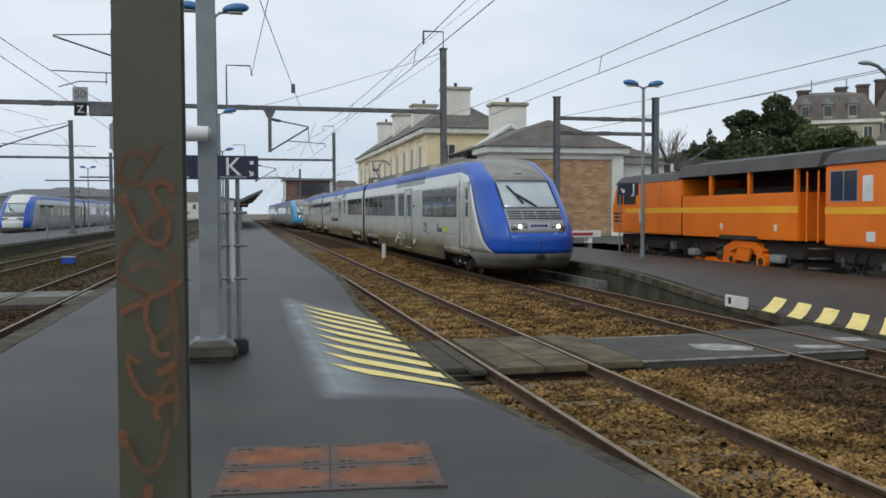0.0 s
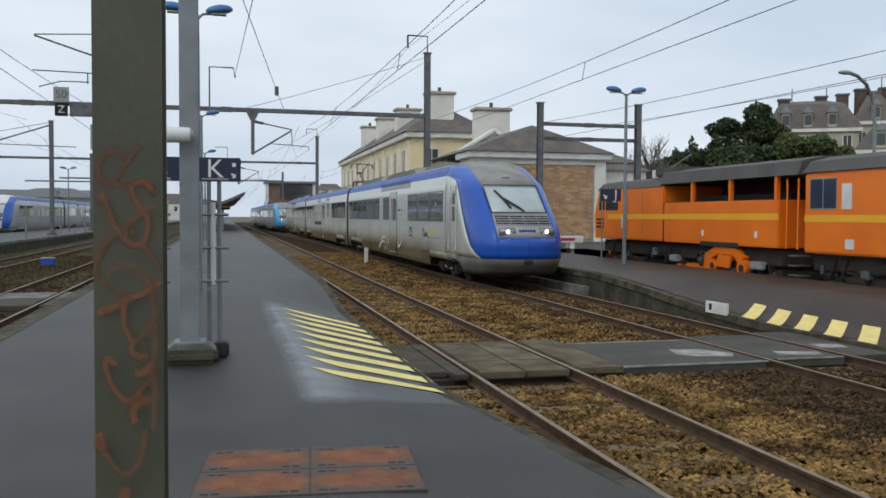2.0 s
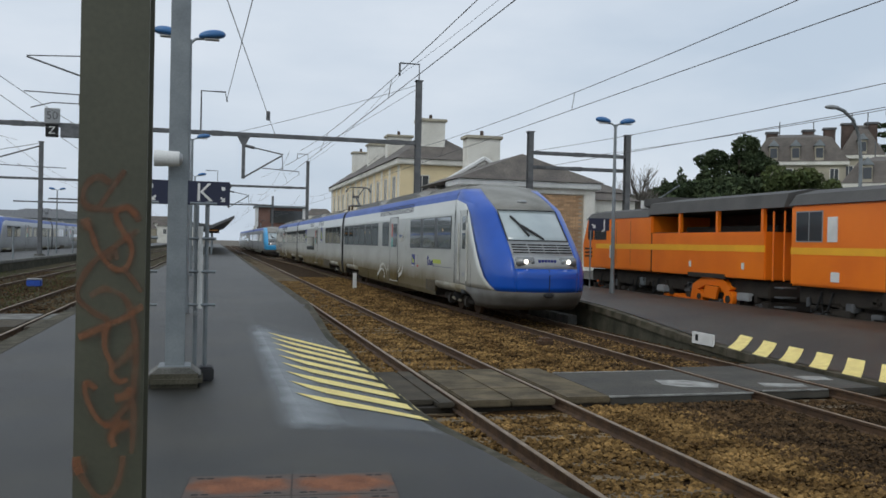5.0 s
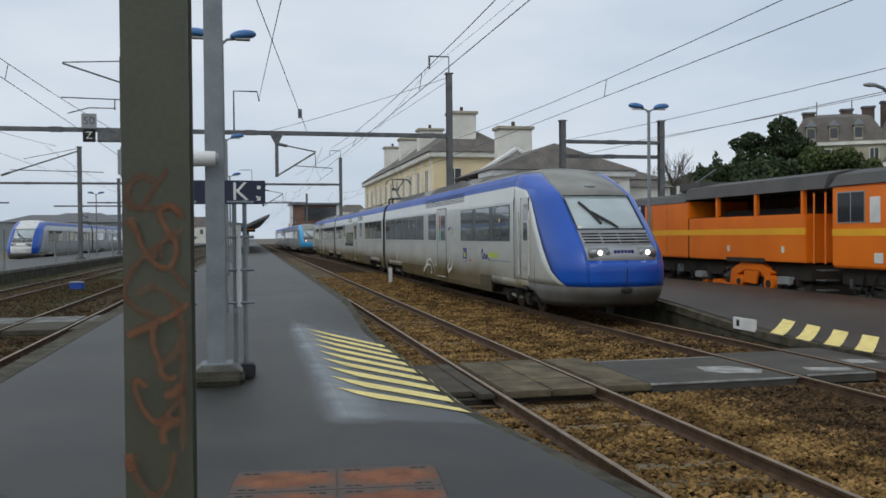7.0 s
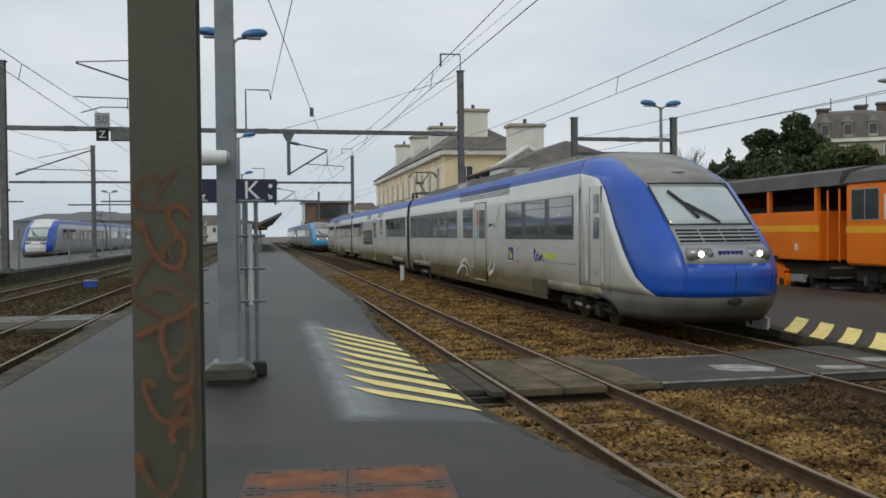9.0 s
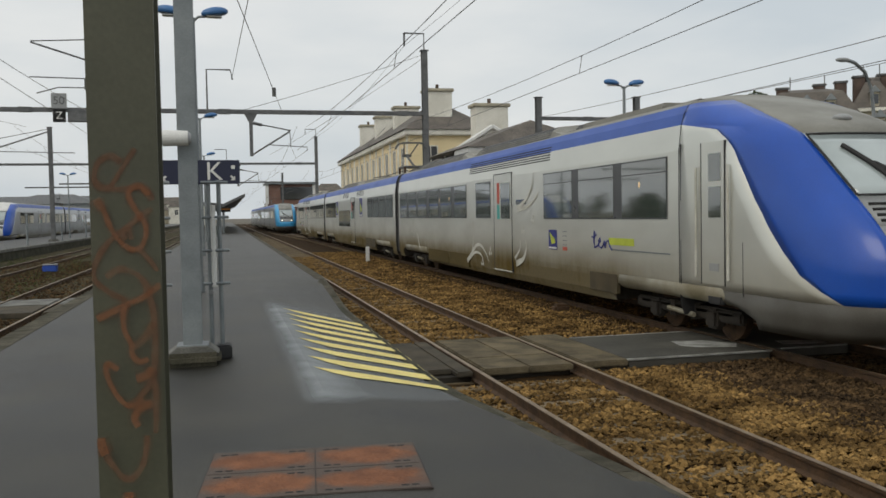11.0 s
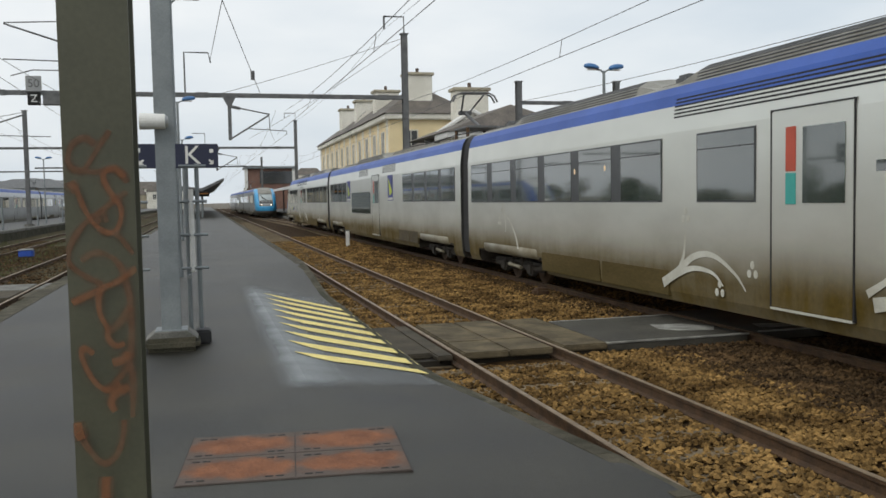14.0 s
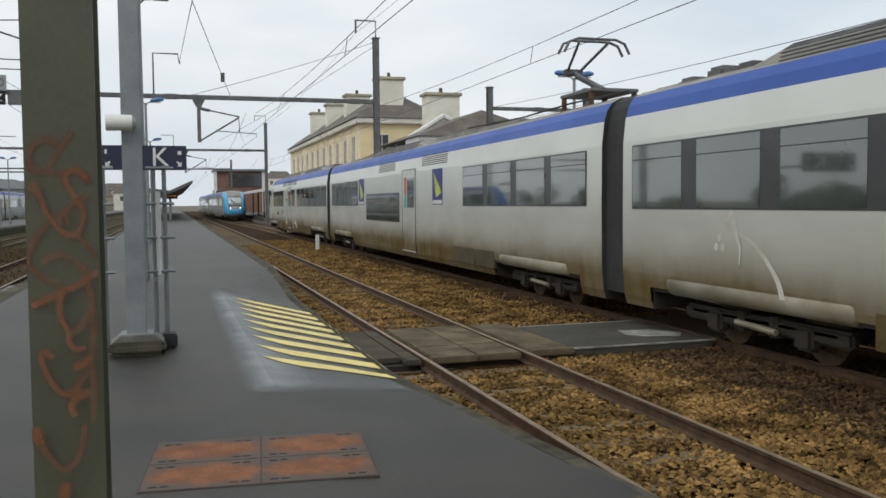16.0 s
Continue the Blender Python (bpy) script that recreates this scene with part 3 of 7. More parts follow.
def stripe(zf, xa, ya, xb, yb, w, tip, parent, name="yellow_stripe", material=None, n=8):
    """A painted bar from a to b, w wide along y, with its first end cut to a point."""
    vs_, fs_ = [], []
    for i in range(n + 1):
        t = i / n
        x, y = xa + (xb - xa) * t, ya + (yb - ya) * t
        c = min(1.0, (t * abs(xb - xa)) / tip) if tip else 1.0
        y0_, y1_ = y + w * (1 - c), y + w
        for yy in (y0_, y1_):
            vs_.append((x, yy, zf(x, yy) + 0.017))
        if i:
            k = len(vs_)
            fs_.append((k - 4, k - 2, k - 1, k - 3))
    return arrays(name, vs_, fs_, material or YELLOW, parent)


marks = thing("crossing_marking", (0, 0, 0), "yellow diagonal warning stripes painted on grey-sprayed asphalt", "road marking", "", "structure")


def overspray_paint():
    """Thin grey paint, densest along its western border, that fades out towards its rims."""
    m = mat("sprayed_asphalt", (0.29, 0.315, 0.325), (0.22, 0.235, 0.24), 1.6, 0.6, fine=0.3, fscale=120)
    n, l = m.node_tree.nodes, m.node_tree.links
    co = n.new("ShaderNodeTexCoord")
    sp = n.new("ShaderNodeSeparateXYZ")
    l.new(co.outputs["Object"], sp.inputs[0])
    nz = n.new("ShaderNodeTexNoise")
    nz.inputs["Scale"].default_value, nz.inputs["Detail"].default_value = 2.2, 6
    l.new(co.outputs["Object"], nz.inputs["Vector"])

    def calc(op, p, q):
        r = n.new("ShaderNodeMath")
        r.operation = op
        for i, v in enumerate((p, q)):
            if isinstance(v, float):
                r.inputs[i].default_value = v
            else:
                l.new(v, r.inputs[i])
        return r.outputs[0]

    def rise(src, a0, a1, b0=0.0, b1=1.0):
        r = n.new("ShaderNodeMapRange")
        r.interpolation_type = "SMOOTHSTEP"
        for i, v in ((1, a0), (2, a1), (3, b0), (4, b1)):
            r.inputs[i].default_value = v
        l.new(src, r.inputs[0])
        return r.outputs[0]
    wob = calc("MULTIPLY", calc("SUBTRACT", nz.outputs["Fac"], 0.5), 0.16)
    x = calc("ADD", sp.outputs["X"], wob)
    y = calc("ADD", calc("SUBTRACT", sp.outputs["Y"], calc("MULTIPLY", sp.outputs["X"], 0.55)), calc("MULTIPLY", wob, 2.0))
    a = calc("MULTIPLY", rise(x, 0.52, 0.86), rise(x, 0.85, 1.5, 0.80, 0.34))
    a = calc("MULTIPLY", a, calc("MULTIPLY", rise(y, 6.75, 7.3), rise(y, 17.0, 14.6)))
    a = calc("MULTIPLY", a, rise(nz.outputs["Fac"], 0.25, 0.75, 0.88, 1.08))
    l.new(a, n["Principled BSDF"].inputs["Alpha"])
    return m


gx, gy = [0.40, 0.55, 0.70] + steps(0.85, EDGE_R - 0.05, 0.2)[:-1], [6.6 + 0.4 * k for k in range(29)]
vs = [(x, y, plat_z(x, y) + 0.009) for y in gy for x in gx]
fs = [(j * len(gx) + i, j * len(gx) + i + 1, (j + 1) * len(gx) + i + 1, (j + 1) * len(gx) + i) for j in range(len(gy) - 1) for i in range(len(gx) - 1)]
arrays("sprayed_patch", vs, fs, overspray_paint(), marks)["label"] = "light grey overspray round the stripes"
for i in range(9):
    y = 8.82 + i * 0.80
    stripe(plat_z, 0.88 + 0.012 * i, y, EDGE_R - 0.03, y + 0.55 - 0.035 * i, 0.40, 0.3, marks)
marks2 = thing("crossing_marking", (0, 0, 0), "yellow warning stripes painted on the island platform ramp", "road marking", "", "structure")
for i in range(8):
    y = 15.6 - i * 0.86
    stripe(plat2_z, P2L + 0.06, y, P2L + 1.15, y + 1.15, 0.46, 0.0, marks2)
plate = thing("wall_plate", (P2L, 16.9, -0.36), "small white plate on the platform wall", "sign")
part("plate", box(B(), -0.03, 0.03, -0.42, 0.42, -0.13, 0.13, 0.008), WHITE, plate)
part("dark_mark", box(B(), -0.036, -0.029, 0.16, 0.27, -0.06, 0.08, 0.002), BLACK, plate, "dark illegible mark")

# rusty chamber cover in the platform
hatch = thing("chamber_cover", (0.525, 5.475, 0.0), "rusty steel chamber cover of four plates in the asphalt", "hatch cover")
hatch.rotation_euler = (0, 0, radians(-5.5))


def plate_rust():
    """Rust that has bloomed over the middle of each plate and left its rim grey."""
    m = mat("rusty_hatch", (0.255, 0.098, 0.042), (0.17, 0.066, 0.032), 5, 0.72, 0.15, bump=0.35, bscale=120, fine=0.3, fscale=90, spec=0.3)
    n, l = m.node_tree.nodes, m.node_tree.links
    b = n["Principled BSDF"]
    co = n.new("ShaderNodeTexCoord")
    nz = n.new("ShaderNodeTexNoise")
    nz.inputs["Scale"].default_value, nz.inputs["Detail"].default_value = 6.0, 5
    l.new(co.outputs["Object"], nz.inputs["Vector"])
    mp = n.new("ShaderNodeMapping")
    mp.inputs["Location"].default_value = (-0.5, -0.5, 0)
    l.new(co.outputs["Generated"], mp.inputs["Vector"])
    flat = n.new("ShaderNodeVectorMath")
    flat.operation = "MULTIPLY"
    flat.inputs[1].default_value = (0.85, 1.1, 0)
    l.new(mp.outputs[0], flat.inputs[0])
    ln = n.new("ShaderNodeVectorMath")
    ln.operation = "LENGTH"
    l.new(flat.outputs[0], ln.inputs[0])
    ad = n.new("ShaderNodeMath")
    ad.operation = "MULTIPLY_ADD"
    ad.inputs[1].default_value = 0.5
    l.new(nz.outputs["Fac"], ad.inputs[0])
    l.new(ln.outputs["Value"], ad.inputs[2])
    mr = n.new("ShaderNodeMapRange")
    mr.interpolation_type = "SMOOTHSTEP"
    mr.inputs[1].default_value, mr.inputs[2].default_value = 0.52, 0.80
    l.new(ad.outputs[0], mr.inputs[0])
    mx = n.new("ShaderNodeMixRGB")
    mx.inputs[2].default_value = (0.105, 0.082, 0.068, 1)
    l.new(mr.outputs[0], mx.inputs[0])
    l.new(b.inputs["Base Color"].links[0].from_socket, mx.inputs[1])
    l.new(mx.outputs[0], b.inputs["Base Color"])
    return m


HATCH = plate_rust()
part("frame", box(B(), -0.685, 0.685, -0.515, 0.515, -0.05, 0.003, 0.003), HATCH_FRAME, hatch, "worn steel frame")
for x, w in ((-0.675, 0.672), (0.003, 0.672)):
    for y in (-0.505, 0.003):
        p = part("cover_plate", box(B(), x, x + w, y, y + 0.502, -0.03, 0.007, 0.003), HATCH, hatch)
        for sx, sy in ((0.05, 0.05), (0.50, 0.05), (0.05, 0.425), (0.50, 0.425)):
            for k in range(2):
                part("lifting_slot", box(B(), x + sx + k * 0.062, x + sx + k * 0.062 + 0.045, y + sy, y + sy + 0.02, 0.0, 0.009), BLACK, p)

# pale flecks and chewing-gum spots trodden into the asphalt
rng_f = random.Random(11)
fleck = B()
for k in range(420):
    x, y = rng_f.uniform(-2.6, 2.2), rng_f.uniform(2.6, 16.0)
    if 0.6 < x and 7.6 < y < 16.6 or (-0.25 < x < 1.3 and 4.8 < y < 6.1):
        continue
    r = rng_f.uniform(0.006, 0.022)
    z = plat_z(x, y) + 0.0035
    q = [fleck.verts.new((x + r * rng_f.uniform(0.6, 1.2) * math.cos(a * math.tau / 6), y + r * rng_f.uniform(0.6, 1.2) * math.sin(a * math.tau / 6), z)) for a in range(6)]
    fleck.faces.new(q)
solid("asphalt_flecks", fleck, mat("pale_fleck", (0.16, 0.16, 0.15), (0.075, 0.075, 0.07), 3, 0.8), "pale flecks trodden into the platform asphalt", "flecks", "stuff")


# ---- posts and masts on the platform ----
pole = thing("steel_column", (-0.253, 2.62, 0.0), "olive painted steel column with orange spray-paint scrawls", "column")
prof = [(-0.090, -0.10), (0.090, -0.10), (0.090, -0.088), (0.006, -0.082), (0.006, 0.082), (0.090, 0.088), (0.090, 0.10), (-0.090, 0.10), (-0.090, 0.088), (-0.006, 0.082), (-0.006, -0.082), (-0.090, -0.088)]
part("shaft", prism(B(), prof, "z", 0.0, 8.0), POLE, pole)
part("base_plate", box(B(), -0.2, 0.2, -0.2, 0.2, 0.0, 0.03, 0.006), POLE, pole)
for sx in (-0.15, 0.15):
    for sy in (-0.15, 0.15):
        part("anchor_bolt", rod(B(), (sx, sy, 0.0), (sx, sy, 0.07), 0.014), GALV, pole)


LAYERS = []


def scrawl(pts, r, material):
    ribbon(pts, r * 1.7, SPRAY_HALO)
    ribbon(pts, r * 1.15, SPRAY_HALO)
    ribbon(pts, r * 0.8, material)


def ribbon(pts, r, material):
    """One sprayed stroke: a flat ribbon that follows a smooth line on the column's face."""
    path = []
    n = len(pts)
    for i in range(n - 1):
        p0, p1, p2, p3 = (Vector((*pts[max(0, min(n - 1, j))], 0)) for j in (i - 1, i, i + 1, i + 2))
        for k in range(6):
            t = k / 6
            path.append(0.5 * ((2 * p1) + (p2 - p0) * t + (2 * p0 - 5 * p1 + 4 * p2 - p3) * t * t + (3 * p1 - p0 - 3 * p2 + p3) * t ** 3))
    path.append(Vector((*pts[-1], 0)))
    bm = B()
    prev = None
    LAYERS.append(r)
    depth = -0.1012 - 0.0005 * len(LAYERS)
    for i, p in enumerate(path):
        d = (path[min(i + 1, len(path) - 1)] - path[max(i - 1, 0)]).normalized()
        w = r * (1.0 + 0.12 * math.sin(i * 0.31))
        s = Vector((-d.y, d.x, 0)) * w
        pair = [bm.verts.new((max(-0.089, min(0.089, q.x)), depth, q.y)) for q in (p - s, p + s)]
        if prev:
            bm.faces.new((prev[0], prev[1], pair[1], pair[0]))
        prev = pair
    part("spray_stroke", bm, material, pole, "orange spray-paint stroke")


scrawl([(0.031, 1.802), (0.003, 1.757), (-0.023, 1.716), (-0.035, 1.697)], 0.0062, SPRAY_FAINT)
scrawl([(-0.006, 1.764), (-0.034, 1.780), (-0.062, 1.764), (-0.075, 1.732), (-0.069, 1.703), (-0.042, 1.692), (0.002, 1.690), (0.039, 1.697), (0.061, 1.681), (0.070, 1.659)], 0.0075, SPRAY_FAINT)
scrawl([(0.041, 1.614), (0.023, 1.643), (0.011, 1.671), (0.017, 1.690), (0.042, 1.697), (0.064, 1.674)], 0.0075, SPRAY)
scrawl([(0.070, 1.636), (0.038, 1.614), (0.007, 1.588), (-0.031, 1.560), (-0.063, 1.522), (-0.084, 1.477), (-0.083, 1.445), (-0.052, 1.413), (-0.002, 1.385)], 0.0065, SPRAY_FAINT)
scrawl([(-0.070, 1.662), (-0.055, 1.636), (-0.037, 1.585), (-0.013, 1.547), (0.015, 1.525), (0.041, 1.534), (0.054, 1.573), (0.048, 1.604), (0.032, 1.617)], 0.0072, SPRAY)
scrawl([(0.000, 1.553), (-0.006, 1.566), (0.007, 1.582), (0.016, 1.553)], 0.0065, SPRAY_FAINT)
scrawl([(0.034, 1.525), (0.059, 1.496), (0.081, 1.464)], 0.0055, SPRAY_FAINT)
scrawl([(-0.052, 1.451), (-0.020, 1.471), (0.015, 1.464), (0.043, 1.439), (0.058, 1.401), (0.067, 1.350), (0.070, 1.286), (0.066, 1.222), (0.059, 1.165), (0.020, 1.114), (-0.013, 1.095)], 0.0075, SPRAY_FAINT)
scrawl([(-0.079, 1.338), (-0.028, 1.362), (0.004, 1.378), (0.042, 1.394), (0.088, 1.426)], 0.0085, SPRAY)
scrawl([(-0.002, 1.378), (-0.012, 1.350), (-0.010, 1.305), (0.006, 1.267), (0.009, 1.235), (0.028, 1.216), (0.050, 1.222)], 0.0075, SPRAY)
scrawl([(0.012, 1.260), (0.031, 1.270), (0.061, 1.311), (0.067, 1.324)], 0.0095, SPRAY_FAINT)
scrawl([(-0.030, 1.197), (-0.056, 1.216), (-0.059, 1.190), (-0.044, 1.146), (-0.019, 1.107), (0.007, 1.095), (0.033, 1.114)], 0.0070, SPRAY)
scrawl([(0.017, 1.171), (0.043, 1.176), (0.059, 1.197)], 0.0110, SPRAY)
scrawl([(0.058, 1.101), (0.026, 1.088), (0.010, 1.063), (0.019, 1.037)], 0.0105, SPRAY)
scrawl([(-0.079, 1.006), (-0.073, 0.980), (-0.054, 0.942), (-0.028, 0.904), (-0.002, 0.897), (0.024, 0.923), (0.038, 0.974), (0.041, 1.012)], 0.0075, SPRAY_FAINT)
scrawl([(-0.080, 1.015), (-0.077, 0.993), (-0.068, 0.967)], 0.0135, SPRAY)
scrawl([(-0.010, 0.859), (-0.013, 0.814), (-0.011, 0.764)], 0.0115, SPRAY)
scrawl([(0.066, 1.165), (0.068, 1.101), (0.064, 1.018)], 0.0065, SPRAY_FAINT)
scrawl([(-0.070, 1.665), (-0.064, 1.652), (-0.055, 1.636)], 0.0110, SPRAY_FAINT)

col = thing("canopy_column", (-0.37, 9.95, 0.0), "grey galvanised steel column on a concrete foot", "column")
part("foot", box(B(), -0.29, 0.30, -0.29, 0.29, 0.0, 0.15, 0.05), CONCRETE_MOSS, col, "dark stained concrete foot")
part("foot_cap", prism(B(), [(-0.27, 0.13), (0.28, 0.13), (0.16, 0.215), (-0.16, 0.215)], "y", -0.22, 0.22), CONCRETE, col, "bevelled pale mortar cap")
part("shaft", prism(B(), [(p[0] * 1.12, p[1] * 1.12) for p in prof], "z", 0.2, 8.2), GALV, col)
part("cap_plate", box(B(), -0.17, 0.17, -0.17, 0.17, 0.2, 0.225, 0.005), GALV, col)
horn = thing("loudspeaker", (-0.25, 9.68, 2.47), "white tubular loudspeaker clamped to a column", "loudspeaker")
part("barrel", rod(B(), (-0.36, 0, 0), (-0.10, 0, 0), 0.088, 0.08, 20), WHITE, horn, smooth=False)
part("end_cap", rod(B(), (-0.10, 0, 0), (-0.07, 0, 0), 0.07, 0.05, 20), LIGHTGREY, horn)
part("bracket", box(B(), -0.14, -0.10, -0.02, 0.16, -0.03, 0.03, 0.004), GALV, horn)

guard = thing("pipe_guard", (-0.37, 10.0, 0.0), "steel tube guard frame with short rungs round the column", "guard rail")
for px_, zt in ((-0.33, 2.05), (0.315, 2.05), (0.20, 2.0)):
    part("upright", rod(B(), (px_, 0.28, 0.0), (px_, 0.28, zt), 0.026, seg=10), GALV, guard)
part("upright_tube", rod(B(), (0.245, 0.26, 0.82), (0.245, 0.26, 1.76), 0.03, seg=12), WHITE, guard, "white plastic conduit")
part("junction", box(B(), 0.18, 0.23, 0.2, 0.26, 0.74, 0.79, 0.01), LIGHTGREY, guard)
for z in (0.86, 1.24, 1.62, 2.02):
    for a, b in ((-0.42, -0.22), (0.12, 0.42)):
        part("rung", rod(B(), (a, 0.25, z), (b, 0.25, z), 0.017, seg=8), GALV, guard)
part("foot_block", box(B(), 0.24, 0.42, 0.10, 0.36, 0.0, 0.16, 0.02), RUBBER, guard, "dark foot block")


def lamp_post(x, y, label):
    lp = thing("platform_lamp", (x, y, 0.0), label, "street lamp", "platform lamps")
    part("pole", rod(B(), (0, 0, 0), (0, 0, 5.95), 0.075, 0.05, 12), GALV, lp)
    part("base_collar", rod(B(), (0, 0, 0), (0, 0, 0.35), 0.10, 0.09, 12), GALV, lp)
    for s in (-1, 1):
        part("arm", tube(B(), [(0, 0, 5.85), (s * 0.12, 0, 5.97), (s * 0.3, 0, 5.99)], 0.03), GALV, lp)
        bm = B()
        ball(bm, (s * 0.47, 0, 6.05), 0.29, 0.16, 0.12, 16, 10)
        for v in bm.verts:
            if v.co.z < 5.99:
                v.co.z = 5.99
            v.co.z += 0.12 * (s * v.co.x - 0.25)
        part("shade", bm, LAMPBLUE, lp, "blue enamelled lamp shade", True)
        part("diffuser", box(B(), *sorted((s * 0.30, s * 0.62)), -0.1, 0.1, 5.97, 5.995, 0.01), WHITE, lp)
    return lp


lamp = lamp_post(13.64, 27.9, "grey lamp post with twin blue shades on the island platform")
for x, y in ((-0.56, 19.6), (-0.95, 39), (-1.3, 62), (-1.6, 86)):
    tagged(copy_thing(lamp, pose(x, y, 0)), "grey lamp post with twin blue shades on the platform")
for x, y in ((-14.3, 88), (-14.3, 112), (-14.3, 140)):
    tagged(copy_thing(lamp, pose(x, y, 0)), "distant grey lamp post with twin blue shades")


def text_mesh(name, body, size, at, rx, rz, material, parent, label=""):
    cu = bpy.data.curves.new(name, "FONT")
    cu.body, cu.size, cu.extrude, cu.align_x, cu.align_y = body, size, 0.004, "CENTER", "CENTER"
    tmp = bpy.data.objects.new(name, cu)
    scene.collection.objects.link(tmp)
    bpy.context.view_layer.update()
    me = bpy.data.meshes.new_from_object(tmp.evaluated_get(bpy.context.evaluated_depsgraph_get()))
    bpy.data.objects.remove(tmp)
    me.materials.clear()
    me.materials.append(material)
    ob = new(name, me)
    ob.parent = parent
    ob.matrix_basis = pose(*at, rx, 0, rz)
    if label:
        ob["label"] = label
    return ob


ks = thing("platform_sign", (-0.45, 17.3, 2.27), "dark blue platform sign with a white letter K", "sign")
part("panel", box(B(), -0.78, 0.76, -0.04, 0.04, 0.0, 0.46, 0.01), NAVY, ks)
text_mesh("letter", "K", 0.50, (0.28, -0.045, 0.23), 90, 0, WHITE, ks, "white letter K")
part("pictogram", box(B(), 0.60, 0.67, -0.045, -0.03, 0.29, 0.36, 0.002), WHITE, ks)
part("pictogram", prism(B(), [(0.58, 0.07), (0.67, 0.07), (0.67, 0.16), (0.645, 0.13), (0.60, 0.17), (0.575, 0.145), (0.615, 0.10)], "y", -0.045, -0.03), WHITE, ks)
part("pictogram", box(B(), -0.70, -0.66, -0.045, -0.03, 0.30, 0.38, 0.002), WHITE, ks)
part("pictogram", prism(B(), [(-0.60, 0.07), (-0.69, 0.07), (-0.69, 0.16), (-0.665, 0.13), (-0.62, 0.17), (-0.595, 0.145), (-0.635, 0.10)], "y", -0.045, -0.03), WHITE, ks)
part("clamp", box(B(), -0.14, -0.08, 0.03, 2.28, 0.15, 0.21, 0.004), GALV, ks)


# ---- overhead line ----
def mast(x, y, h, name="catenary_mast", w=0.17):
    m_ = thing(name, (x, y, 0.0), "dark grey steel catenary mast", "catenary mast", "catenary masts")
    part("shaft", prism(B(), [(p[0] * w / 0.1, p[1] * w / 0.1) for p in prof], "z", -0.02, h), GALV_DARK, m_)
    part("foot", box(B(), -0.35, 0.35, -0.35, 0.35, -0.1, 0.15, 0.04), CONCRETE, m_)
    part("cap", box(B(), -w - 0.05, w + 0.05, -w - 0.02, w + 0.02, h, h + 0.06, 0.01), GALV_DARK, m_)
    return m_


def beam(x0, x1, y, z, h=0.22, name="catenary_beam", label="grey steel portal beam across the tracks"):
    b_ = thing(name, (0, y, 0), label, "beam")
    part("girder", box(B(), x0, x1, -0.11, 0.11, z - h / 2, z + h / 2, 0.015), GALV_DARK, b_)
    x = x0 + 3
    while x < x1 - 1:
        part("splice_plate", box(B(), x - 0.3, x + 0.3, -0.13, 0.13, z - h / 2 - 0.02, z + h / 2 + 0.02, 0.01), GALV_DARK, b_)
        x += 9.5
    return b_


GY = 46.5
m1 = mast(10.82, GY, 10.55)
part("feeder_bracket", tube(B(), [(0, 0, 10.5), (0, 0, 11.5), (-1.1, 0, 11.5)], 0.045), GALV_DARK, m1)
part("feeder_insulator", rod(B(), (-1.1, 0, 11.5), (-1.1, 0, 10.8), 0.055), GALV_DARK, m1)
mast(17.42, GY, 8.1)
mast(23.5, GY, 8.2)
m3 = mast(-13.6, 76, 9.2)
part("cantilever", rod(B(), (0, -0.15, 8.9), (-5.9, -0.15, 6.85), 0.06), GALV_DARK, m3)
part("registration_arm", rod(B(), (-5.2, -0.15, 7.3), (1.9, -0.15, 7.15), 0.035), GALV_DARK, m3)
part("top_stay", rod(B(), (0, -0.15, 9.1), (-4.2, -0.15, 8.2), 0.025), GALV_DARK, m3)
part("insulator", rod(B(), (-5.2, -0.15, 7.10), (-5.9, -0.15, 6.85), 0.10), GALV_DARK, m3)
m2 = mast(9.4, 91, 9.9)
part("feeder_bracket", tube(B(), [(0, 0, 9.9), (0, 0, 10.7), (-1.1, 0, 10.7), (-1.1, 0, 10.2)], 0.045), GALV_DARK, m2)
mast(-13.9, 100, 8.2)
mast(9.0, 140, 8.6)
beam(-12.4, 10.75, GY, 7.14)
mast(-12.5, GY, 10.4)
beam(-24, 9.4, 91, 7.15)
beam(-24, 9.0, 140, 7.2)
beam(17.42, 23.6, GY, 6.95, 0.2, label="grey steel beam between two masts")
beam(17.42, 23.6, GY + 0.25, 6.15, 0.2, label="grey steel beam between two masts")
for x, y in ((-13.6, 110), (-22, 76), (-27, 100)):
    beam(x - 9, x + 2, y, 5.6, 0.16)


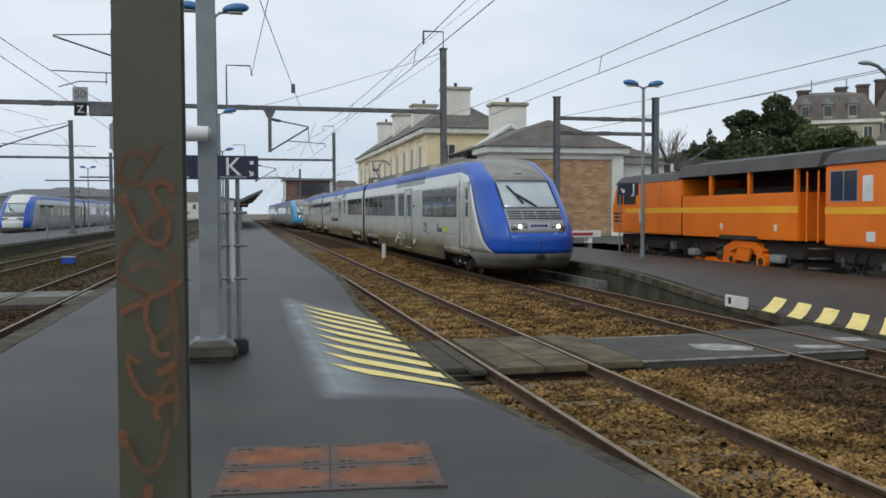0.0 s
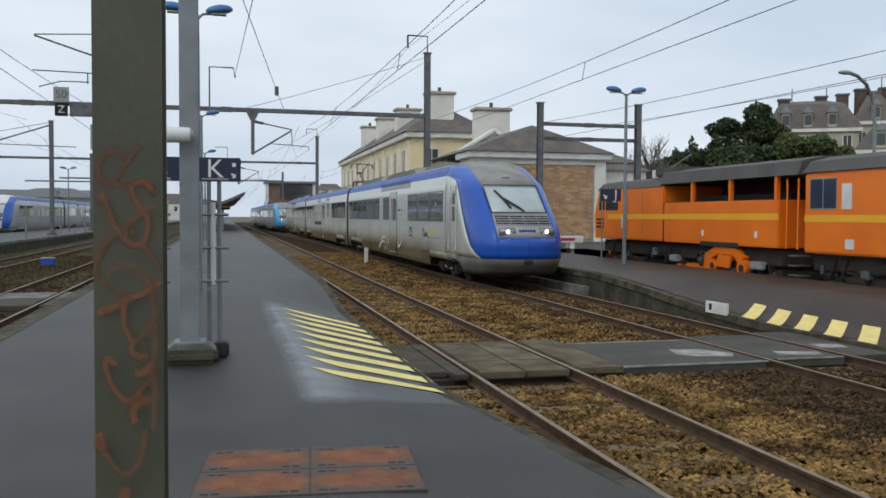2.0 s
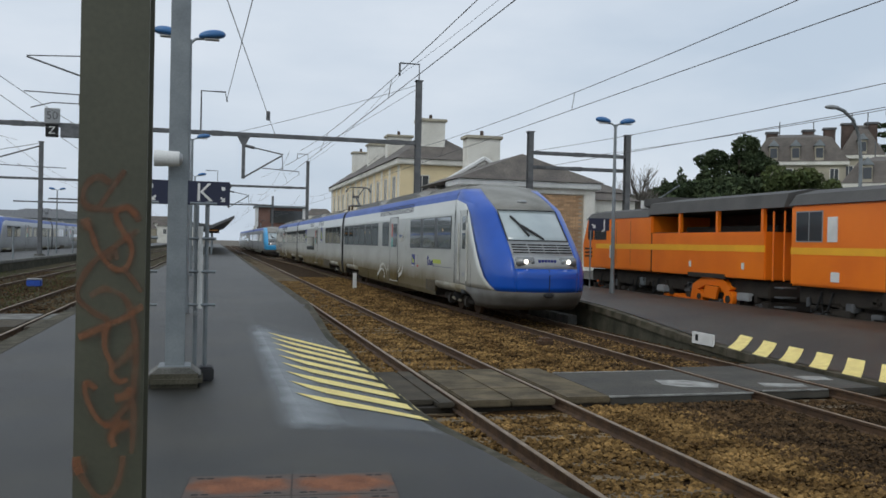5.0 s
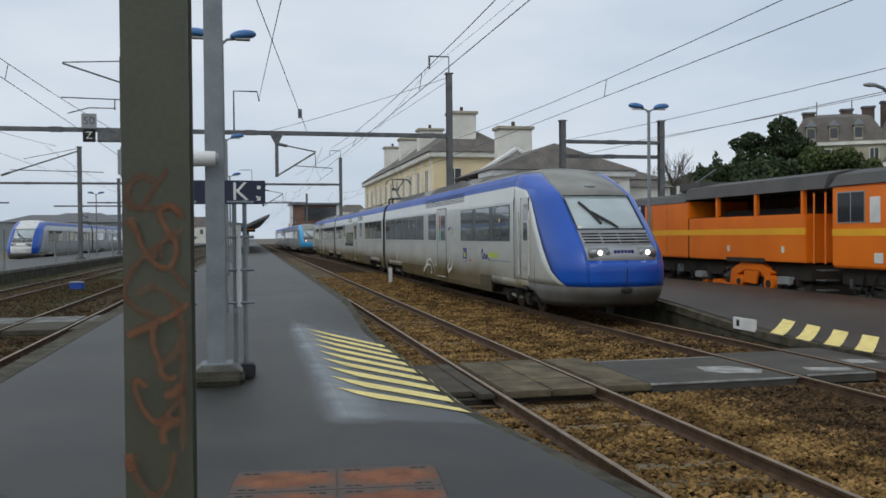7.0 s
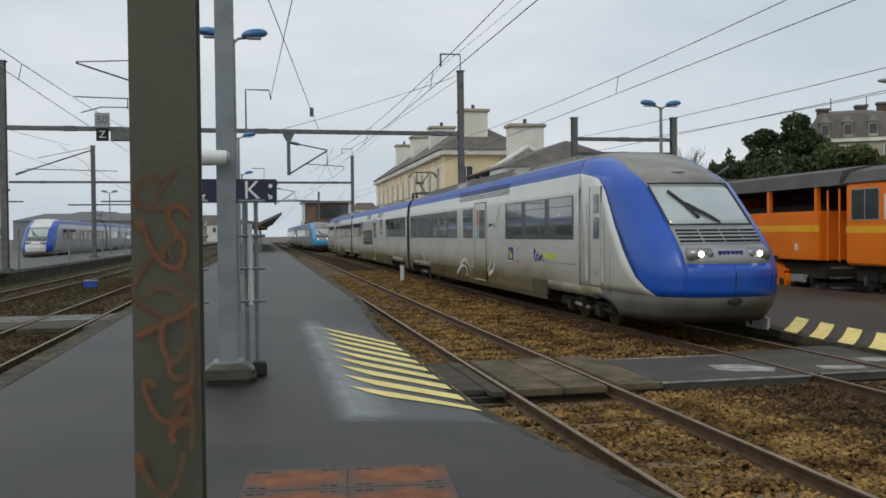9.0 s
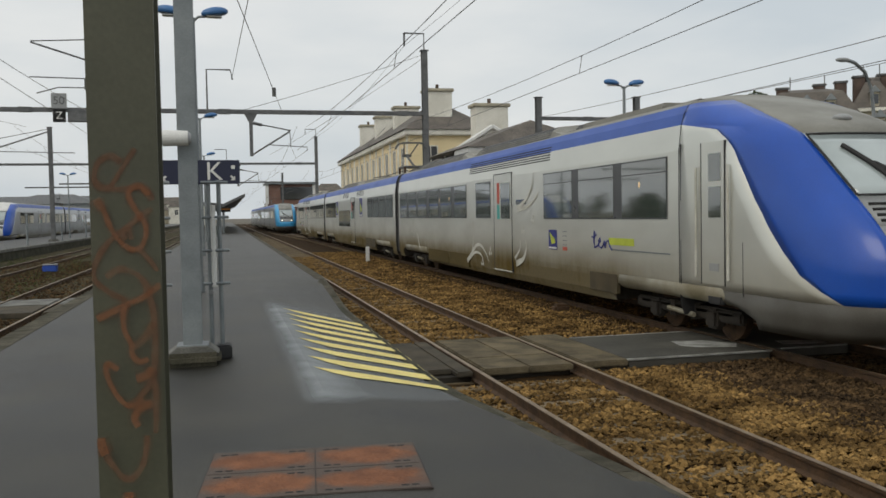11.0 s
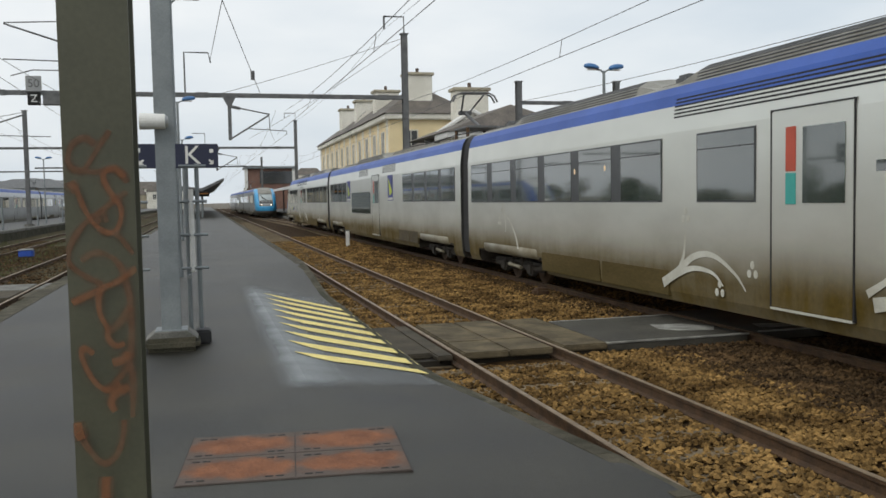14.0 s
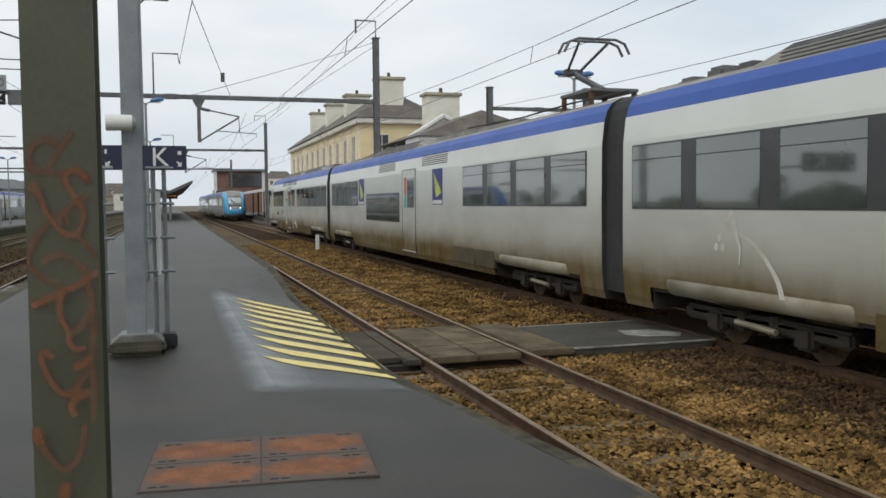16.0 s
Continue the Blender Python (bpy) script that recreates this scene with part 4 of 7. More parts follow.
def drop_arm(x, y, zt, s=1):
    """Hanging post with a raking cantilever and registration arm."""
    d = thing("catenary_cantilever", (x, y, zt), "grey steel hanging arm that carries the contact wire", "catenary arm", "catenary arms")
    part("drop_post", box(B(), -0.09, 0.09, -0.09, 0.09, -2.2, 0.0, 0.01), GALV_DARK, d)
    part("head_plate", prism(B(), [(-0.32, 0.0), (0.32, 0.0), (0.12, -0.4), (-0.12, -0.4)], "y", -0.1, 0.1), GALV_DARK, d)
    part("strut", rod(B(), (0, 0, -2.15), (s * 2.0, 0, -0.9), 0.045), GALV_DARK, d)
    part("top_tube", rod(B(), (0, 0, -0.45), (s * 2.05, 0, -0.85), 0.035), GALV_DARK, d)
    part("insulator", rod(B(), (s * 0.1, 0, -0.47), (s * 0.55, 0, -0.56), 0.08), GALV_DARK, d)
    part("registration_arm", tube(B(), [(s * 0.9, 0, -1.6), (s * 2.9, 0, -1.72), (s * 2.9, 0, -1.9)], 0.025), GALV_DARK, d)
    part("hanger", rod(B(), (s * 2.0, 0, -0.9), (s * 2.05, 0, -1.7), 0.02), GALV_DARK, d)
    return d


drop_arm(1.45, GY, 7.03)
drop_arm(1.4, 91, 7.05)
drop_arm(-6.5, 91, 7.05, -1)
loop_post = thing("feeder_hoop", (-0.73, GY, 7.2), "thin steel hoop on the portal beam", "catenary arm")
part("hoop", tube(B(), [(0, 0, 0), (0, 0, 2.1), (1.2, 0, 2.1), (1.3, 0, 1.6)], 0.045), GALV_DARK, loop_post)
loop_far = thing("feeder_hoop", (0.3, 91, 7.2), "thin steel hoop on the portal beam", "catenary arm")
part("hoop", tube(B(), [(0, 0, 0), (0, 0, 1.4), (-1.2, 0, 1.4)], 0.045), GALV_DARK, loop_far)
pp = thing("portal_post", (-6.25, GY, 7.25), "grey steel post with thin cantilever arms on the portal beam", "catenary arm")
part("post", box(B(), -0.1, 0.1, -0.1, 0.1, 0, 3.6, 0.01), GALV_DARK, pp)
part("top_tube", rod(B(), (0, 0, 3.4), (-2.8, 0, 3.25), 0.03), GALV_DARK, pp)
part("stay", rod(B(), (0, 0, 2.3), (-2.8, 0, 3.2), 0.045), GALV_DARK, pp)
part("registration_arm", rod(B(), (0, 0, 1.45), (-2.9, 0, 1.5), 0.03), GALV_DARK, pp)
part("lower_arm", tube(B(), [(-0.3, 0, 1.0), (-1.6, 0, 1.0), (-2.6, 0, 0.7)], 0.03), GALV_DARK, pp)
part("hanger", rod(B(), (-0.35, 0, 1.45), (-0.35, 0, 0.9), 0.03), GALV_DARK, pp)

sb = thing("signal_board", (-7.8, GY - 0.25, 7.08), "square speed board above a black board with letter Z", "railway sign")
part("speed_panel", box(B(), -0.36, 0.36, -0.03, 0.03, 0.1, 0.85, 0.02), LIGHTGREY, sb)
text_mesh("digits", "50", 0.55, (0, -0.035, 0.47), 90, 0, GALV_DARK, sb, "faded number 50")
part("letter_panel", box(B(), -0.30, 0.30, -0.03, 0.03, -0.58, 0.06, 0.02), BLACK, sb)
text_mesh("letter", "Z", 0.52, (0, -0.035, -0.26), 90, 0, WHITE, sb, "white letter Z")
part("support", box(B(), -0.05, 0.05, 0.03, 0.2, -0.5, 0.8, 0.01), GALV_DARK, sb)
part("walkway", box(B(), 0.4, 2.5, -0.1, 0.3, -0.55, 0.0, 0.02), GALV_DARK, sb)
sg = thing("railway_signal", (-6.1, GY - 0.3, 4.75), "grey signal head hanging under the portal beam", "railway signal")
part("housing", box(B(), -0.35, 0.35, -0.2, 0.2, 0.0, 1.5, 0.12), LIGHTGREY, sg)
part("hood", rod(B(), (0.1, -0.2, 0.9), (0.1, -0.45, 0.9), 0.16), BLACK, sg)
part("hanger", box(B(), -0.08, 0.08, 0, 0.15, 1.4, 2.5, 0.01), GALV_DARK, sg)


def line(name, a, b, sag, r=0.013, n=14, droppers=None):
    cu = []
    for i in range(n + 1):
        t = i / n
        p = Vector(a).lerp(Vector(b), t)
        p.z -= sag * 4 * t * (1 - t)
        cu.append(p)
    return cu


def wire_thing(name, spans, label, r=0.009):
    bm = B()
    for pts in spans:
        tube(bm, pts, r, 5)
    return solid(name, bm, WIRE, label, "overhead wire")


for cx, top in ((T1, 6.4), (T2, 6.4), (L1, 6.3), (L2, 6.3)):
    st = 0.25
    spans = []
    for ya, yb in ((-14, GY), (GY, 91), (91, 140), (140, 260)):
        carrier = line("c", (cx - st, ya, top), (cx + st, yb, top), 0.85)
        contact = line("w", (cx + st, ya, 5.15), (cx - st, yb, 5.15), 0.03)
        spans += [carrier, contact]
        for i in range(2, 14, 3):
            spans.append([carrier[i], Vector((contact[i].x, contact[i].y, contact[i].z))])
    if cx == L1:
        spans.append([(cx + st, GY, 7.06), (cx + st, GY, 5.15)])
    wire_thing("contact_line", spans, "thin dark contact wire under its carrier wire")
wire_thing("feeder_wire", [line("f", (9.7, -14, 11.3), (9.7, GY, 10.8), 0.7), line("f", (9.7, GY, 10.8), (9.4, 91, 9.9), 0.6)], "thin dark feeder wire from mast to mast")
for pts in (line("f", (T3, -14, 6.4), (T3 + 0.4, GY, 7.0), 0.6), line("f", (T3 + 0.4, -14, 5.2), (T3 + 1.2, GY + 0.2, 6.16), 0.1), line("f", (T3 + 4, -10, 6.3), (T3 + 4, GY, 6.9), 0.4)):
    wire_thing("siding_wire", [pts], "thin dark wire over the siding", 0.012)
for pts in (line("x", (1.1, GY, 7.25), (10.8, GY + 0.2, 10.4), 0.1), line("x", (-0.9, 13, 7.9), (3.1, GY, 7.1), 0.0), line("x", (0.95, 8, 6.55), (0.55, GY, 8.9), 0.0), line("x", (10.8, GY, 10.2), (4.6, 90, 8.0), 0.2)):
    wire_thing("stay_wire", [pts], "thin dark stay wire crossing the tracks", 0.013)
ins = thing("wire_insulator", (2.31, 40.0, 7.27), "small dark insulator strung in a stay wire", "insulator")
part("disc", rod(B(), (0, 0, -0.2), (0, 0, 0.2), 0.09), GALV_DARK, ins)


# ---- railcars ----
def silver_with_dirt_and_shade(name, clean, dirt, z_skirt, film, nose_y, nose_soft):
    """Metallic paint: a brown skirt below a panel joint, brake dust that thins out above it in streaks, and painted
    shading that darkens the side downwards.
    """
    m = bpy.data.materials.new(name)
    m.use_nodes = True
    n, l = m.node_tree.nodes, m.node_tree.links
    b = n["Principled BSDF"]

    def ranged(src, a0, a1, b0, b1, soft=True):
        r = n.new("ShaderNodeMapRange")
        if soft:
            r.interpolation_type = "SMOOTHSTEP"
        for i, v in ((1, a0), (2, a1), (3, b0), (4, b1)):
            r.inputs[i].default_value = v
        l.new(src, r.inputs[0])
        return r.outputs[0]

    def maths(op, p, q):
        r = n.new("ShaderNodeMath")
        r.operation = op
        l.new(p, r.inputs[0])
        l.new(q, r.inputs[1])
        return r.outputs[0]

    def grain(scale, detail, stretch):
        mp = n.new("ShaderNodeMapping")
        mp.inputs["Scale"].default_value = stretch
        l.new(co.outputs["Object"], mp.inputs["Vector"])
        z = n.new("ShaderNodeTexNoise")
        z.inputs["Scale"].default_value, z.inputs["Detail"].default_value = scale, detail
        l.new(mp.outputs[0], z.inputs["Vector"])
        return z.outputs["Fac"]

    def ramp2(src, p, q):
        r = n.new("ShaderNodeValToRGB")
        r.color_ramp.elements[0].position, r.color_ramp.elements[0].color = 0.3, (*p, 1)
        r.color_ramp.elements[1].position, r.color_ramp.elements[1].color = 0.75, (*q, 1)
        l.new(src, r.inputs[0])
        return r.outputs[0]

    co = n.new("ShaderNodeTexCoord")
    sp = n.new("ShaderNodeSeparateXYZ")
    l.new(co.outputs["Object"], sp.inputs[0])
    broad = grain(1.1, 7, (1, 0.5, 1.2))
    streak = grain(2.6, 6, (1, 1.6, 0.22))
    fine = grain(14, 5, (1, 1, 1))
    skirt = ranged(sp.outputs["Z"], z_skirt - 0.015, z_skirt + 0.02, 0.92, 0.0)
    dust = maths("MULTIPLY", ranged(sp.outputs["Z"], z_skirt - 0.1, z_skirt + 0.85, film, 0.0), ranged(streak, 0.3, 0.7, 0.94, 1.05))
    # painted shading: lower side darkened as a curved wall would reflect the ground
    side_shade = maths("MULTIPLY", ranged(sp.outputs["Z"], z_skirt, z_skirt + 1.9, 0.40, 0.02), ranged(broad, 0.3, 0.7, 0.85, 1.12))
    low = maths("MAXIMUM", skirt, maths("ADD", dust, side_shade))
    cover = maths("MULTIPLY", low, ranged(sp.outputs["Y"], nose_y - nose_soft, nose_y + nose_soft, 0.62, 1.0))
    mx = n.new("ShaderNodeMixRGB")
    l.new(cover, mx.inputs[0])
    l.new(ramp2(broad, clean, tuple(c * 0.88 for c in clean)), mx.inputs[1])
    l.new(ramp2(fine, dirt, (dirt[0] * 1.4, dirt[1] * 1.4, dirt[2] * 1.5)), mx.inputs[2])
    l.new(mx.outputs[0], b.inputs["Base Color"])
    l.new(ranged(cover, 0.0, 1.0, 0.27, 0.80, False), b.inputs["Roughness"])
    l.new(ranged(cover, 0.2, 0.9, 0.5, 0.12, False), b.inputs["Specular IOR Level"])
    l.new(ranged(cover, 0.0, 0.8, 0.6, 0.0, False), b.inputs["Metallic"])
    return m


BODY = silver_with_dirt_and_shade("silver_paint_with_dust_and_shade", (0.70, 0.71, 0.655), (0.082, 0.056, 0.012), 0.86, 0.54, -23.0, 2.5)
BODY_PLAIN = silver_with_dirt_and_shade("dull_silver_paint", (0.46, 0.48, 0.50), (0.14, 0.13, 0.10), 0.80, 0.35, -60.0, 2.0)

SIDE = [(-0.16, 1.36), (0.0, 1.415), (0.42, 1.45), (1.40, 1.455), (2.60, 1.45), (3.03, 1.40)]       # height, half width
SIDE_HIGH = [(0.20, 1.43), (0.42, 1.45), (1.40, 1.455), (2.60, 1.45), (3.03, 1.40)]     # over the bogies
STRIPE = [(3.03, 1.40), (3.22, 1.345), (3.37, 1.25)]
ROOF = [(3.37, 1.25), (3.46, 1.06), (3.53, 0.55), (3.555, 0.0)]
FAIRING = [(1.17, 3.40), (1.12, 3.56), (0.92, 3.67), (0.5, 3.71), (-0.5, 3.71), (-0.92, 3.67), (-1.12, 3.56), (-1.17, 3.40)]     # raised roof casing


def width_at(z):
    pts = SIDE + STRIPE[1:] + ROOF[1:]
    for (z0, w0), (z1, w1) in zip(pts, pts[1:]):
        if z0 <= z <= z1:
            return w0 + (w1 - w0) * (z - z0) / (z1 - z0)
    return pts[0][1] if z < pts[0][0] else 0.02


def interp(table, z):
    for (z0, a), (z1, b) in zip(table, table[1:]):
        if z0 <= z <= z1:
            return a + (b - a) * (z - z0) / (z1 - z0)
    return table[0][1] if z < table[0][0] else table[-1][1]


NOSE = [(-0.16, -28.72), (0.05, -28.95), (0.35, -29.10), (0.85, -29.12), (1.18, -28.95), (1.45, -28.70), (1.76, -28.36), (2.20, -27.86), (2.66, -27.32), (2.93, -26.75), (3.18, -26.05), (3.33, -25.5), (3.46, -25.0), (3.56, -24.65)]
PAINT = [(-0.16, -28.3), (0.30, -28.5), (0.40, -28.3), (0.65, -27.8), (1.15, -27.2), (1.85, -26.65), (2.50, -26.2), (2.80, -25.85), (3.00, -25.2), (3.03, -24.62), (3.70, -24.62)]


def half_strip(bm, pts, y0, y1, s):
    """A strip of body shell along y on side s."""
    a = [bm.verts.new((s * w, y0, z)) for z, w in pts]
    b = [bm.verts.new((s * w, y1, z)) for z, w in pts]
    for i in range(len(pts) - 1):
        f = (a[i], a[i + 1], b[i + 1], b[i])
        bm.faces.new(f if s > 0 else f[::-1])


def railcar(name, place, rows_label, paint, body, detailed=True, cars=3, mid=28.9, stripe=None, yaw=0.0, front=None, lit=True, crown=None):
    """A unit of end cars with sloping noses and a middle car; its origin is the first gap, at rail height."""
    stripe = stripe or STRIPEBLUE
    root = thing(name, place, rows_label, "train")
    root.rotation_euler = (0, 0, yaw)

    def P(nm, bm, m, parent=None, label="", smooth=False, at=None):
        bmesh.ops.translate(bm, verts=bm.verts, vec=(0, 0, -RAIL))
        o = part(nm, bm, m, parent or root, label, smooth)
        return o

    def shell(y0, y1, raised):
        """raised: stretches over the bogies where the skirt is cut away."""
        cuts = sorted({y0, y1, *(v for r in raised for v in r if y0 < v < y1)})
        for s in (-1, 1):
            for a, b in zip(cuts, cuts[1:]):
                high = any(r[0] <= (a + b) / 2 <= r[1] for r in raised)
                bm = B()
                half_strip(bm, SIDE_HIGH if high else SIDE, a, b, s)
                P("side_wall", bm, body)
                if not high:
                    for ye in (a, b):
                        bm = box(B(), *sorted((s * 0.6, s * 1.36)), ye - 0.015, ye + 0.015, -0.15, 0.3)
                        P("skirt_end", bm, UNDER)
            bm = B()
            half_strip(bm, STRIPE, y0, y1, s)
            P("roof_stripe", bm, stripe)
        bm = B()
        for s in (-1, 1):
            half_strip(bm, ROOF, y0, y1, s)
        P("roof", bm, ROOFGREY, None, "dusty grey ribbed roof")
        if detailed:
            bm = B()
            for x in (-0.9, -0.7, -0.45, 0.45, 0.7, 0.9):
                box(bm, x - 0.02, x + 0.02, y0 + 0.2, y1 - 0.2, 3.43, 3.535 - 0.06 * max(0.0, abs(x) - 0.45))
            P("roof_rib", bm, ROOFGREY)
        P("floor_pan", box(B(), -1.38, 1.38, y0, y1, 0.14, 0.3), UNDER)
        P("equipment_case", box(B(), -1.25, 1.25, y0 + 7.5, y1 - 7.5, -0.15, 0.14), UNDER)
        for ye in (y0, y1):
            bm = B()
            prism(bm, [(w, z) for z, w in SIDE + STRIPE[1:] + ROOF[1:]] + [(-w, z) for z, w in (SIDE + STRIPE[1:] + ROOF[1:-1])[::-1]], "y", ye - 0.01, ye + 0.01)
            P("end_wall", bm, RUBBER)

    def fairing(y0, y1, f):
        """A raised roof casing with ribbed shoulders and sloping ends."""
        ya, yb = sorted((f(y0), f(y1)))
        bm = B()
        ends = []
        for yy, k in ((ya, 0.25), (ya + 0.55, 1.0), (yb - 0.55, 1.0), (yb, 0.25)):
            ends.append([bm.verts.new((x, yy, 3.40 + (z - 3.40) * k)) for x, z in FAIRING])
        n = len(FAIRING)
        for q, w in zip(ends, ends[1:]):
            for i in range(n - 1):
                bm.faces.new((q[i], q[i + 1], w[i + 1], w[i]))
        bm.faces.new(ends[0])
        bm.faces.new(ends[-1][::-1])
        bmesh.ops.recalc_face_normals(bm, faces=bm.faces)
        case = P("roof_casing", bm, ROOFGREY, None, "dusty grey ribbed roof casing")
        for s in (-1, 1):
            for (xa, za), (xb, zb_), n_ in ((FAIRING[0], FAIRING[1], 3), (FAIRING[1], FAIRING[2], 4)):
                for i in range(n_):
                    t = (i + 0.5) / n_
                    x, z = s * (xa + (xb - xa) * t), za + (zb_ - za) * t
                    P("casing_rib", rod(B(), (x, ya + 0.6, z), (x, yb - 0.6, z), 0.014, seg=5), GALV_DARK, case)

    def win(y0, y1, z0, z1, panes, f, sides=(-1, 1), pillar=0.36):
        ya, yb = sorted((f(y0), f(y1)))
        for s in sides:
            xo, xi = s * 1.463, s * 1.40
            band = P("window_band", box(B(), min(xo, xi), max(xo, xi), ya, yb, z0, z1, 0.03), PILLAR, None, "black window band")
            w = (yb - ya - 0.08 - pillar * (panes - 1)) / panes
            for k in range(panes):
                p0 = ya + 0.04 + k * (w + pillar)
                xo2 = s * 1.468
                g = P("pane", box(B(), min(xo2, xi), max(xo2, xi), p0, p0 + w, z0 + 0.04, z1 - 0.04, 0.02), GLASS, band)
                if detailed:
                    zt = z0 + (z1 - z0) * 0.74
                    P("top_light_bar", box(B(), min(s * 1.47, xi), max(s * 1.47, xi), p0 + 0.02, p0 + w - 0.02, zt, zt + 0.018), PILLAR, band)

    def door(y0, y1, f, glass_z=(1.44, 2.45)):
        ya, yb = sorted((f(y0), f(y1)))
        for s in (-1, 1):
            lo, hi = sorted((s * 1.40, s * 1.462))
            frame_ = P("door_leaf", box(B(), lo, hi, ya, yb, 0.05, 2.68, 0.012), body, None, "silver plug door")
            for a, b, z0, z1 in ((ya - 0.02, ya, 0.03, 2.7), (yb, yb + 0.02, 0.03, 2.7), (ya - 0.02, yb + 0.02, 2.68, 2.70)):
                l2, h2 = sorted((s * 1.40, s * 1.465))
                P("door_seal", box(B(), l2, h2, a, b, z0, z1), RUBBER, frame_)
            l2, h2 = sorted((s * 1.40, s * 1.472))
            P("door_window", box(B(), l2, h2, ya + 0.12, yb - 0.62, *glass_z, 0.02), GLASS, frame_)
            P("door_mark", box(B(), l2, h2, yb - 0.50, yb - 0.30, 1.44, 1.85, 0.005), TEAL, frame_, "teal coloured mark")
            P("door_mark", box(B(), l2, h2, yb - 0.50, yb - 0.30, 1.87, 2.45, 0.005), RED, frame_, "coral coloured mark")
            P("threshold", box(B(), l2, h2, ya, yb, 0.02, 0.05), LIVERY, frame_)

    def vents(y0, y1, z0, f, n=6, slats=0):
        ya, yb = sorted((f(y0), f(y1)))
        for s in (-1, 1):
            for k in range(n):
                z = z0 + k * 0.058
                w = width_at(z + 0.02)
                lo, hi = sorted((s * (w - 0.05), s * (w + 0.006)))
                P("vent_slat", box(B(), lo, hi, ya, yb, z, z + 0.026), RUBBER)

    def pod(y0, y1, f):
        ya, yb = sorted((f(y0), f(y1)))
        for s in (-1, 1):
            bm = B()
            rod(bm, (s * 1.29, ya + 0.12, 0.29), (s * 1.29, yb - 0.12, 0.29), 0.18, seg=18)
            for yy in (ya + 0.12, yb - 0.12):
                ball(bm, (s * 1.29, yy, 0.29), 0.18, 0.12, 0.18, 14, 8)
            P("bogie_fairing", bm, POD, None, "pale rounded fairing over the bogie", True)

    wheels = []

    def bogie(yc, f):
        c = f(yc)
        bg = P("bogie", box(B(), -1.16, 1.16, c - 1.55, c + 1.55, -0.13, -0.03, 0.03), UNDER, None, "grimy dark bogie frame")
        for s in (-1, 1):
            P("side_frame", box(B(), *sorted((s * 1.02, s * 1.16)), c - 1.75, c + 1.75, -0.22, 0.0, 0.04), UNDER, bg)
            for dy in (-0.95, 0.95):
                P("axle_box", box(B(), *sorted((s * 1.0, s * 1.22)), c + dy - 0.17, c + dy + 0.17, -0.34, -0.02, 0.05), UNDER, bg)
            P("damper", rod(B(), (s * 1.24, c - 0.5, -0.16), (s * 1.24, c + 0.35, -0.12), 0.045), POD, bg, "pale damper")
            for dy in (-0.35, 0.35):
                P("spring", rod(B(), (s * 1.08, c + dy, -0.25), (s * 1.08, c + dy, 0.03), 0.12), UNDER, bg)
        for dy in (-0.95, 0.95):
            bm = B()
            for s in (-1, 1):
                rod(bm, (s * 0.68, 0, 0), (s * 0.80, 0, 0), 0.42, seg=24)
            rod(bm, (-0.95, 0, 0), (0.95, 0, 0), 0.08, seg=10)
            for k in range(6):
                a = k * math.tau / 6
                for s in (-1, 1):
                    box(bm, *sorted((s * 0.80, s * 0.812)), math.cos(a) * 0.22 - 0.03, math.cos(a) * 0.22 + 0.03, math.sin(a) * 0.22 - 0.03, math.sin(a) * 0.22 + 0.03)
            w = part("wheelset", bm, RUST, root, "dark steel wheelset")
            w.location = (0, c + dy, 0.42)
            wheels.append(w)

    def end_car(f, sgn):
        """sgn: which way the nose points along y."""
        y0, y1 = sorted((f(-24.6), f(-0.38)))
        shell(y0, y1, [tuple(sorted((f(-6.15), f(-1.25)))), tuple(sorted((f(-24.7), f(-22.0))))])
        win(-11.45, -0.68, 1.44, 2.56, 6, f)
        win(-14.0, -12.45, 1.44, 2.56, 1, f)
        door(-15.86, -14.32, f)
        win(-24.25, -18.22, 1.42, 2.56, 3, f, pillar=0.34)
        if detailed:
            vents(-18.6, -11.75, 2.83, f)
            for s in (-1, 1):
                l2, h2 = sorted((s * 1.40, s * 1.4595))
                ya, yb = sorted((f(-19.08), f(-18.55)))
                plate_ = P("crest_panel", box(B(), l2, h2, ya, yb, 0.74, 1.20, 0.004), INK, None, "dark blue crest panel")
                l3, h3 = sorted((s * 1.40, s * 1.4635))
                bm = prism(B(), [(yb - 0.08, 1.14), (ya + 0.12, 0.98), (ya + 0.1, 0.90), (yb - 0.2, 0.86)], "x", l3, h3)
                P("crest_shape", bm, LIME, plate_)
                P("crest_foot", box(B(), l3, h3, ya + 0.03, yb - 0.03, 0.76, 0.80), WHITE, plate_)
                for k in range(4):
                    yy = f(-19.55)
                    P("small_print", box(B(), l2, h2, yy - 0.12, yy + 0.12, 1.16 - k * 0.1, 1.175 - k * 0.1), GALV, None, "illegible small print")
                P("small_badge", box(B(), l2, h2, f(-19.55) - 0.13, f(-19.55) + 0.13, 0.74, 0.82, 0.003), RED, None, "small red badge")
                sx = s * 1.4585
                c0 = f(-21.05)
                bm = B()
                pts = [(0.0, 1.10), (0.10, 1.10), (0.22, 1.14), (0.12, 1.22), (0.10, 0.98), (0.14, 0.88), (0.26, 0.92), (0.34, 0.98), (0.42, 1.02), (0.40, 1.08), (0.33, 1.03), (0.34, 0.92), (0.46, 0.88), (0.56, 0.96), (0.60, 1.03), (0.64, 0.90), (0.70, 1.02), (0.80, 1.05), (0.86, 0.92), (0.95, 0.86)]
                tube(bm, [(sx, c0 + sgn * a, z - 0.02) for a, z in pts], 0.018, 5)
                P("operator_mark", bm, INK, None, "blue handwritten operator mark")
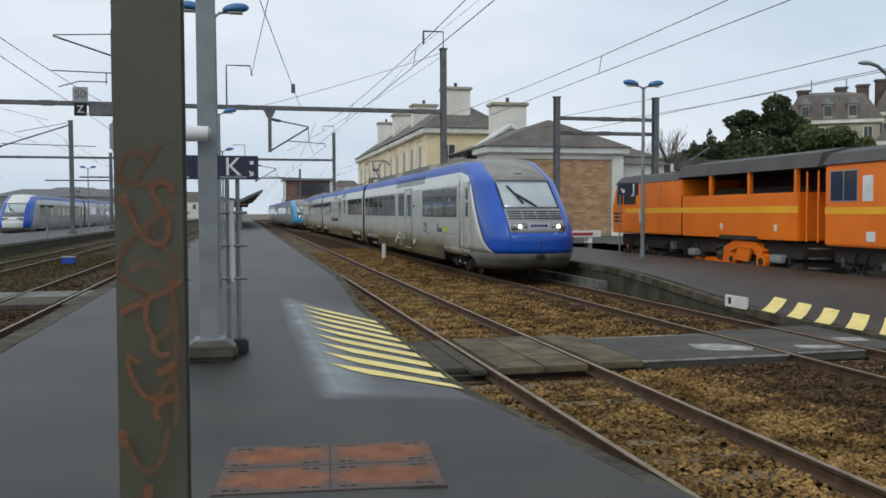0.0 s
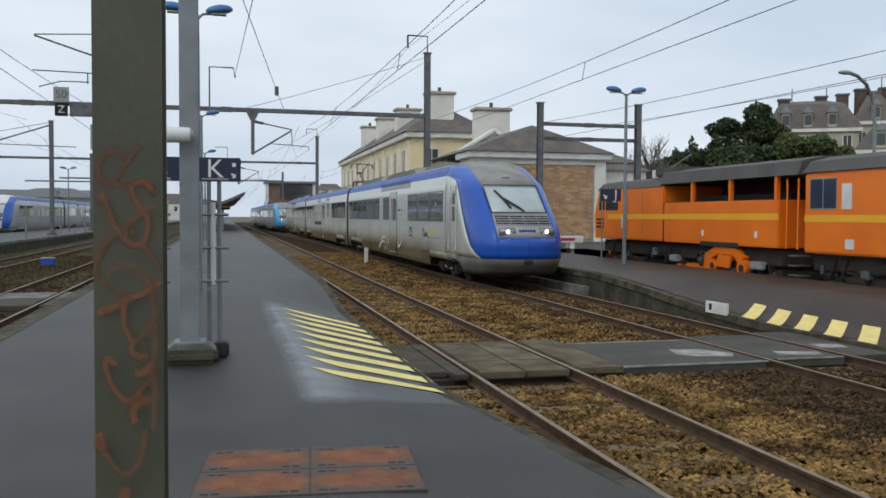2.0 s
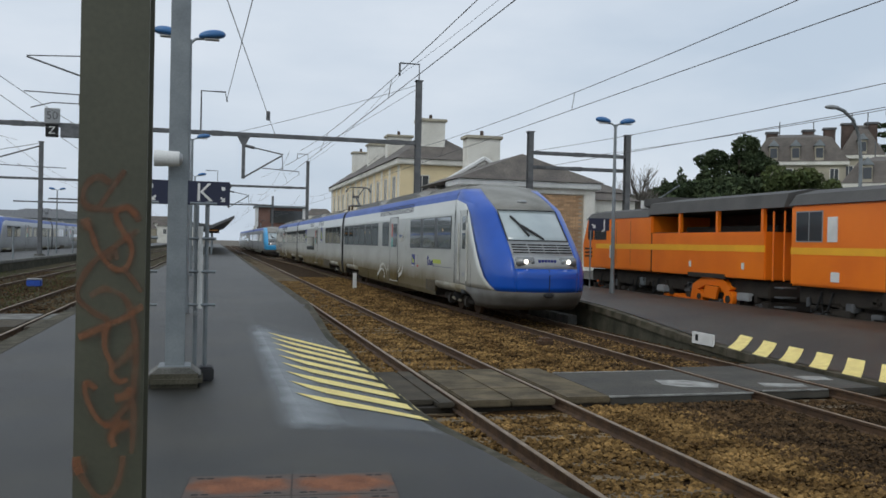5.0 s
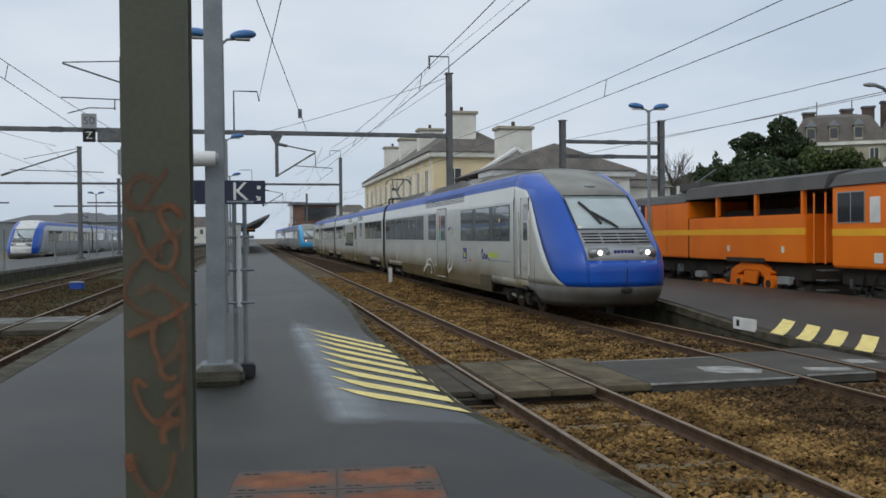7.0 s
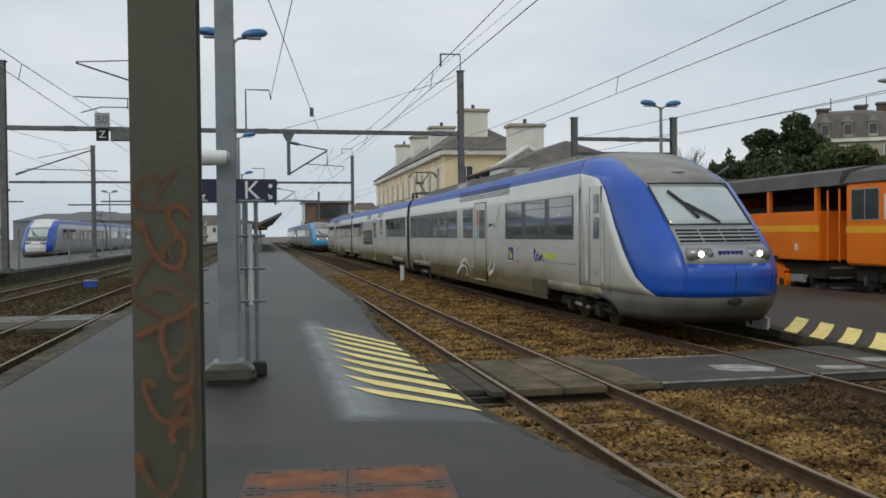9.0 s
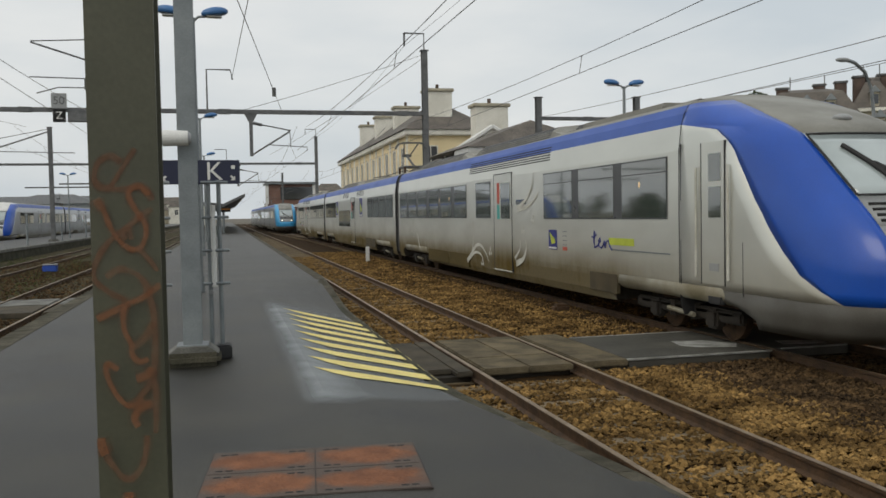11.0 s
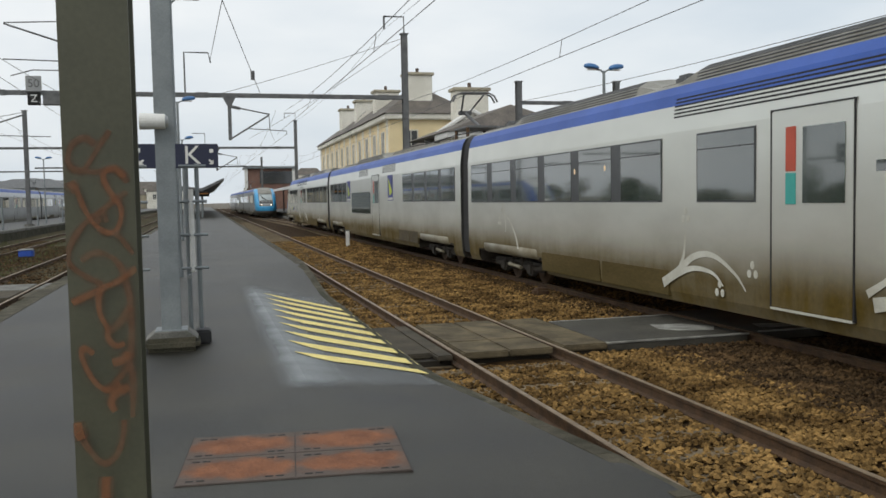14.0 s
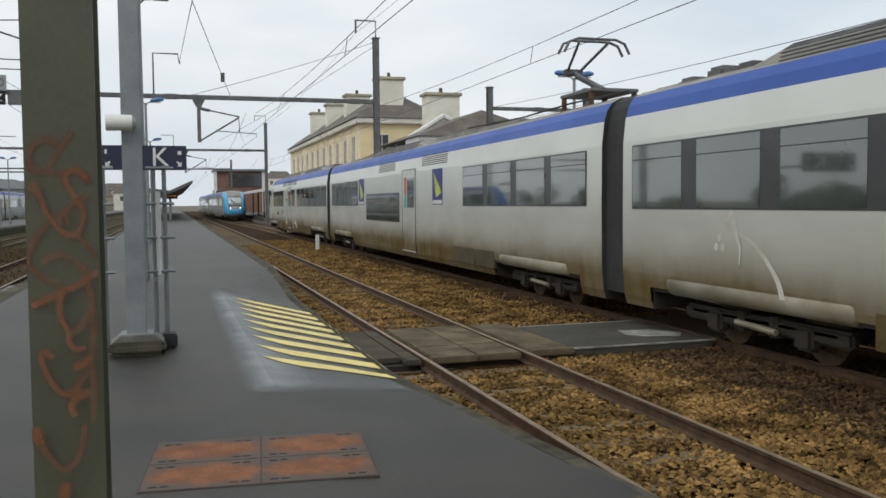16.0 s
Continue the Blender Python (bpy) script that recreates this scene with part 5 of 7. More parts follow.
                ya, yb = sorted((f(-22.95), f(-21.85)))
                P("lime_bar", box(B(), l2, h2, ya, yb, 0.94, 1.08, 0.003), LIME, None, "lime green bar")
                ya, yb = sorted((f(-24.3), f(-22.0)))
                P("print_line", box(B(), l2, h2, ya, yb, 0.835, 0.86, 0.002), GALV, None, "illegible line of print")
                ya, yb = sorted((f(-17.0), f(-16.2)))
                P("destination_display", box(B(), l2, h2, ya, yb, 1.82, 1.95, 0.005), GLASS, None, "dark destination display")
                ya, yb = sorted((f(-22.2), f(-20.9)))
                P("dirty_grille", box(B(), *sorted((s * 1.38, s * 1.452)), ya, yb, -0.02, 0.36, 0.006), DARK_DIRT, None, "dirt-covered underfloor grille")
                for a0, a1 in ((-6.0, -9.0), (-9.1, -11.6)):
                    ya, yb = sorted((f(a0), f(a1)))
                    P("skirt_panel", box(B(), *sorted((s * 1.38, s * 1.447)), ya, yb, -0.08, 0.34, 0.006), DIRT, None, "dirt-covered skirt panel")
                # swirls and small flowers of the livery
                prints = []

                def leaf(pts, w0, w1):
                    """A tapered printed stroke through points along the side."""
                    prints.append(w0)
                    bm = B()
                    path = []
                    n_ = len(pts)
                    for i in range(n_ - 1):
                        p0, p1, p2, p3 = (Vector((*pts[max(0, min(n_ - 1, j))], 0)) for j in (i - 1, i, i + 1, i + 2))
                        for k in range(6):
                            t = k / 6
                            path.append(0.5 * ((2 * p1) + (p2 - p0) * t + (2 * p0 - 5 * p1 + 4 * p2 - p3) * t * t + (3 * p1 - p0 - 3 * p2 + p3) * t ** 3))
                    path.append(Vector((*pts[-1], 0)))
                    prev = None
                    for i, p in enumerate(path):
                        d = (path[min(i + 1, len(path) - 1)] - path[max(i - 1, 0)]).normalized()
                        t = i / (len(path) - 1)
                        q = Vector((-d.y, d.x, 0)) * (w0 + (w1 - w0) * t)
                        pair = [bm.verts.new((s * (1.4600 + 0.0012 * len(prints)), f(v.x), v.y)) for v in (p - q, p + q)]
                        if prev:
                            bm.faces.new((prev[0], prev[1], pair[1], pair[0]))
                        prev = pair
                    P("livery_swirl", bm, LIVERY, None, "pale printed swirl")

                leaf([(-11.45, 0.12), (-11.9, 0.34), (-12.4, 0.62), (-12.95, 0.66), (-13.5, 0.42), (-13.75, 0.20)], 0.085, 0.010)
                leaf([(-11.9, 0.30), (-12.1, 0.62), (-12.15, 1.02)], 0.06, 0.010)
                leaf([(-11.6, 0.18), (-12.3, 0.42), (-12.9, 0.40), (-13.2, 0.22)], 0.06, 0.012)
                leaf([(-3.35, 1.22), (-3.9, 1.02), (-4.35, 0.62), (-4.5, 0.30)], 0.012, 0.055)
                leaf([(-3.5, 1.18), (-3.62, 0.95), (-3.6, 0.72)], 0.035, 0.008)
                leaf([(-16.35, 1.72), (-16.9, 1.90), (-17.4, 2.22), (-17.6, 2.60)], 0.07, 0.012)
                leaf([(-16.4, 1.70), (-17.0, 1.74), (-17.6, 1.92), (-17.9, 2.10)], 0.06, 0.012)
                leaf([(-16.2, 0.28), (-16.75, 0.42), (-17.0, 0.70), (-16.95, 0.92)], 0.09, 0.015)
                leaf([(-16.1, 0.40), (-16.5, 0.66), (-16.55, 0.90)], 0.05, 0.012)
                for y_, z_ in ((-12.15, 1.24), (-13.1, 0.16), (-13.9, 0.5), (-16.75, 1.16), (-17.5, 1.42), (-3.4, 1.32), (-3.15, 0.98)):
                    bm = B()
                    for k in range(3):
                        a = math.pi / 2 + k * math.tau / 3
                        ball(bm, (s * 1.458, f(y_) + 0.085 * math.cos(a), z_ + 0.085 * math.sin(a)), 0.004, 0.05, 0.06, 8, 6)
                    P("livery_flower", bm, LIVERY, None, "pale printed flower")
                # glowing spots set on the opaque panes stand for the lamps inside
                for y_, z_ in ((-23.2, 2.08), (-9.3, 2.12), (-7.9, 2.10)):
                    P("cabin_lamp", ball(B(), (s * 1.466, f(y_), z_), 0.012, 0.035, 0.06, 10, 8), CABINLAMP, None, "warm glowing spot on the pane for a saloon lamp inside", True)
        pod(-5.75, -1.7, f)
        pod(-26.0, -22.2, f)
        bogie(-3.6, f)
        bogie(-24.2, f)
        if detailed:
            fairing(-3.4, -10.6, f)
            fairing(-11.4, -18.6, f)
            ya, yb = sorted((f(-19.4), f(-23.2)))
            P("roof_unit", box(B(), -0.95, 0.95, ya, yb, 3.42, 3.60, 0.06), ROOFGREY, None, "grey roof equipment box")
            for a0, h in ((-1.3, 3.60), (-2.1, 3.66), (-2.8, 3.62), (-11.0, 3.66), (-19.0, 3.62)):
                P("roof_unit", box(B(), -0.85, 0.85, f(a0) - 0.22, f(a0) + 0.22, 3.42, h, 0.06), GALV_DARK, None, "dark roof equipment box")
        nose(f, sgn)

    def nose(f, sgn):
        levels = [-0.16, -0.02, 0.12, 0.35, 0.5, 0.7, 0.85, 0.99, 1.18, 1.36, 1.55, 1.74, 1.9, 2.1, 2.3, 2.5, 2.66, 2.85, 3.03, 3.15, 3.26, 3.37, 3.43, 3.48, 3.52, 3.55]
        RX = 1.75

        def side_y(z):
            """Where the straight side ends and the rounded front begins."""
            return interp(NOSE, z) + RX

        def curve(z, x):
            W = width_at(z)
            q = min(1.0, abs(x) / W)
            yn = interp(NOSE, z)
            R = min(RX, -24.62 - yn)
            return yn + R * (1 - (1 - q ** 2.7) ** (1 / 2.7))

        def row(z, s):
            """Points from the rear along side s to the middle of the front: 6 of body, 12 of painted shoulder, 8 of front panel."""
            W = width_at(z)
            yn = interp(NOSE, z)
            R = min(RX, -24.62 - yn)
            cx = min(W * 0.66, 0.92) if z > 0.36 else W * 0.62
            path = []
            ya = -24.62 if z > 0.3 else (-26.3 if z > 0 else -26.7)
            ye = yn + R
            for k in range(200):
                t = k / 199
                if t < 0.3:
                    path.append((W, ya + (ye - ya) * t / 0.3))
                else:
                    a = (t - 0.3) / 0.7 * math.pi / 2
                    path.append((W * math.cos(a) ** (2 / 2.7), yn + R - R * math.sin(a) ** (2 / 2.7)))
            yb = max(min(interp(PAINT, z), ya), yn)

            def find(cond):
                for i, p in enumerate(path):
                    if cond(p):
                        return i
                return len(path) - 1
            ib = max(2, find(lambda p: p[1] <= yb)) if z < 3.03 else 2
            ic = max(ib + 3, find(lambda p: p[0] <= cx))
            ic = min(ic, 190)
            ib = min(ib, ic - 3)
            idx = [round(i * ib / 6) for i in range(7)] + [round(ib + (ic - ib) * i / 12) for i in range(1, 13)] + [round(ic + (199 - ic) * i / 8) for i in range(1, 9)]
            out = []
            for i in idx:
                x, y = path[i]
                out.append((s * x, f(y), z))
            return out

        groups = {}

        def keyof(z, c):
            if z < 0.35:
                return "lower_skirt"
            if c < 6:
                return "side_panel" if z < 3.03 else ("shoulder_paint" if z < 3.37 else "cab_roof")
            if c < 18:
                return "shoulder_paint" if z < 3.40 else "cab_roof"
            if z > 2.66:
                return "cab_roof"
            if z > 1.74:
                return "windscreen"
            if z > 1.36:
                return "front_grille"
            if z > 0.99:
                return "lamp_panel"
            return "front_apron"
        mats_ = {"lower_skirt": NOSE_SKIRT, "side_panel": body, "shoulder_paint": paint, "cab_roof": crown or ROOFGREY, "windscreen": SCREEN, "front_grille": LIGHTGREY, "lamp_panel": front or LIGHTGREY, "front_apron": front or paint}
        for s in (-1, 1):
            rows_ = [row(z, s) for z in levels]
            for i in range(len(levels) - 1):
                zm = (levels[i] + levels[i + 1]) / 2
                for c in range(len(rows_[0]) - 1):
                    k = keyof(zm, c)
                    k = (k, s if k in ("side_panel", "shoulder_paint") else 0)
                    g = groups.setdefault(k, [])
                    q = (rows_[i][c], rows_[i][c + 1], rows_[i + 1][c + 1], rows_[i + 1][c])
                    g.append(q)
        for (k, _s), quads in groups.items():
            bm = B()
            for q in quads:
                try:
                    bm.faces.new([bm.verts.new(p) for p in q])
                except ValueError:
                    pass
            bmesh.ops.remove_doubles(bm, verts=bm.verts, dist=0.0015)
            bmesh.ops.recalc_face_normals(bm, faces=bm.faces)
            bmesh.ops.solidify(bm, geom=bm.faces[:], thickness=0.03)
            P(k, bm, mats_[k], None, {"windscreen": "windscreen coloured pale for the sky's reflection", "lower_skirt": "grey lower skirt", "shoulder_paint": "painted nose band"}.get(k, ""), True)

        def at(x, z, out=0.02):
            return (x, f(curve(z, x) - out), z)
        # black seal round the windscreen, wipers, grille bars, lamps
        e = [(-0.90, 1.76), (0.90, 1.76), (0.90, 2.64), (-0.90, 2.64), (-0.90, 1.76)]
        ring = []
        for (xa, za), (xb, zb_) in zip(e, e[1:]):
            ring += [at(xa + (xb - xa) * k / 10, za + (zb_ - za) * k / 10, 0.012) for k in range(10)]
        P("windscreen_seal", tube(B(), ring + [ring[0]], 0.018, 6), RUBBER)
        for dz in (0.0, 0.05):
            P("wiper", tube(B(), [at(0.10, 1.80, 0.06), at(-0.12 + dz, 1.95, 0.07), at(-0.42, 2.16 + dz, 0.07)], 0.024, 6), RUBBER)
        P("wiper_blade", tube(B(), [at(-0.62, 2.46, 0.05), at(-0.46, 2.22, 0.05), at(-0.30, 1.90, 0.05)], 0.034, 6), RUBBER)
        for gx in (-0.66, -0.22, 0.22, 0.66):
            for k in range(4):
                z = 1.43 + k * 0.07
                P("grille_slot", tube(B(), [at(gx - 0.20, z, 0.004), at(gx, z, 0.004), at(gx + 0.20, z, 0.004)], 0.024, 6), BLACK)
        for s in (-1, 1):
            x = s * 0.62
            bx = P("headlamp_unit", box(B(), x - 0.25, x + 0.25, *sorted((at(x, 1.18, 0.035)[1], at(x, 1.18, -0.16)[1])), 1.05, 1.30, 0.03), LAMPGLASS, None, "clear headlamp unit", True)
            P("lit_lamp", ball(B(), at(s * 0.62, 1.18, 0.05), 0.062, 0.03, 0.062, 14, 8), HEADLAMP if lit else LAMPGLASS, bx, "bright lit headlamp" if lit else "unlit headlamp", True)
            P("dark_lamp", ball(B(), at(s * 0.44, 1.18, 0.035), 0.06, 0.03, 0.06, 12, 8), GALV, bx, "unlit lamp", True)
        if detailed:
            for k in range(6):
                P("number_bar", box(B(), -0.27 + k * 0.09, -0.205 + k * 0.09, *sorted((f(curve(1.18, 0) - 0.006), f(curve(1.18, 0) + 0.02))), 1.12, 1.24), INK, None, "dark illegible number")
            P("apron_joint", tube(B(), [at(0, z, 0.002) for z in (0.38, 0.6, 0.8, 0.97)], 0.012, 5), RUBBER)
            P("coupler_hatch", ball(B(), at(0.0, 0.28, 0.0), 0.16, 0.06, 0.09, 10, 8), RUBBER)
            P("roof_lamp", ball(B(), at(0.0, 2.92, 0.0), 0.16, 0.10, 0.06, 12, 8), LIGHTGREY)
            for s in (-1, 1):
                for yy in (-25.2, -26.12):
                    P("grab_rail", rod(B(), (s * 1.49, f(yy), 0.52), (s * 1.49, f(yy), 2.28), 0.022), LIVERY, None, "pale vertical grab rail")
                ya, yb = sorted((f(-25.98), f(-25.32)))
                dl = P("cab_door", box(B(), *sorted((s * 1.40, s * 1.462)), ya, yb, 0.42, 2.66, 0.012), body, None, "silver cab door")
                for a, b in ((ya - 0.015, ya), (yb, yb + 0.015)):
                    P("door_seal", box(B(), *sorted((s * 1.40, s * 1.464)), a, b, 0.42, 2.66), RUBBER, dl)
                ya, yb = sorted((f(-25.90), f(-25.52)))
                for z0, z1 in ((1.46, 1.98), (2.03, 2.5)):
                    P("door_window", box(B(), *sorted((s * 1.40, s * 1.470)), ya, yb, z0, z1, 0.02), GLASS, dl)
                P("door_latch", box(B(), *sorted((s * 1.40, s * 1.47)), ya + 0.05, yb - 0.02, 0.62, 0.78, 0.02), LIGHTGREY, dl)
                P("foot_step", box(B(), *sorted((s * 1.30, s * 1.478)), ya, yb, 0.12, 0.26, 0.02), RUBBER)
                for yy in (-24.66, -26.45):
                    P("panel_joint", box(B(), *sorted((s * 1.38, s * 1.4535)), f(yy) - 0.008, f(yy) + 0.008, 0.3, 2.7 if yy > -25 else 1.3), RUBBER)
                P("panel_joint", box(B(), *sorted((s * 1.38, s * 1.452)), *sorted((f(-27.0), f(-26.45))), 1.29, 1.305), RUBBER)
                for k in range(4):
                    P("vent_slat", box(B(), *sorted((s * 1.38, s * 1.449)), *sorted((f(-27.02), f(-26.86))), 0.62 + k * 0.045, 0.64 + k * 0.045), RUBBER)

    end_car(lambda v: v, -1)
    # gangway and middle car
    for k in range(cars - 1):
        g0 = k * mid
        bm = B()
        prism(bm, [(w * 0.95, z) for z, w in SIDE[1:] + STRIPE[1:] + ROOF[1:]] + [(-w * 0.95, z) for z, w in (SIDE[1:] + STRIPE[1:] + ROOF[1:-1])[::-1]], "y", g0 - 0.37, g0 + 0.37)
        P("gangway", bm, RUBBER, None, "black rubber gangway bellows")
    if cars == 3:
        shell(0.38, mid - 0.38, [(1.3, 6.0), (mid - 6.0, mid - 1.3)])

        def ident(v):
            return v
        win(0.95, 8.2, 1.48, 2.58, 4, ident, pillar=0.3)
        win(21.8, 27.9, 1.48, 2.58, 4, ident, pillar=0.3)
        win(14.9, 20.2, 0.92, 2.0, 1, ident)
        door(12.9, 14.5, ident)
        for s in (-1, 1):
            for yy in (10.0, 20.6):
                l2, h2 = sorted((s * 1.40, s * 1.4605))
                pl_ = P("crest_panel", box(B(), l2, h2, yy, yy + 1.0, 1.55, 2.6, 0.006), INK, None, "dark blue crest panel")
                l3, h3 = sorted((s * 1.40, s * 1.4645))
                P("crest_shape", prism(B(), [(yy + 0.85, 2.5), (yy + 0.3, 2.1), (yy + 0.1, 1.9), (yy + 0.6, 1.75)], "x", l3, h3), LIME, pl_)
                P("crest_foot", box(B(), l3, h3, yy + 0.05, yy + 0.95, 1.58, 1.68), WHITE, pl_)
            for y0, y1 in ((5.9, 7.2), (7.3, 9.0)):
                P("dirty_grille", box(B(), *sorted((s * 1.38, s * 1.452)), y0, y1, 0.0, 0.42, 0.006), DARK_DIRT, None, "dirt-covered underfloor grille")
        vents(9.6, 12.2, 2.74, ident)
        vents(15.6, 18.0, 2.74, ident)
        pod(1.8, 5.6, ident)
        pod(23.4, 27.2, ident)
        bogie(3.7, ident)
        bogie(25.2, ident)
        for y0, y1, h in ((5.6, 9.0, 3.60), (9.6, 12.4, 3.64), (21.0, 26.0, 3.58)):
            P("roof_unit", box(B(), -0.9, 0.9, y0, y1, 3.42, h, 0.05), ROOFGREY, None, "grey roof equipment box")
        if detailed:
            fairing(13.0, 20.4, ident)
            for sx in (-0.8, 0.8):
                P("roof_cable", tube(B(), [(sx, 0.6, 3.62), (sx, 3.0, 3.66), (sx, 5.6, 3.62), (sx, 9.6, 3.70)], 0.02), RUBBER)
        # pantograph
        pb = P("pantograph", box(B(), -0.55, 0.55, 2.0, 3.5, 3.88, 3.95, 0.01), GALV_DARK, None, "raised dark steel pantograph")
        for sx in (-0.5, 0.5):
            for yy in (2.1, 3.4):
                P("insulator", rod(B(), (sx, yy, 3.6), (sx, yy, 3.9), 0.06), RUST, pb)
        P("lower_arm", tube(B(), [(0, 2.4, 3.95), (0, 4.0, 4.55)], 0.055, 8), GALV_DARK, pb)
        for sx in (-0.35, 0.35):
            P("upper_arm", rod(B(), (sx * 0.4, 4.0, 4.55), (sx, 2.95, 5.06), 0.032), GALV_DARK, pb)
        P("knee", box(B(), -0.22, 0.22, 3.9, 4.1, 4.48, 4.62, 0.02), GALV_DARK, pb)
        for yy in (2.2, 2.5):
            P("contact_strip", tube(B(), [(-0.78, yy + 0.6, 4.80), (-0.66, yy + 0.6, 5.02), (-0.45, yy + 0.6, 5.10), (0.45, yy + 0.6, 5.10), (0.66, yy + 0.6, 5.02), (0.78, yy + 0.6, 4.80)], 0.03, 6), GALV_DARK, pb)
        pb.location.y += 0.55
        P("push_rod", rod(B(), (0.1, 2.7, 3.95), (0.1, 4.05, 4.45), 0.025), GALV_DARK, pb)
        end_car(lambda v: mid - v, 1)
    return root, wheels


TRAIN_ROWS = [(0.0, 54.10), (0.5, 54.07), (1.0, 54.0), (1.5, 53.82), (2.0, 53.6), (2.5, 53.3), (3.0, 52.97), (3.5, 52.56), (4.0, 52.1), (4.5, 51.6), (5.0, 51.03), (7.5, 47.55), (8.0, 46.52), (10.5, 39.55), (11.0, 37.75), (11.5, 35.83), (12.0, 33.8), (12.5, 31.65), (13.0, 29.37), (13.5, 27.0), (14.0, 24.42), (14.5, 21.8), (15.0, 19.25), (15.5, 16.5), (16.0, 13.65)]
train, train_wheels = railcar("passenger_train", (T2, 54.1, RAIL), "silver regional railcar with blue nose and dusty brown skirts", TRAINBLUE, BODY)
blue_train, _w = railcar("waiting_train", (7.75, 118 + 29.0, RAIL), "silver regional railcar with sky-blue nose and lit headlamps", SKYBLUE, BODY_PLAIN, False, yaw=radians(0.6))
west_train, _w2 = railcar("standing_train", (-20.8, 87 + 29.0, RAIL), "white and blue regional train at the far platform", TRAINBLUE, BODY_PLAIN, False, front=WHITE, lit=False, crown=WHITE)


# ---- orange track machine on the siding ----
def machine(name, y0, y1, label, cab):
    root = thing(name, (T3, y0, RAIL), label, "maintenance vehicle", "track machines")
    L = y1 - y0

    def P(nm, bm, m, lab="", parent=None):
        return part(nm, bm, m, parent or root, lab)
    W = 1.45
    P("gear_case", box(B(), -0.95, 0.95, 0.3, L - 0.3, 0.12, 0.80, 0.05), UNDER)
    P("underframe", box(B(), -1.2, 1.2, 0.1, L - 0.1, 0.75, 1.25, 0.03), UNDER)
    if cab:
        # open working section towards the near end, closed cab at the far end
        P("lower_body", box(B(), -W, W, 0.0, 6.73, 1.30, 2.72, 0.03), ORANGE, "orange lower body")
        P("stripe", box(B(), -W - 0.006, W + 0.006, 0.02, L - 0.9, 2.12, 2.32), ORANGE_STRIPE, "yellow side stripe")
        for yy in (0.08, 2.45, 4.75):
            for s in (-1, 1):
                P("post", box(B(), *sorted((s * (W - 0.12), s * W)), yy, yy + 0.14, 2.72, 3.42, 0.01), ORANGE)
        P("work_deck", box(B(), -1.40, 1.40, 0.15, 6.70, 2.722, 2.745), UNDER)
        P("inner_bench", box(B(), -0.6, 0.9, 0.6, 5.8, 2.70, 2.95, 0.03), UNDER)
        P("inner_panel", box(B(), 0.9, 1.25, 0.2, 6.7, 2.68, 3.42, 0.03), mat("dark_red_panel", (0.10, 0.03, 0.02), None, 3, 0.7))
        P("upper_body", box(B(), -W, W, 6.75, L - 0.6, 1.30, 3.35, 0.05), ORANGE, "orange closed body")
        P("cab_front", prism(B(), [(L - 0.62, 1.3), (L + 0.35, 1.3), (L + 0.45, 2.3), (L, 3.3), (L - 0.62, 3.35)], "x", -W + 0.02, W - 0.02), ORANGE, "orange cab front")
        for s in (-1, 1):
            P("cab_window", box(B(), *sorted((s * (W - 0.1), s * (W + 0.012))), L - 1.9, L - 0.7, 2.45, 3.15, 0.03), WIN)
            P("cab_window", box(B(), *sorted((s * (W - 0.1), s * (W + 0.004))), L - 0.6, L - 0.05, 2.45, 3.1, 0.03), WIN)
            for k in range(3):
                P("vent_slot", box(B(), *sorted((s * (W - 0.1), s * (W + 0.005))), L - 0.5, L + 0.2, 1.75 + k * 0.16, 1.82 + k * 0.16), BLACK)
        P("roof", prism(B(), [(-W - 0.05, 3.40), (W + 0.05, 3.40), (W - 0.1, 3.80), (0.6, 3.95), (-0.6, 3.95), (-W + 0.1, 3.80)], "y", -0.9, L - 5.4), VEHROOF, "dark grey roof")
        P("roof", prism(B(), [(-W - 0.02, 3.32), (W + 0.02, 3.32), (W - 0.25, 3.60), (0.6, 3.72), (-0.6, 3.72), (-W + 0.25, 3.60)], "y", L - 5.4, L + 0.1), VEHROOF, "dark grey cab roof")
        P("exhaust_box", box(B(), -1.1, 0.8, L - 5.9, L - 4.3, 3.72, 4.05, 0.05), VEHROOF)
        P("exhaust_pipe", rod(B(), (-0.9, L - 4.0, 3.7), (-0.9, L - 4.0, 4.0), 0.14), WHITE, "pale exhaust end")
        P("whip_arm", tube(B(), [(-0.8, L - 4.3, 3.95), (-0.8, L - 5.2, 4.1), (-0.8, L - 6.4, 4.45)], 0.03), GALV)
        for a, b in ((1.0, 1.5), (4.0, 4.4)):
            P("sticker", box(B(), -W - 0.008, -W + 0.01, a, a + 0.14, 1.58, 1.78), WHITE, "white sticker")
        P("side_sign", box(B(), -W - 0.008, -W + 0.01, L - 2.5, L - 2.2, 1.75, 2.25), WHITE, "white notice plate")
    else:
        P("body", box(B(), -W, W, 0.0, L, 1.22, 3.42, 0.05), ORANGE, "orange closed body")
        P("stripe", box(B(), -W - 0.006, W + 0.006, 0.02, L - 0.02, 2.08, 2.27), ORANGE_STRIPE, "yellow side stripe")
        P("roof", prism(B(), [(-W - 0.05, 3.43), (W + 0.05, 3.43), (W - 0.2, 3.74), (0.6, 3.90), (-0.6, 3.90), (-W + 0.2, 3.74)], "y", -0.1, L + 0.05), VEHROOF, "dark grey roof")
        for s in (-1, 1):
            xo, xi = s * (W + 0.012), s * (W - 0.1)
            P("window_frame", box(B(), min(xo, xi), max(xo, xi), L - 1.34, L - 0.22, 2.40, 3.28, 0.02), LIGHTGREY)
            xo = s * (W + 0.018)
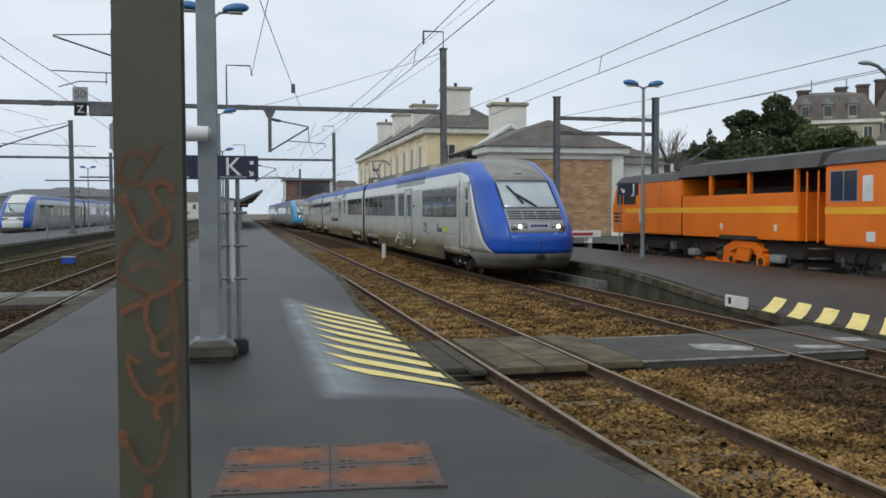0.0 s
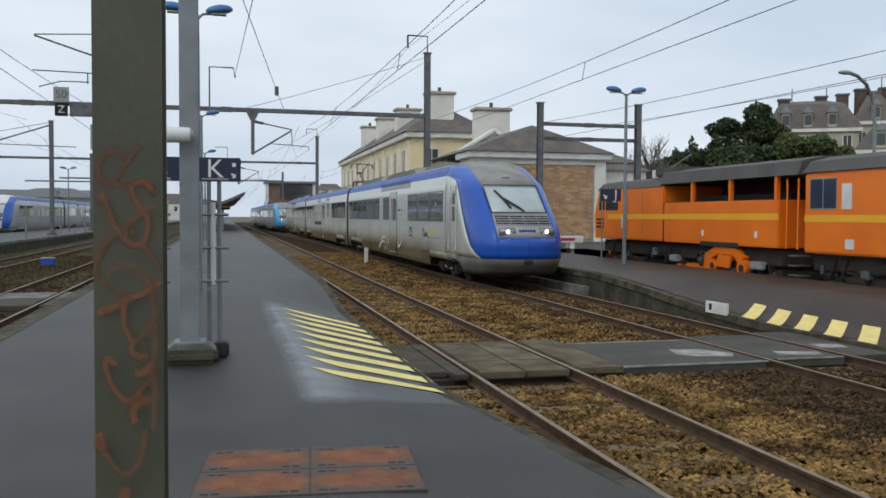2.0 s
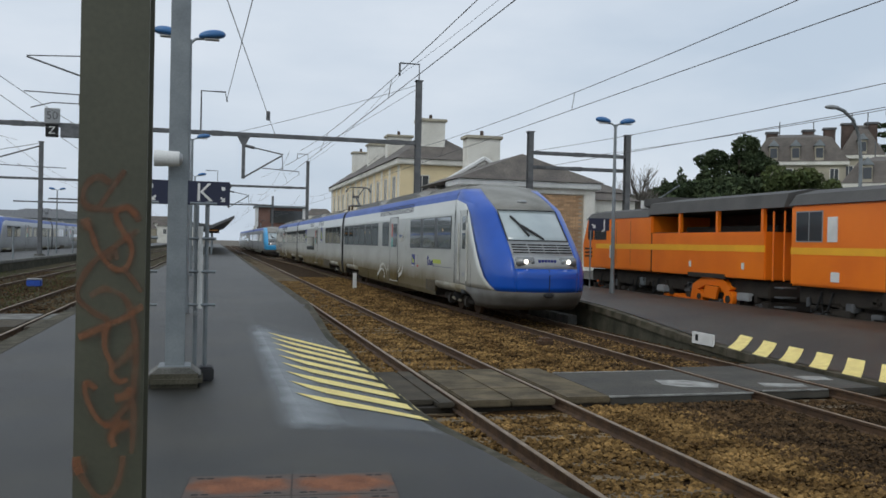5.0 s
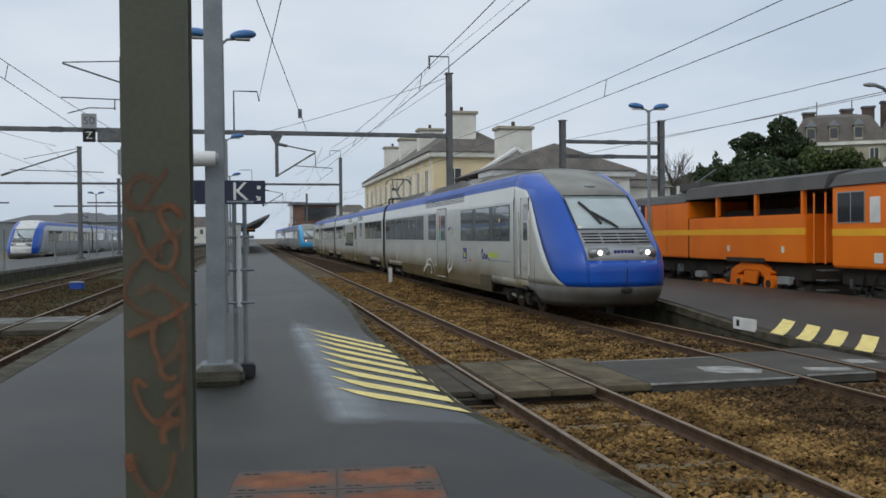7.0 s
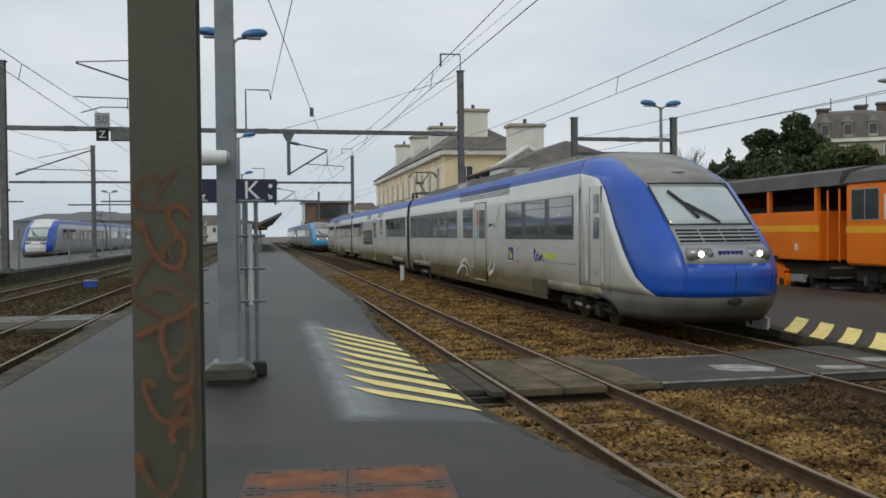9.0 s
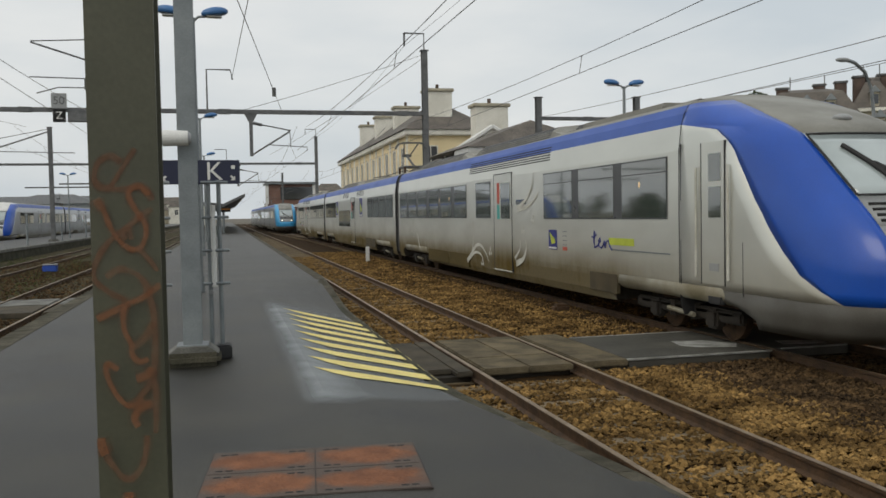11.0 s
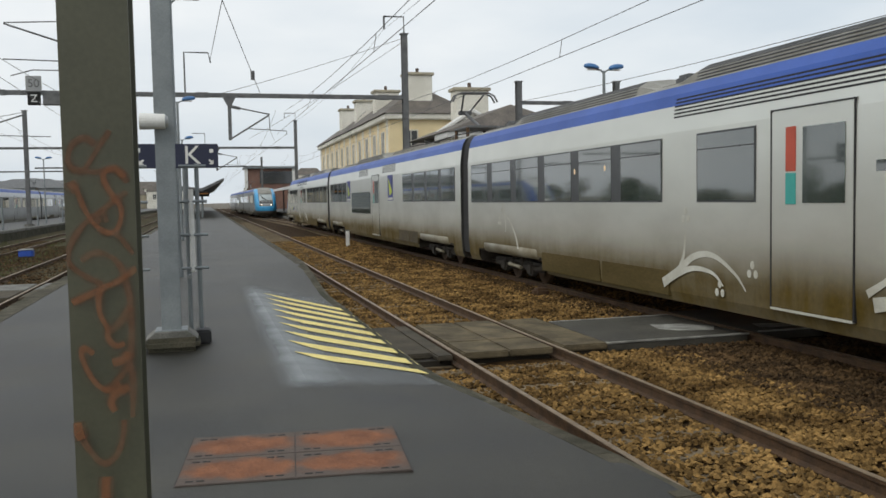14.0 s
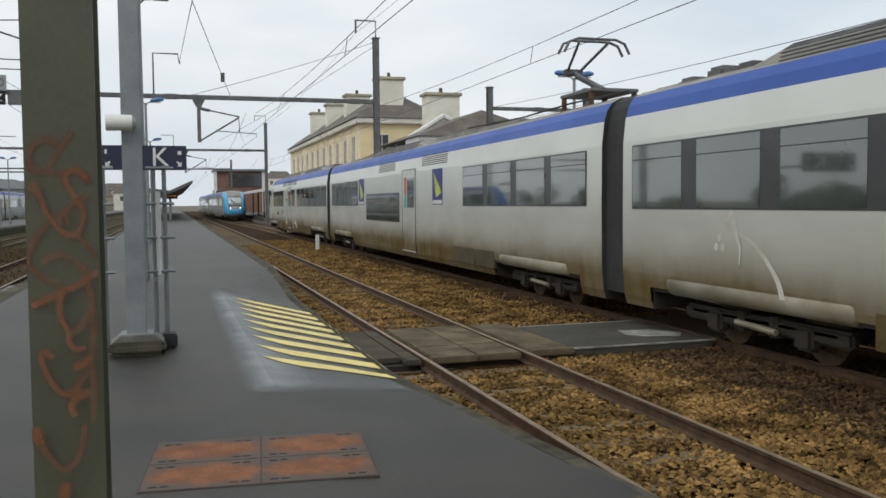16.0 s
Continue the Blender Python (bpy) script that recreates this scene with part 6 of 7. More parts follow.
            for a in (L - 1.30, L - 0.77):
                P("window_pane", box(B(), min(xo, xi), max(xo, xi), a, a + 0.51, 2.44, 3.24, 0.01), WIN)
            P("white_panel", box(B(), min(xo, xi), max(xo, xi), L - 1.90, L - 1.49, 2.40, 3.10, 0.02), WHITE)
            P("notice", box(B(), min(xo, xi), max(xo, xi), L - 1.98, L - 1.66, 1.38, 1.64, 0.01), WHITE)
            for yy in (L - 3.6, L - 7.2):
                P("door_joint", box(B(), *sorted((s * (W - 0.05), s * (W + 0.006))), yy, yy + 0.03, 1.2, 3.5), BLACK)
            for k in range(5):
                P("vent_slot", box(B(), *sorted((s * (W - 0.05), s * (W + 0.006))), L - 5.3, L - 4.6, 1.5 + k * 0.1, 1.54 + k * 0.1), VEHROOF)
        for yy in (L - 4.5, L - 6.0):
            P("beacon", rod(B(), (-W + 0.2, yy, 3.5), (-W + 0.2, yy, 3.80), 0.08), ORANGE_STRIPE)
        P("lower_box", box(B(), -W + 0.05, W - 0.05, 0.2, L - 3.4, 0.75, 1.18, 0.03), UNDER)
    for yc in ((1.6, L - 2.2) if cab else (2.0, L - 2.0)):
        bg = P("bogie", box(B(), -1.1, 1.1, yc - 1.4, yc + 1.4, 0.35, 0.65, 0.04), UNDER)
        for dy in (-0.9, 0.9):
            for s in (-1, 1):
                P("wheel", rod(B(), (s * 0.69, yc + dy, 0.40), (s * 0.82, yc + dy, 0.40), 0.40, seg=20), UNDER, "", bg)
                P("axle_box", box(B(), *sorted((s * 0.95, s * 1.15)), yc + dy - 0.16, yc + dy + 0.16, 0.25, 0.58, 0.04), GALV_DARK, "", bg)
        P("white_case", box(B(), -1.28, -1.1, yc - 0.2, yc + 0.25, 0.48, 0.66, 0.02), UNDER, "", bg)
    rng = random.Random(5 if cab else 9)
    for k in range(46):
        yy = rng.uniform(0.3, L - 0.4)
        z = rng.uniform(0.25, 0.95)
        w = rng.uniform(0.12, 0.45)
        P("running_gear", box(B(), -1.25, -0.9, yy, yy + w, z, z + rng.uniform(0.08, 0.3), 0.02), rng.choice([UNDER, UNDER, GALV_DARK, ORANGE if k % 3 == 0 else UNDER, GALV if k % 8 == 0 else UNDER]))
    for k in range(8):
        yy = rng.uniform(0.3, L - 0.8)
        P("hose", tube(B(), [(-1.25, yy, 1.1), (-1.3, yy + 0.15, 0.6), (-1.25, yy + 0.4, 0.5), (-1.2, yy + 0.5, 0.95)], 0.028), BLACK)
    if cab:
        arch = [(1.75, 0.95), (2.2, 1.22), (3.4, 1.26), (4.0, 1.0), (4.15, 0.35), (3.75, 0.35), (3.65, 0.85), (3.2, 1.02), (2.4, 1.0), (2.1, 0.75)]
        P("work_arm", prism(B(), arch, "x", -1.38, -1.05), ORANGE, "orange arched working arm")
        P("arm_cover", prism(B(), [(2.35, 0.98), (3.1, 1.0), (3.25, 0.62), (2.5, 0.58)], "x", -1.46, -1.38), ORANGE, "orange cover plate")
        P("tamping_blade", prism(B(), [(3.9, 0.45), (5.1, 0.62), (5.2, 0.52), (4.5, 0.28), (3.9, 0.25)], "x", -1.42, -0.95), ORANGE, "orange tamping blade")
        for yy, r_ in ((1.85, 0.26), (3.5, 0.22)):
            P("arm_pivot", rod(B(), (-1.42, yy, 0.62), (-1.1, yy, 0.62), r_, seg=16), ORANGE, "orange round pivot")
            P("pivot_hub", rod(B(), (-1.45, yy, 0.62), (-1.41, yy, 0.62), r_ * 0.45, seg=12), UNDER)
        P("tool_head", box(B(), -1.36, -0.95, 2.4, 3.1, 0.18, 0.58, 0.05), GALV_DARK)
        for a_, b_ in ((0.85, 1.45), (5.9, 6.4)):
            P("tool_box", box(B(), -1.40, -1.1, a_, b_, 0.62, 0.86, 0.03), LIGHTGREY, "grey tool box")
        P("body_notch", box(B(), -W - 0.004, -W + 0.1, 2.0, 4.2, 1.26, 1.40), UNDER)
        P("side_panel_joint", box(B(), -W - 0.003, -W + 0.05, 6.74, 6.77, 1.3, 2.72), UNDER)
        for yy in (8.4, 9.6):
            P("side_panel_joint", box(B(), -W - 0.003, -W + 0.05, yy, yy + 0.02, 1.5, 3.2), VEHROOF)
        for yy in (-0.55,):
            P("ladder", box(B(), -1.3, -0.8, yy - 0.2, yy + 0.2, 0.3, 0.34), UNDER)
        for k in range(4):
            P("step", box(B(), -1.35, -0.9, -0.75, -0.35, 0.25 + k * 0.28, 0.29 + k * 0.28), GALV_DARK)
        for yy in (-0.8, -0.3):
            P("hand_rail", rod(B(), (-1.38, yy, 1.3), (-1.38, yy, 3.3), 0.028), ORANGE)
    return root


machine("track_machine", 21.9, 34.3, "orange track maintenance machine with open work bay and grey roof", True)
machine("track_machine", 7.85, 20.75, "orange closed track maintenance wagon with grey roof", False)
J = thing("platform_sign", (14.52, 31.0, 2.26), "dark blue platform sign with a white letter J", "sign")
J.rotation_euler = (0, 0, radians(-14))
part("panel", box(B(), -0.38, 0.42, -0.03, 0.03, 0.0, 0.48, 0.01), NAVY, J)
text_mesh("letter", "J", 0.52, (0.22, -0.036, 0.24), 90, 0, WHITE, J, "white letter J")
part("pictogram", prism(B(), [(-0.24, 0.10), (-0.12, 0.10), (-0.12, 0.24), (-0.16, 0.19), (-0.24, 0.27), (-0.28, 0.23), (-0.20, 0.15)], "y", -0.036, -0.028), WHITE, J)
part("post", rod(B(), (-0.3, 0, -2.26), (-0.3, 0, 0.1), 0.03), GALV, J)
bs = thing("buffer_stop", (T3, 42.5, RAIL), "red and white buffer stop at the siding's end", "buffer stop")
part("beam", box(B(), -1.35, 1.35, -0.15, 0.15, 0.85, 1.2, 0.03), WHITE, bs)
part("red_band", box(B(), -0.9, 0.9, -0.156, 0.156, 0.93, 1.12, 0.02), BUFFERRED, bs)
for s in (-1, 1):
    part("leg", box(B(), s * 0.75 - 0.12, s * 0.75 + 0.12, -0.12, 0.5, -0.1, 0.9, 0.02), WHITE, bs)

# small things by the tracks
mk = thing("marker_post", (6.9, 43.0, RAIL - 0.15), "short white concrete marker post in the ballast", "marker post")
part("post", box(B(), -0.09, 0.09, -0.07, 0.07, 0, 0.78, 0.02), WHITE, mk)
part("cap", box(B(), -0.095, 0.095, -0.075, 0.075, 0.76, 0.82, 0.02), CONCRETE, mk)
cl = thing("rusty_lump", (7.45, 18.6, RAIL - 0.15), "rusty iron lump lying in the ballast", "debris")
part("lump", box(B(), -0.18, 0.18, -0.15, 0.15, 0, 0.20, 0.06), RUST, cl)
bb = thing("blue_trackside_box", (-7.75, 42.3, RAIL - 0.14), "blue plastic box between weedy tracks", "box")
part("case", box(B(), -0.30, 0.30, -0.22, 0.22, 0, 0.34, 0.05), BLUEPLASTIC, bb)
part("lid", box(B(), -0.31, 0.31, -0.23, 0.23, 0.32, 0.37, 0.02), LIGHTGREY, bb)
wc = thing("western_crossing", (0, 0, 0), "worn board crossing over the western tracks", "level crossing", "", "structure")
for x0, x1 in ((-4.3, -3.1), (-5.8, -4.5), (-8.8, -6.0)):
    part("board", box(B(), x0, x1, 22.3, 24.2, RAIL - 0.14, RAIL - 0.005, 0.02), PANEL_DARK, wc)
    part("board", box(B(), x0, x1, 24.22, 26.0, RAIL - 0.14, RAIL + 0.004, 0.02), CONCRETE, wc)
for k in range(4):
    y = 52 + k * 13
    fp = thing("fence_post", (-13.3, y, 0), "thin grey post on the far platform", "post", "far platform posts")
    part("post", rod(B(), (0, 0, 0), (0, 0, 2.2), 0.07), GALV, fp)


# ---- buildings ----
def window_set(parent, plane, u, z, w, h, face, frame_m=None, depth=0.06):
    """A window in a wall; plane 'x' faces -x at u along y, plane 'y' faces -y at u along x."""
    fr, gl = B(), B()
    t = 0.09
    if plane == "x":
        for a in ((u - w / 2 - t, u + w / 2 + t, z - t, z), (u - w / 2 - t, u + w / 2 + t, z + h, z + h + t), (u - w / 2 - t, u - w / 2, z, z + h), (u + w / 2, u + w / 2 + t, z, z + h), (u - 0.03, u + 0.03, z, z + h)):
            box(fr, face - depth, face + 0.02, *a)
        box(gl, face - 0.015, face + 0.02, u - w / 2, u + w / 2, z, z + h)
    else:
        for a in ((u - w / 2 - t, u + w / 2 + t, z - t, z), (u - w / 2 - t, u + w / 2 + t, z + h, z + h + t), (u - w / 2 - t, u - w / 2, z, z + h), (u + w / 2, u + w / 2 + t, z, z + h), (u - 0.03, u + 0.03, z, z + h)):
            box(fr, a[0], a[1], face - depth, face + 0.02, a[2], a[3])
        box(gl, u - w / 2, u + w / 2, face - 0.015, face + 0.02, z, z + h)
    w_ = part("window", fr, frame_m or OFFWHITE, parent, "pale window surround")
    part("pane", gl, WIN, w_)


def hip_roof(bm, x0, x1, y0, y1, z0, z1, inset, over=0.5):
    x0, x1, y0, y1 = x0 - over, x1 + over, y0 - over, y1 + over
    a = [bm.verts.new(p) for p in ((x0, y0, z0), (x1, y0, z0), (x1, y1, z0), (x0, y1, z0))]
    if y1 - y0 >= x1 - x0:
        r = [bm.verts.new(p) for p in (((x0 + x1) / 2, y0 + inset, z1), ((x0 + x1) / 2, y1 - inset, z1))]
        fs_ = ((a[0], a[1], r[0]), (a[1], a[2], r[1], r[0]), (a[2], a[3], r[1]), (a[3], a[0], r[0], r[1]))
    else:
        r = [bm.verts.new(p) for p in ((x0 + inset, (y0 + y1) / 2, z1), (x1 - inset, (y0 + y1) / 2, z1))]
        fs_ = ((a[0], a[1], r[1], r[0]), (a[1], a[2], r[1]), (a[2], a[3], r[0], r[1]), (a[3], a[0], r[0]))
    for f in fs_:
        bm.faces.new(f)
    bm.faces.new(a[::-1])
    return bm


def chimney(parent, x0, x1, y0, y1, z0, z1):
    c = part("chimney", box(B(), x0, x1, y0, y1, z0, z1, 0.04), OFFWHITE, parent, "broad cream rendered chimney stack")
    part("chimney_cap", box(B(), x0 - 0.18, x1 + 0.18, y0 - 0.18, y1 + 0.18, z1, z1 + 0.28, 0.05), STONEWALL, c)
    part("chimney_pot", rod(B(), ((x0 + x1) / 2, (y0 + y1) / 2, z1 + 0.2), ((x0 + x1) / 2, (y0 + y1) / 2, z1 + 0.75), 0.16), FAR_BRICK, c)


st = thing("station_building", (0, 0, 0), "ochre rendered station building with slate roof and cream chimneys", "building")
SX0, SX1, SY0, SY1, SZ = 16.6, 24.2, 78.0, 126.0, 8.9
part("wall", box(B(), SX0, SX1, SY0, SY1, -0.3, SZ), OCHRE, st, "ochre rendered wall")
part("cornice", box(B(), SX0 - 0.45, SX1 + 0.45, SY0 - 0.45, SY1 + 0.45, SZ, SZ + 0.55, 0.08), OFFWHITE, st, "cream cornice")
part("string_course", box(B(), SX0 - 0.12, SX1 + 0.12, SY0 - 0.12, SY1 + 0.12, 4.6, 4.85, 0.02), OFFWHITE, st)
part("roof", hip_roof(B(), SX0, SX1, SY0, SY1, SZ + 0.55, SZ + 3.7, 5.0, 0.6), SLATE, st, "weathered slate hip roof")
for k in range(11):
    window_set(st, "x", SY0 + 3.0 + k * 4.2, 5.6, 1.25, 2.3, SX0)
    window_set(st, "x", SY0 + 3.0 + k * 4.2, 0.9, 1.4, 2.9, SX0)
for k in range(2):
    window_set(st, "y", SX0 + 2.0 + k * 3.4, 5.6, 1.2, 2.3, SY0)
for k in range(13):
    yy = SY0 + 0.9 + k * 4.2 if k < 12 else SY1 - 0.3
    part("pilaster", box(B(), SX0 - 0.10, SX0 + 0.1, yy - 0.3, yy + 0.3, -0.3, SZ), OFFWHITE, st)
for x, y, w, h in ((19.9, 79.6, 1.25, 13.2), (19.4, 92, 1.3, 13.1), (19.2, 104, 1.1, 13.4), (19.2, 116, 1.1, 13.6)):
    chimney(st, x - w, x + w, y, y + 1.6, SZ + 0.6, h)

wing = thing("station_wing", (0, 0, 0), "single-storey station wing with slate roof and white gable", "building")
part("wall", box(B(), 16.9, 29.0, 58.0, 77.9, -0.3, 5.6), OFFWHITE, wing, "cream rendered wall")
part("roof", hip_roof(B(), 16.9, 29.0, 58.0, 77.9, 5.6, 8.4, 5.5, 0.5), SLATE, wing, "brown slate roof")
part("gable", prism(B(), [(16.6, 5.6), (23.4, 5.6), (23.4, 6.0), (20.0, 8.1), (16.6, 6.0)], "y", 63.5, 64.0), OFFWHITE, wing, "cream rendered gable")
for a, b in (((16.2, 5.9), (20.0, 8.25)), ((20.0, 8.25), (23.8, 5.9))):
    part("gable_coping", rod(B(), (a[0], 63.4, a[1]), (b[0], 63.4, b[1]), 0.19, seg=6), WHITE, wing, "white raking cornice")
chimney(wing, 20.6, 23.5, 70.0, 71.5, 7.0, 10.6)

annex = thing("station_annex", (0, 0, 0), "tan brick annex with white cornice and low slate roof", "building")
AX0, AX1, AY0, AY1 = 15.9, 25.4, 55.0, 72.0
part("core", box(B(), AX0 + 0.12, AX1 - 0.12, AY0 + 0.12, 57.9, -0.3, 5.5), MORTAR, annex, "mortar between the bricks")
part("cornice", box(B(), AX0 - 0.35, AX1 + 0.35, AY0 - 0.35, 58.2, 5.55, 6.0, 0.06), WHITE, annex, "white painted cornice")
part("frieze", box(B(), AX0 - 0.02, AX1 + 0.02, AY0 - 0.02, 58.0, 5.2, 5.55), OFFWHITE, annex)
part("roof", hip_roof(B(), AX0, AX1, AY0, AY1 - 6, 6.0, 8.0, 2.2, 0.5), SLATE, annex, "brown slate hip roof")
part("quoin", box(B(), 24.62, 25.44, AY0 - 0.03, AY0 + 0.3, -0.3, 5.2, 0.02), OFFWHITE, annex, "cream corner pilaster")
shed = thing("lean_to", (0, 0, 0), "cream lean-to beside the annex with small windows", "building")
part("wall", box(B(), 25.9, 29.5, 57.0, 61.0, -0.3, 5.0), OFFWHITE, shed, "cream rendered wall")
part("roof", hip_roof(B(), 25.9, 29.5, 57.0, 61.0, 5.0, 6.0, 1.6, 0.3), SLATE, shed)
for k in range(2):
    window_set(shed, "y", 26.8 + k * 1.6, 2.6, 0.8, 1.5, 57.0)

canopy = thing("platform_canopy", (0, 0, 0), "dark platform canopy on posts with a pale fascia", "canopy")
part("roof", prism(B(), [(10.6, 3.2), (16.4, 3.9), (16.4, 4.15), (10.6, 3.45)], "y", 92, 150), GALV_DARK, canopy, "dark canopy roof")
part("fascia", box(B(), 10.4, 10.62, 91.9, 150, 3.15, 3.5), WHITE, canopy)
for k in range(7):
    part("post", box(B(), 12.9, 13.1, 94 + k * 9, 94.2 + k * 9, 0, 3.5), GALV_DARK, canopy)
part("rear_wall", box(B(), 15.8, 16.0, 92, 150, 0.0, 3.9), UNDER, canopy)
canopy2 = thing("platform_canopy", (0, 0, 0), "grey butterfly canopy over the platform", "canopy")
part("roof", prism(B(), [(-2.6, 3.2), (-0.2, 2.85), (2.2, 4.0), (2.2, 4.3), (-0.2, 3.2), (-2.6, 3.5)], "y", 98, 190), GALV_DARK, canopy2, "dark grey canopy roof")
part("underside_board", box(B(), -0.9, 0.6, 98.5, 98.7, 2.3, 2.8), BLACK, canopy2)
part("display_line", box(B(), -0.6, 0.5, 98.44, 98.5, 2.55, 2.68), mat("amber_display", (0.5, 0.2, 0.03), None, 2, 0.5, emit=0.0), canopy2, "amber display line")
for k in range(8):
    part("post", box(B(), -0.3, -0.1, 99 + k * 12, 99.2 + k * 12, 0, 3.0), GALV, canopy2)

box_b = thing("signal_box", (0, 0, 0), "red brick signal box with a glazed upper floor", "building")
part("wall", box(B(), 9.4, 19.8, 198, 206, -0.5, 9.0), mat("red_brick_far", (0.22, 0.125, 0.095), (0.17, 0.095, 0.075), 0.6, 0.9), box_b, "red brick wall")
part("glazing", box(B(), 12.2, 19.9, 197.8, 206.1, 5.6, 8.4), WIN, box_b, "dark glazed band")
part("roof", box(B(), 8.8, 20.4, 197.2, 206.8, 9.0, 9.5, 0.1), GALV, box_b)
part("frame", box(B(), 8.9, 9.6, 197.7, 198.1, -0.5, 9.0), WHITE, box_b)
part("frame", box(B(), 19.4, 20.1, 197.7, 198.1, -0.5, 9.0), WHITE, box_b)
rng = random.Random(3)
for k in range(26):
    x = -75 + k * 6.2 + rng.uniform(-2, 2)
    y = 300 + rng.uniform(-20, 60)
    if -10 < x < 16:
        continue
    h = rng.uniform(4, 9) if x < 0 else rng.uniform(6, 14)
    hs = thing("town_house", (x, y, -1), "distant pale town house with slate roof", "house", "town houses")
    w, d = rng.uniform(4, 8), rng.uniform(5, 8)
    part("wall", box(B(), -w, w, 0, d, 0, h), rng.choice([OFFWHITE, STONEWALL, OFFWHITE]), hs)
    part("roof", hip_roof(B(), -w, w, 0, d, h, h + 3, 2.5, 0.3), SLATE, hs)
    for j in range(3):
        window_set(hs, "y", -w * 0.6 + j * w * 0.6, h - 2.6, 1.0, 1.6, 0.0)
for x0, x1, y, h in ((-60, -20, 230, 6.0), (-42, -24, 180, 5.0)):
    sh = thing("depot_shed", (0, 0, 0), "low grey depot shed behind the tracks", "shed")
    part("wall", box(B(), x0, x1, y, y + 16, -0.8, h), GALV, sh)
    part("roof", hip_roof(B(), x0, x1, y, y + 16, h, h + 2, 6, 0.4), GALV_DARK, sh)

# ---- hill with houses and trees ----
def hill_z(x, y):
    d = math.hypot((x - 105) / 62, (y - 130) / 75)
    return gz + 15.5 * max(0.0, 1 - d * d) ** 0.7 if d < 1 else gz - 0.02


sheet("hill", steps(42, 170, 4), steps(52, 206, 4), hill_z, GRASS, "grassy hillside behind the station", "hill")


def manor(x, y, z, w, d, h, rh, label, yaw, chims, dormers, detail=True):
    r = thing("manor_house", (x, y, z), label, "house", "hill houses")
    r.rotation_euler = (0, 0, yaw)
    part("wall", box(B(), -w / 2, w / 2, -d / 2, d / 2, -3, h), STONEWALL, r, "pale stone wall")
    part("cornice", box(B(), -w / 2 - 0.4, w / 2 + 0.4, -d / 2 - 0.4, d / 2 + 0.4, h, h + 0.5, 0.05), OFFWHITE, r)
    bm = B()
    t = 1.6
    v0 = [bm.verts.new(p) for p in ((-w / 2 - 0.4, -d / 2 - 0.4, h + 0.5), (w / 2 + 0.4, -d / 2 - 0.4, h + 0.5), (w / 2 + 0.4, d / 2 + 0.4, h + 0.5), (-w / 2 - 0.4, d / 2 + 0.4, h + 0.5))]
    v1 = [bm.verts.new(p) for p in ((-w / 2 + t, -d / 2 + t, h + rh), (w / 2 - t, -d / 2 + t, h + rh), (w / 2 - t, d / 2 - t, h + rh), (-w / 2 + t, d / 2 - t, h + rh))]
    v2 = [bm.verts.new(p) for p in ((-w / 2 + t * 2.2, 0, h + rh + 0.8), (w / 2 - t * 2.2, 0, h + rh + 0.8))]
    for i in range(4):
        bm.faces.new((v0[i], v0[(i + 1) % 4], v1[(i + 1) % 4], v1[i]))
    bm.faces.new((v1[0], v1[1], v2[1], v2[0]))
    bm.faces.new((v1[1], v1[2], v2[1]))
    bm.faces.new((v1[2], v1[3], v2[0], v2[1]))
    bm.faces.new((v1[3], v1[0], v2[0]))
    part("roof", bm, SLATE, r, "steep grey slate mansard roof")
    for cx, cy, ch in chims:
        c = part("chimney", box(B(), cx - 0.75, cx + 0.75, cy - 0.55, cy + 0.55, h + 1, h + rh + ch, 0.05), FAR_BRICK, r, "brick chimney stack")
        part("chimney_cap", box(B(), cx - 0.9, cx + 0.9, cy - 0.7, cy + 0.7, h + rh + ch, h + rh + ch + 0.3, 0.05), GALV_DARK, c)
    for dx in dormers:
        dm = part("dormer", box(B(), dx - 0.55, dx + 0.55, -d / 2 - 0.3, -d / 2 + 1.8, h + 0.6, h + 2.6, 0.04), STONEWALL, r, "stone dormer window")
        part("dormer_roof", prism(B(), [(dx - 0.72, h + 2.6), (dx + 0.72, h + 2.6), (dx, h + 3.5)], "y", -d / 2 - 0.5, -d / 2 + 2.2), GALV, dm)
        part("dormer_pane", box(B(), dx - 0.45, dx + 0.45, -d / 2 - 0.33, -d / 2 - 0.28, h + 1.0, h + 2.3), WIN, dm)
    n = max(3, int(w / 2.6))
    for i in range(n):
        for zz in (0.6, 3.6):
            window_set(r, "y", -w / 2 + (i + 0.5) * w / n, zz, 1.0, 1.9, -d / 2)
    for s in (-1, 1):
        part("finial", rod(B(), (s * (w / 2 - t * 2.2), 0, h + rh + 0.6), (s * (w / 2 - t * 2.2), 0, h + rh + 2.6), 0.07), GALV_DARK, r)
    return r


# sizes follow the sight lines from the platform
manor(79.4, 105.4, 7.3, 11.5, 10, 6.0, 4.0, "stone manor with steep slate roof and brick chimneys", radians(-31), ((-3.4, -1.5, 0.7), (1.6, 0.5, 1.2), (4.4, 1, 1.5)), (-3.4, -0.6, 2.4))
manor(87.5, 102.5, 8.0, 5.0, 6, 6.5, 4.2, "tall stone tower house with slate roof", radians(-33), ((-1.6, 0, 0.8), (1.6, 1, 1.0)), (0,))
manor(77.0, 84.5, 3.6, 11, 9, 5.4, 3.2, "stone villa with slate roof and cream dormers", radians(-36), ((4.5, 1, 1.2),), (-3.2, 1.6))


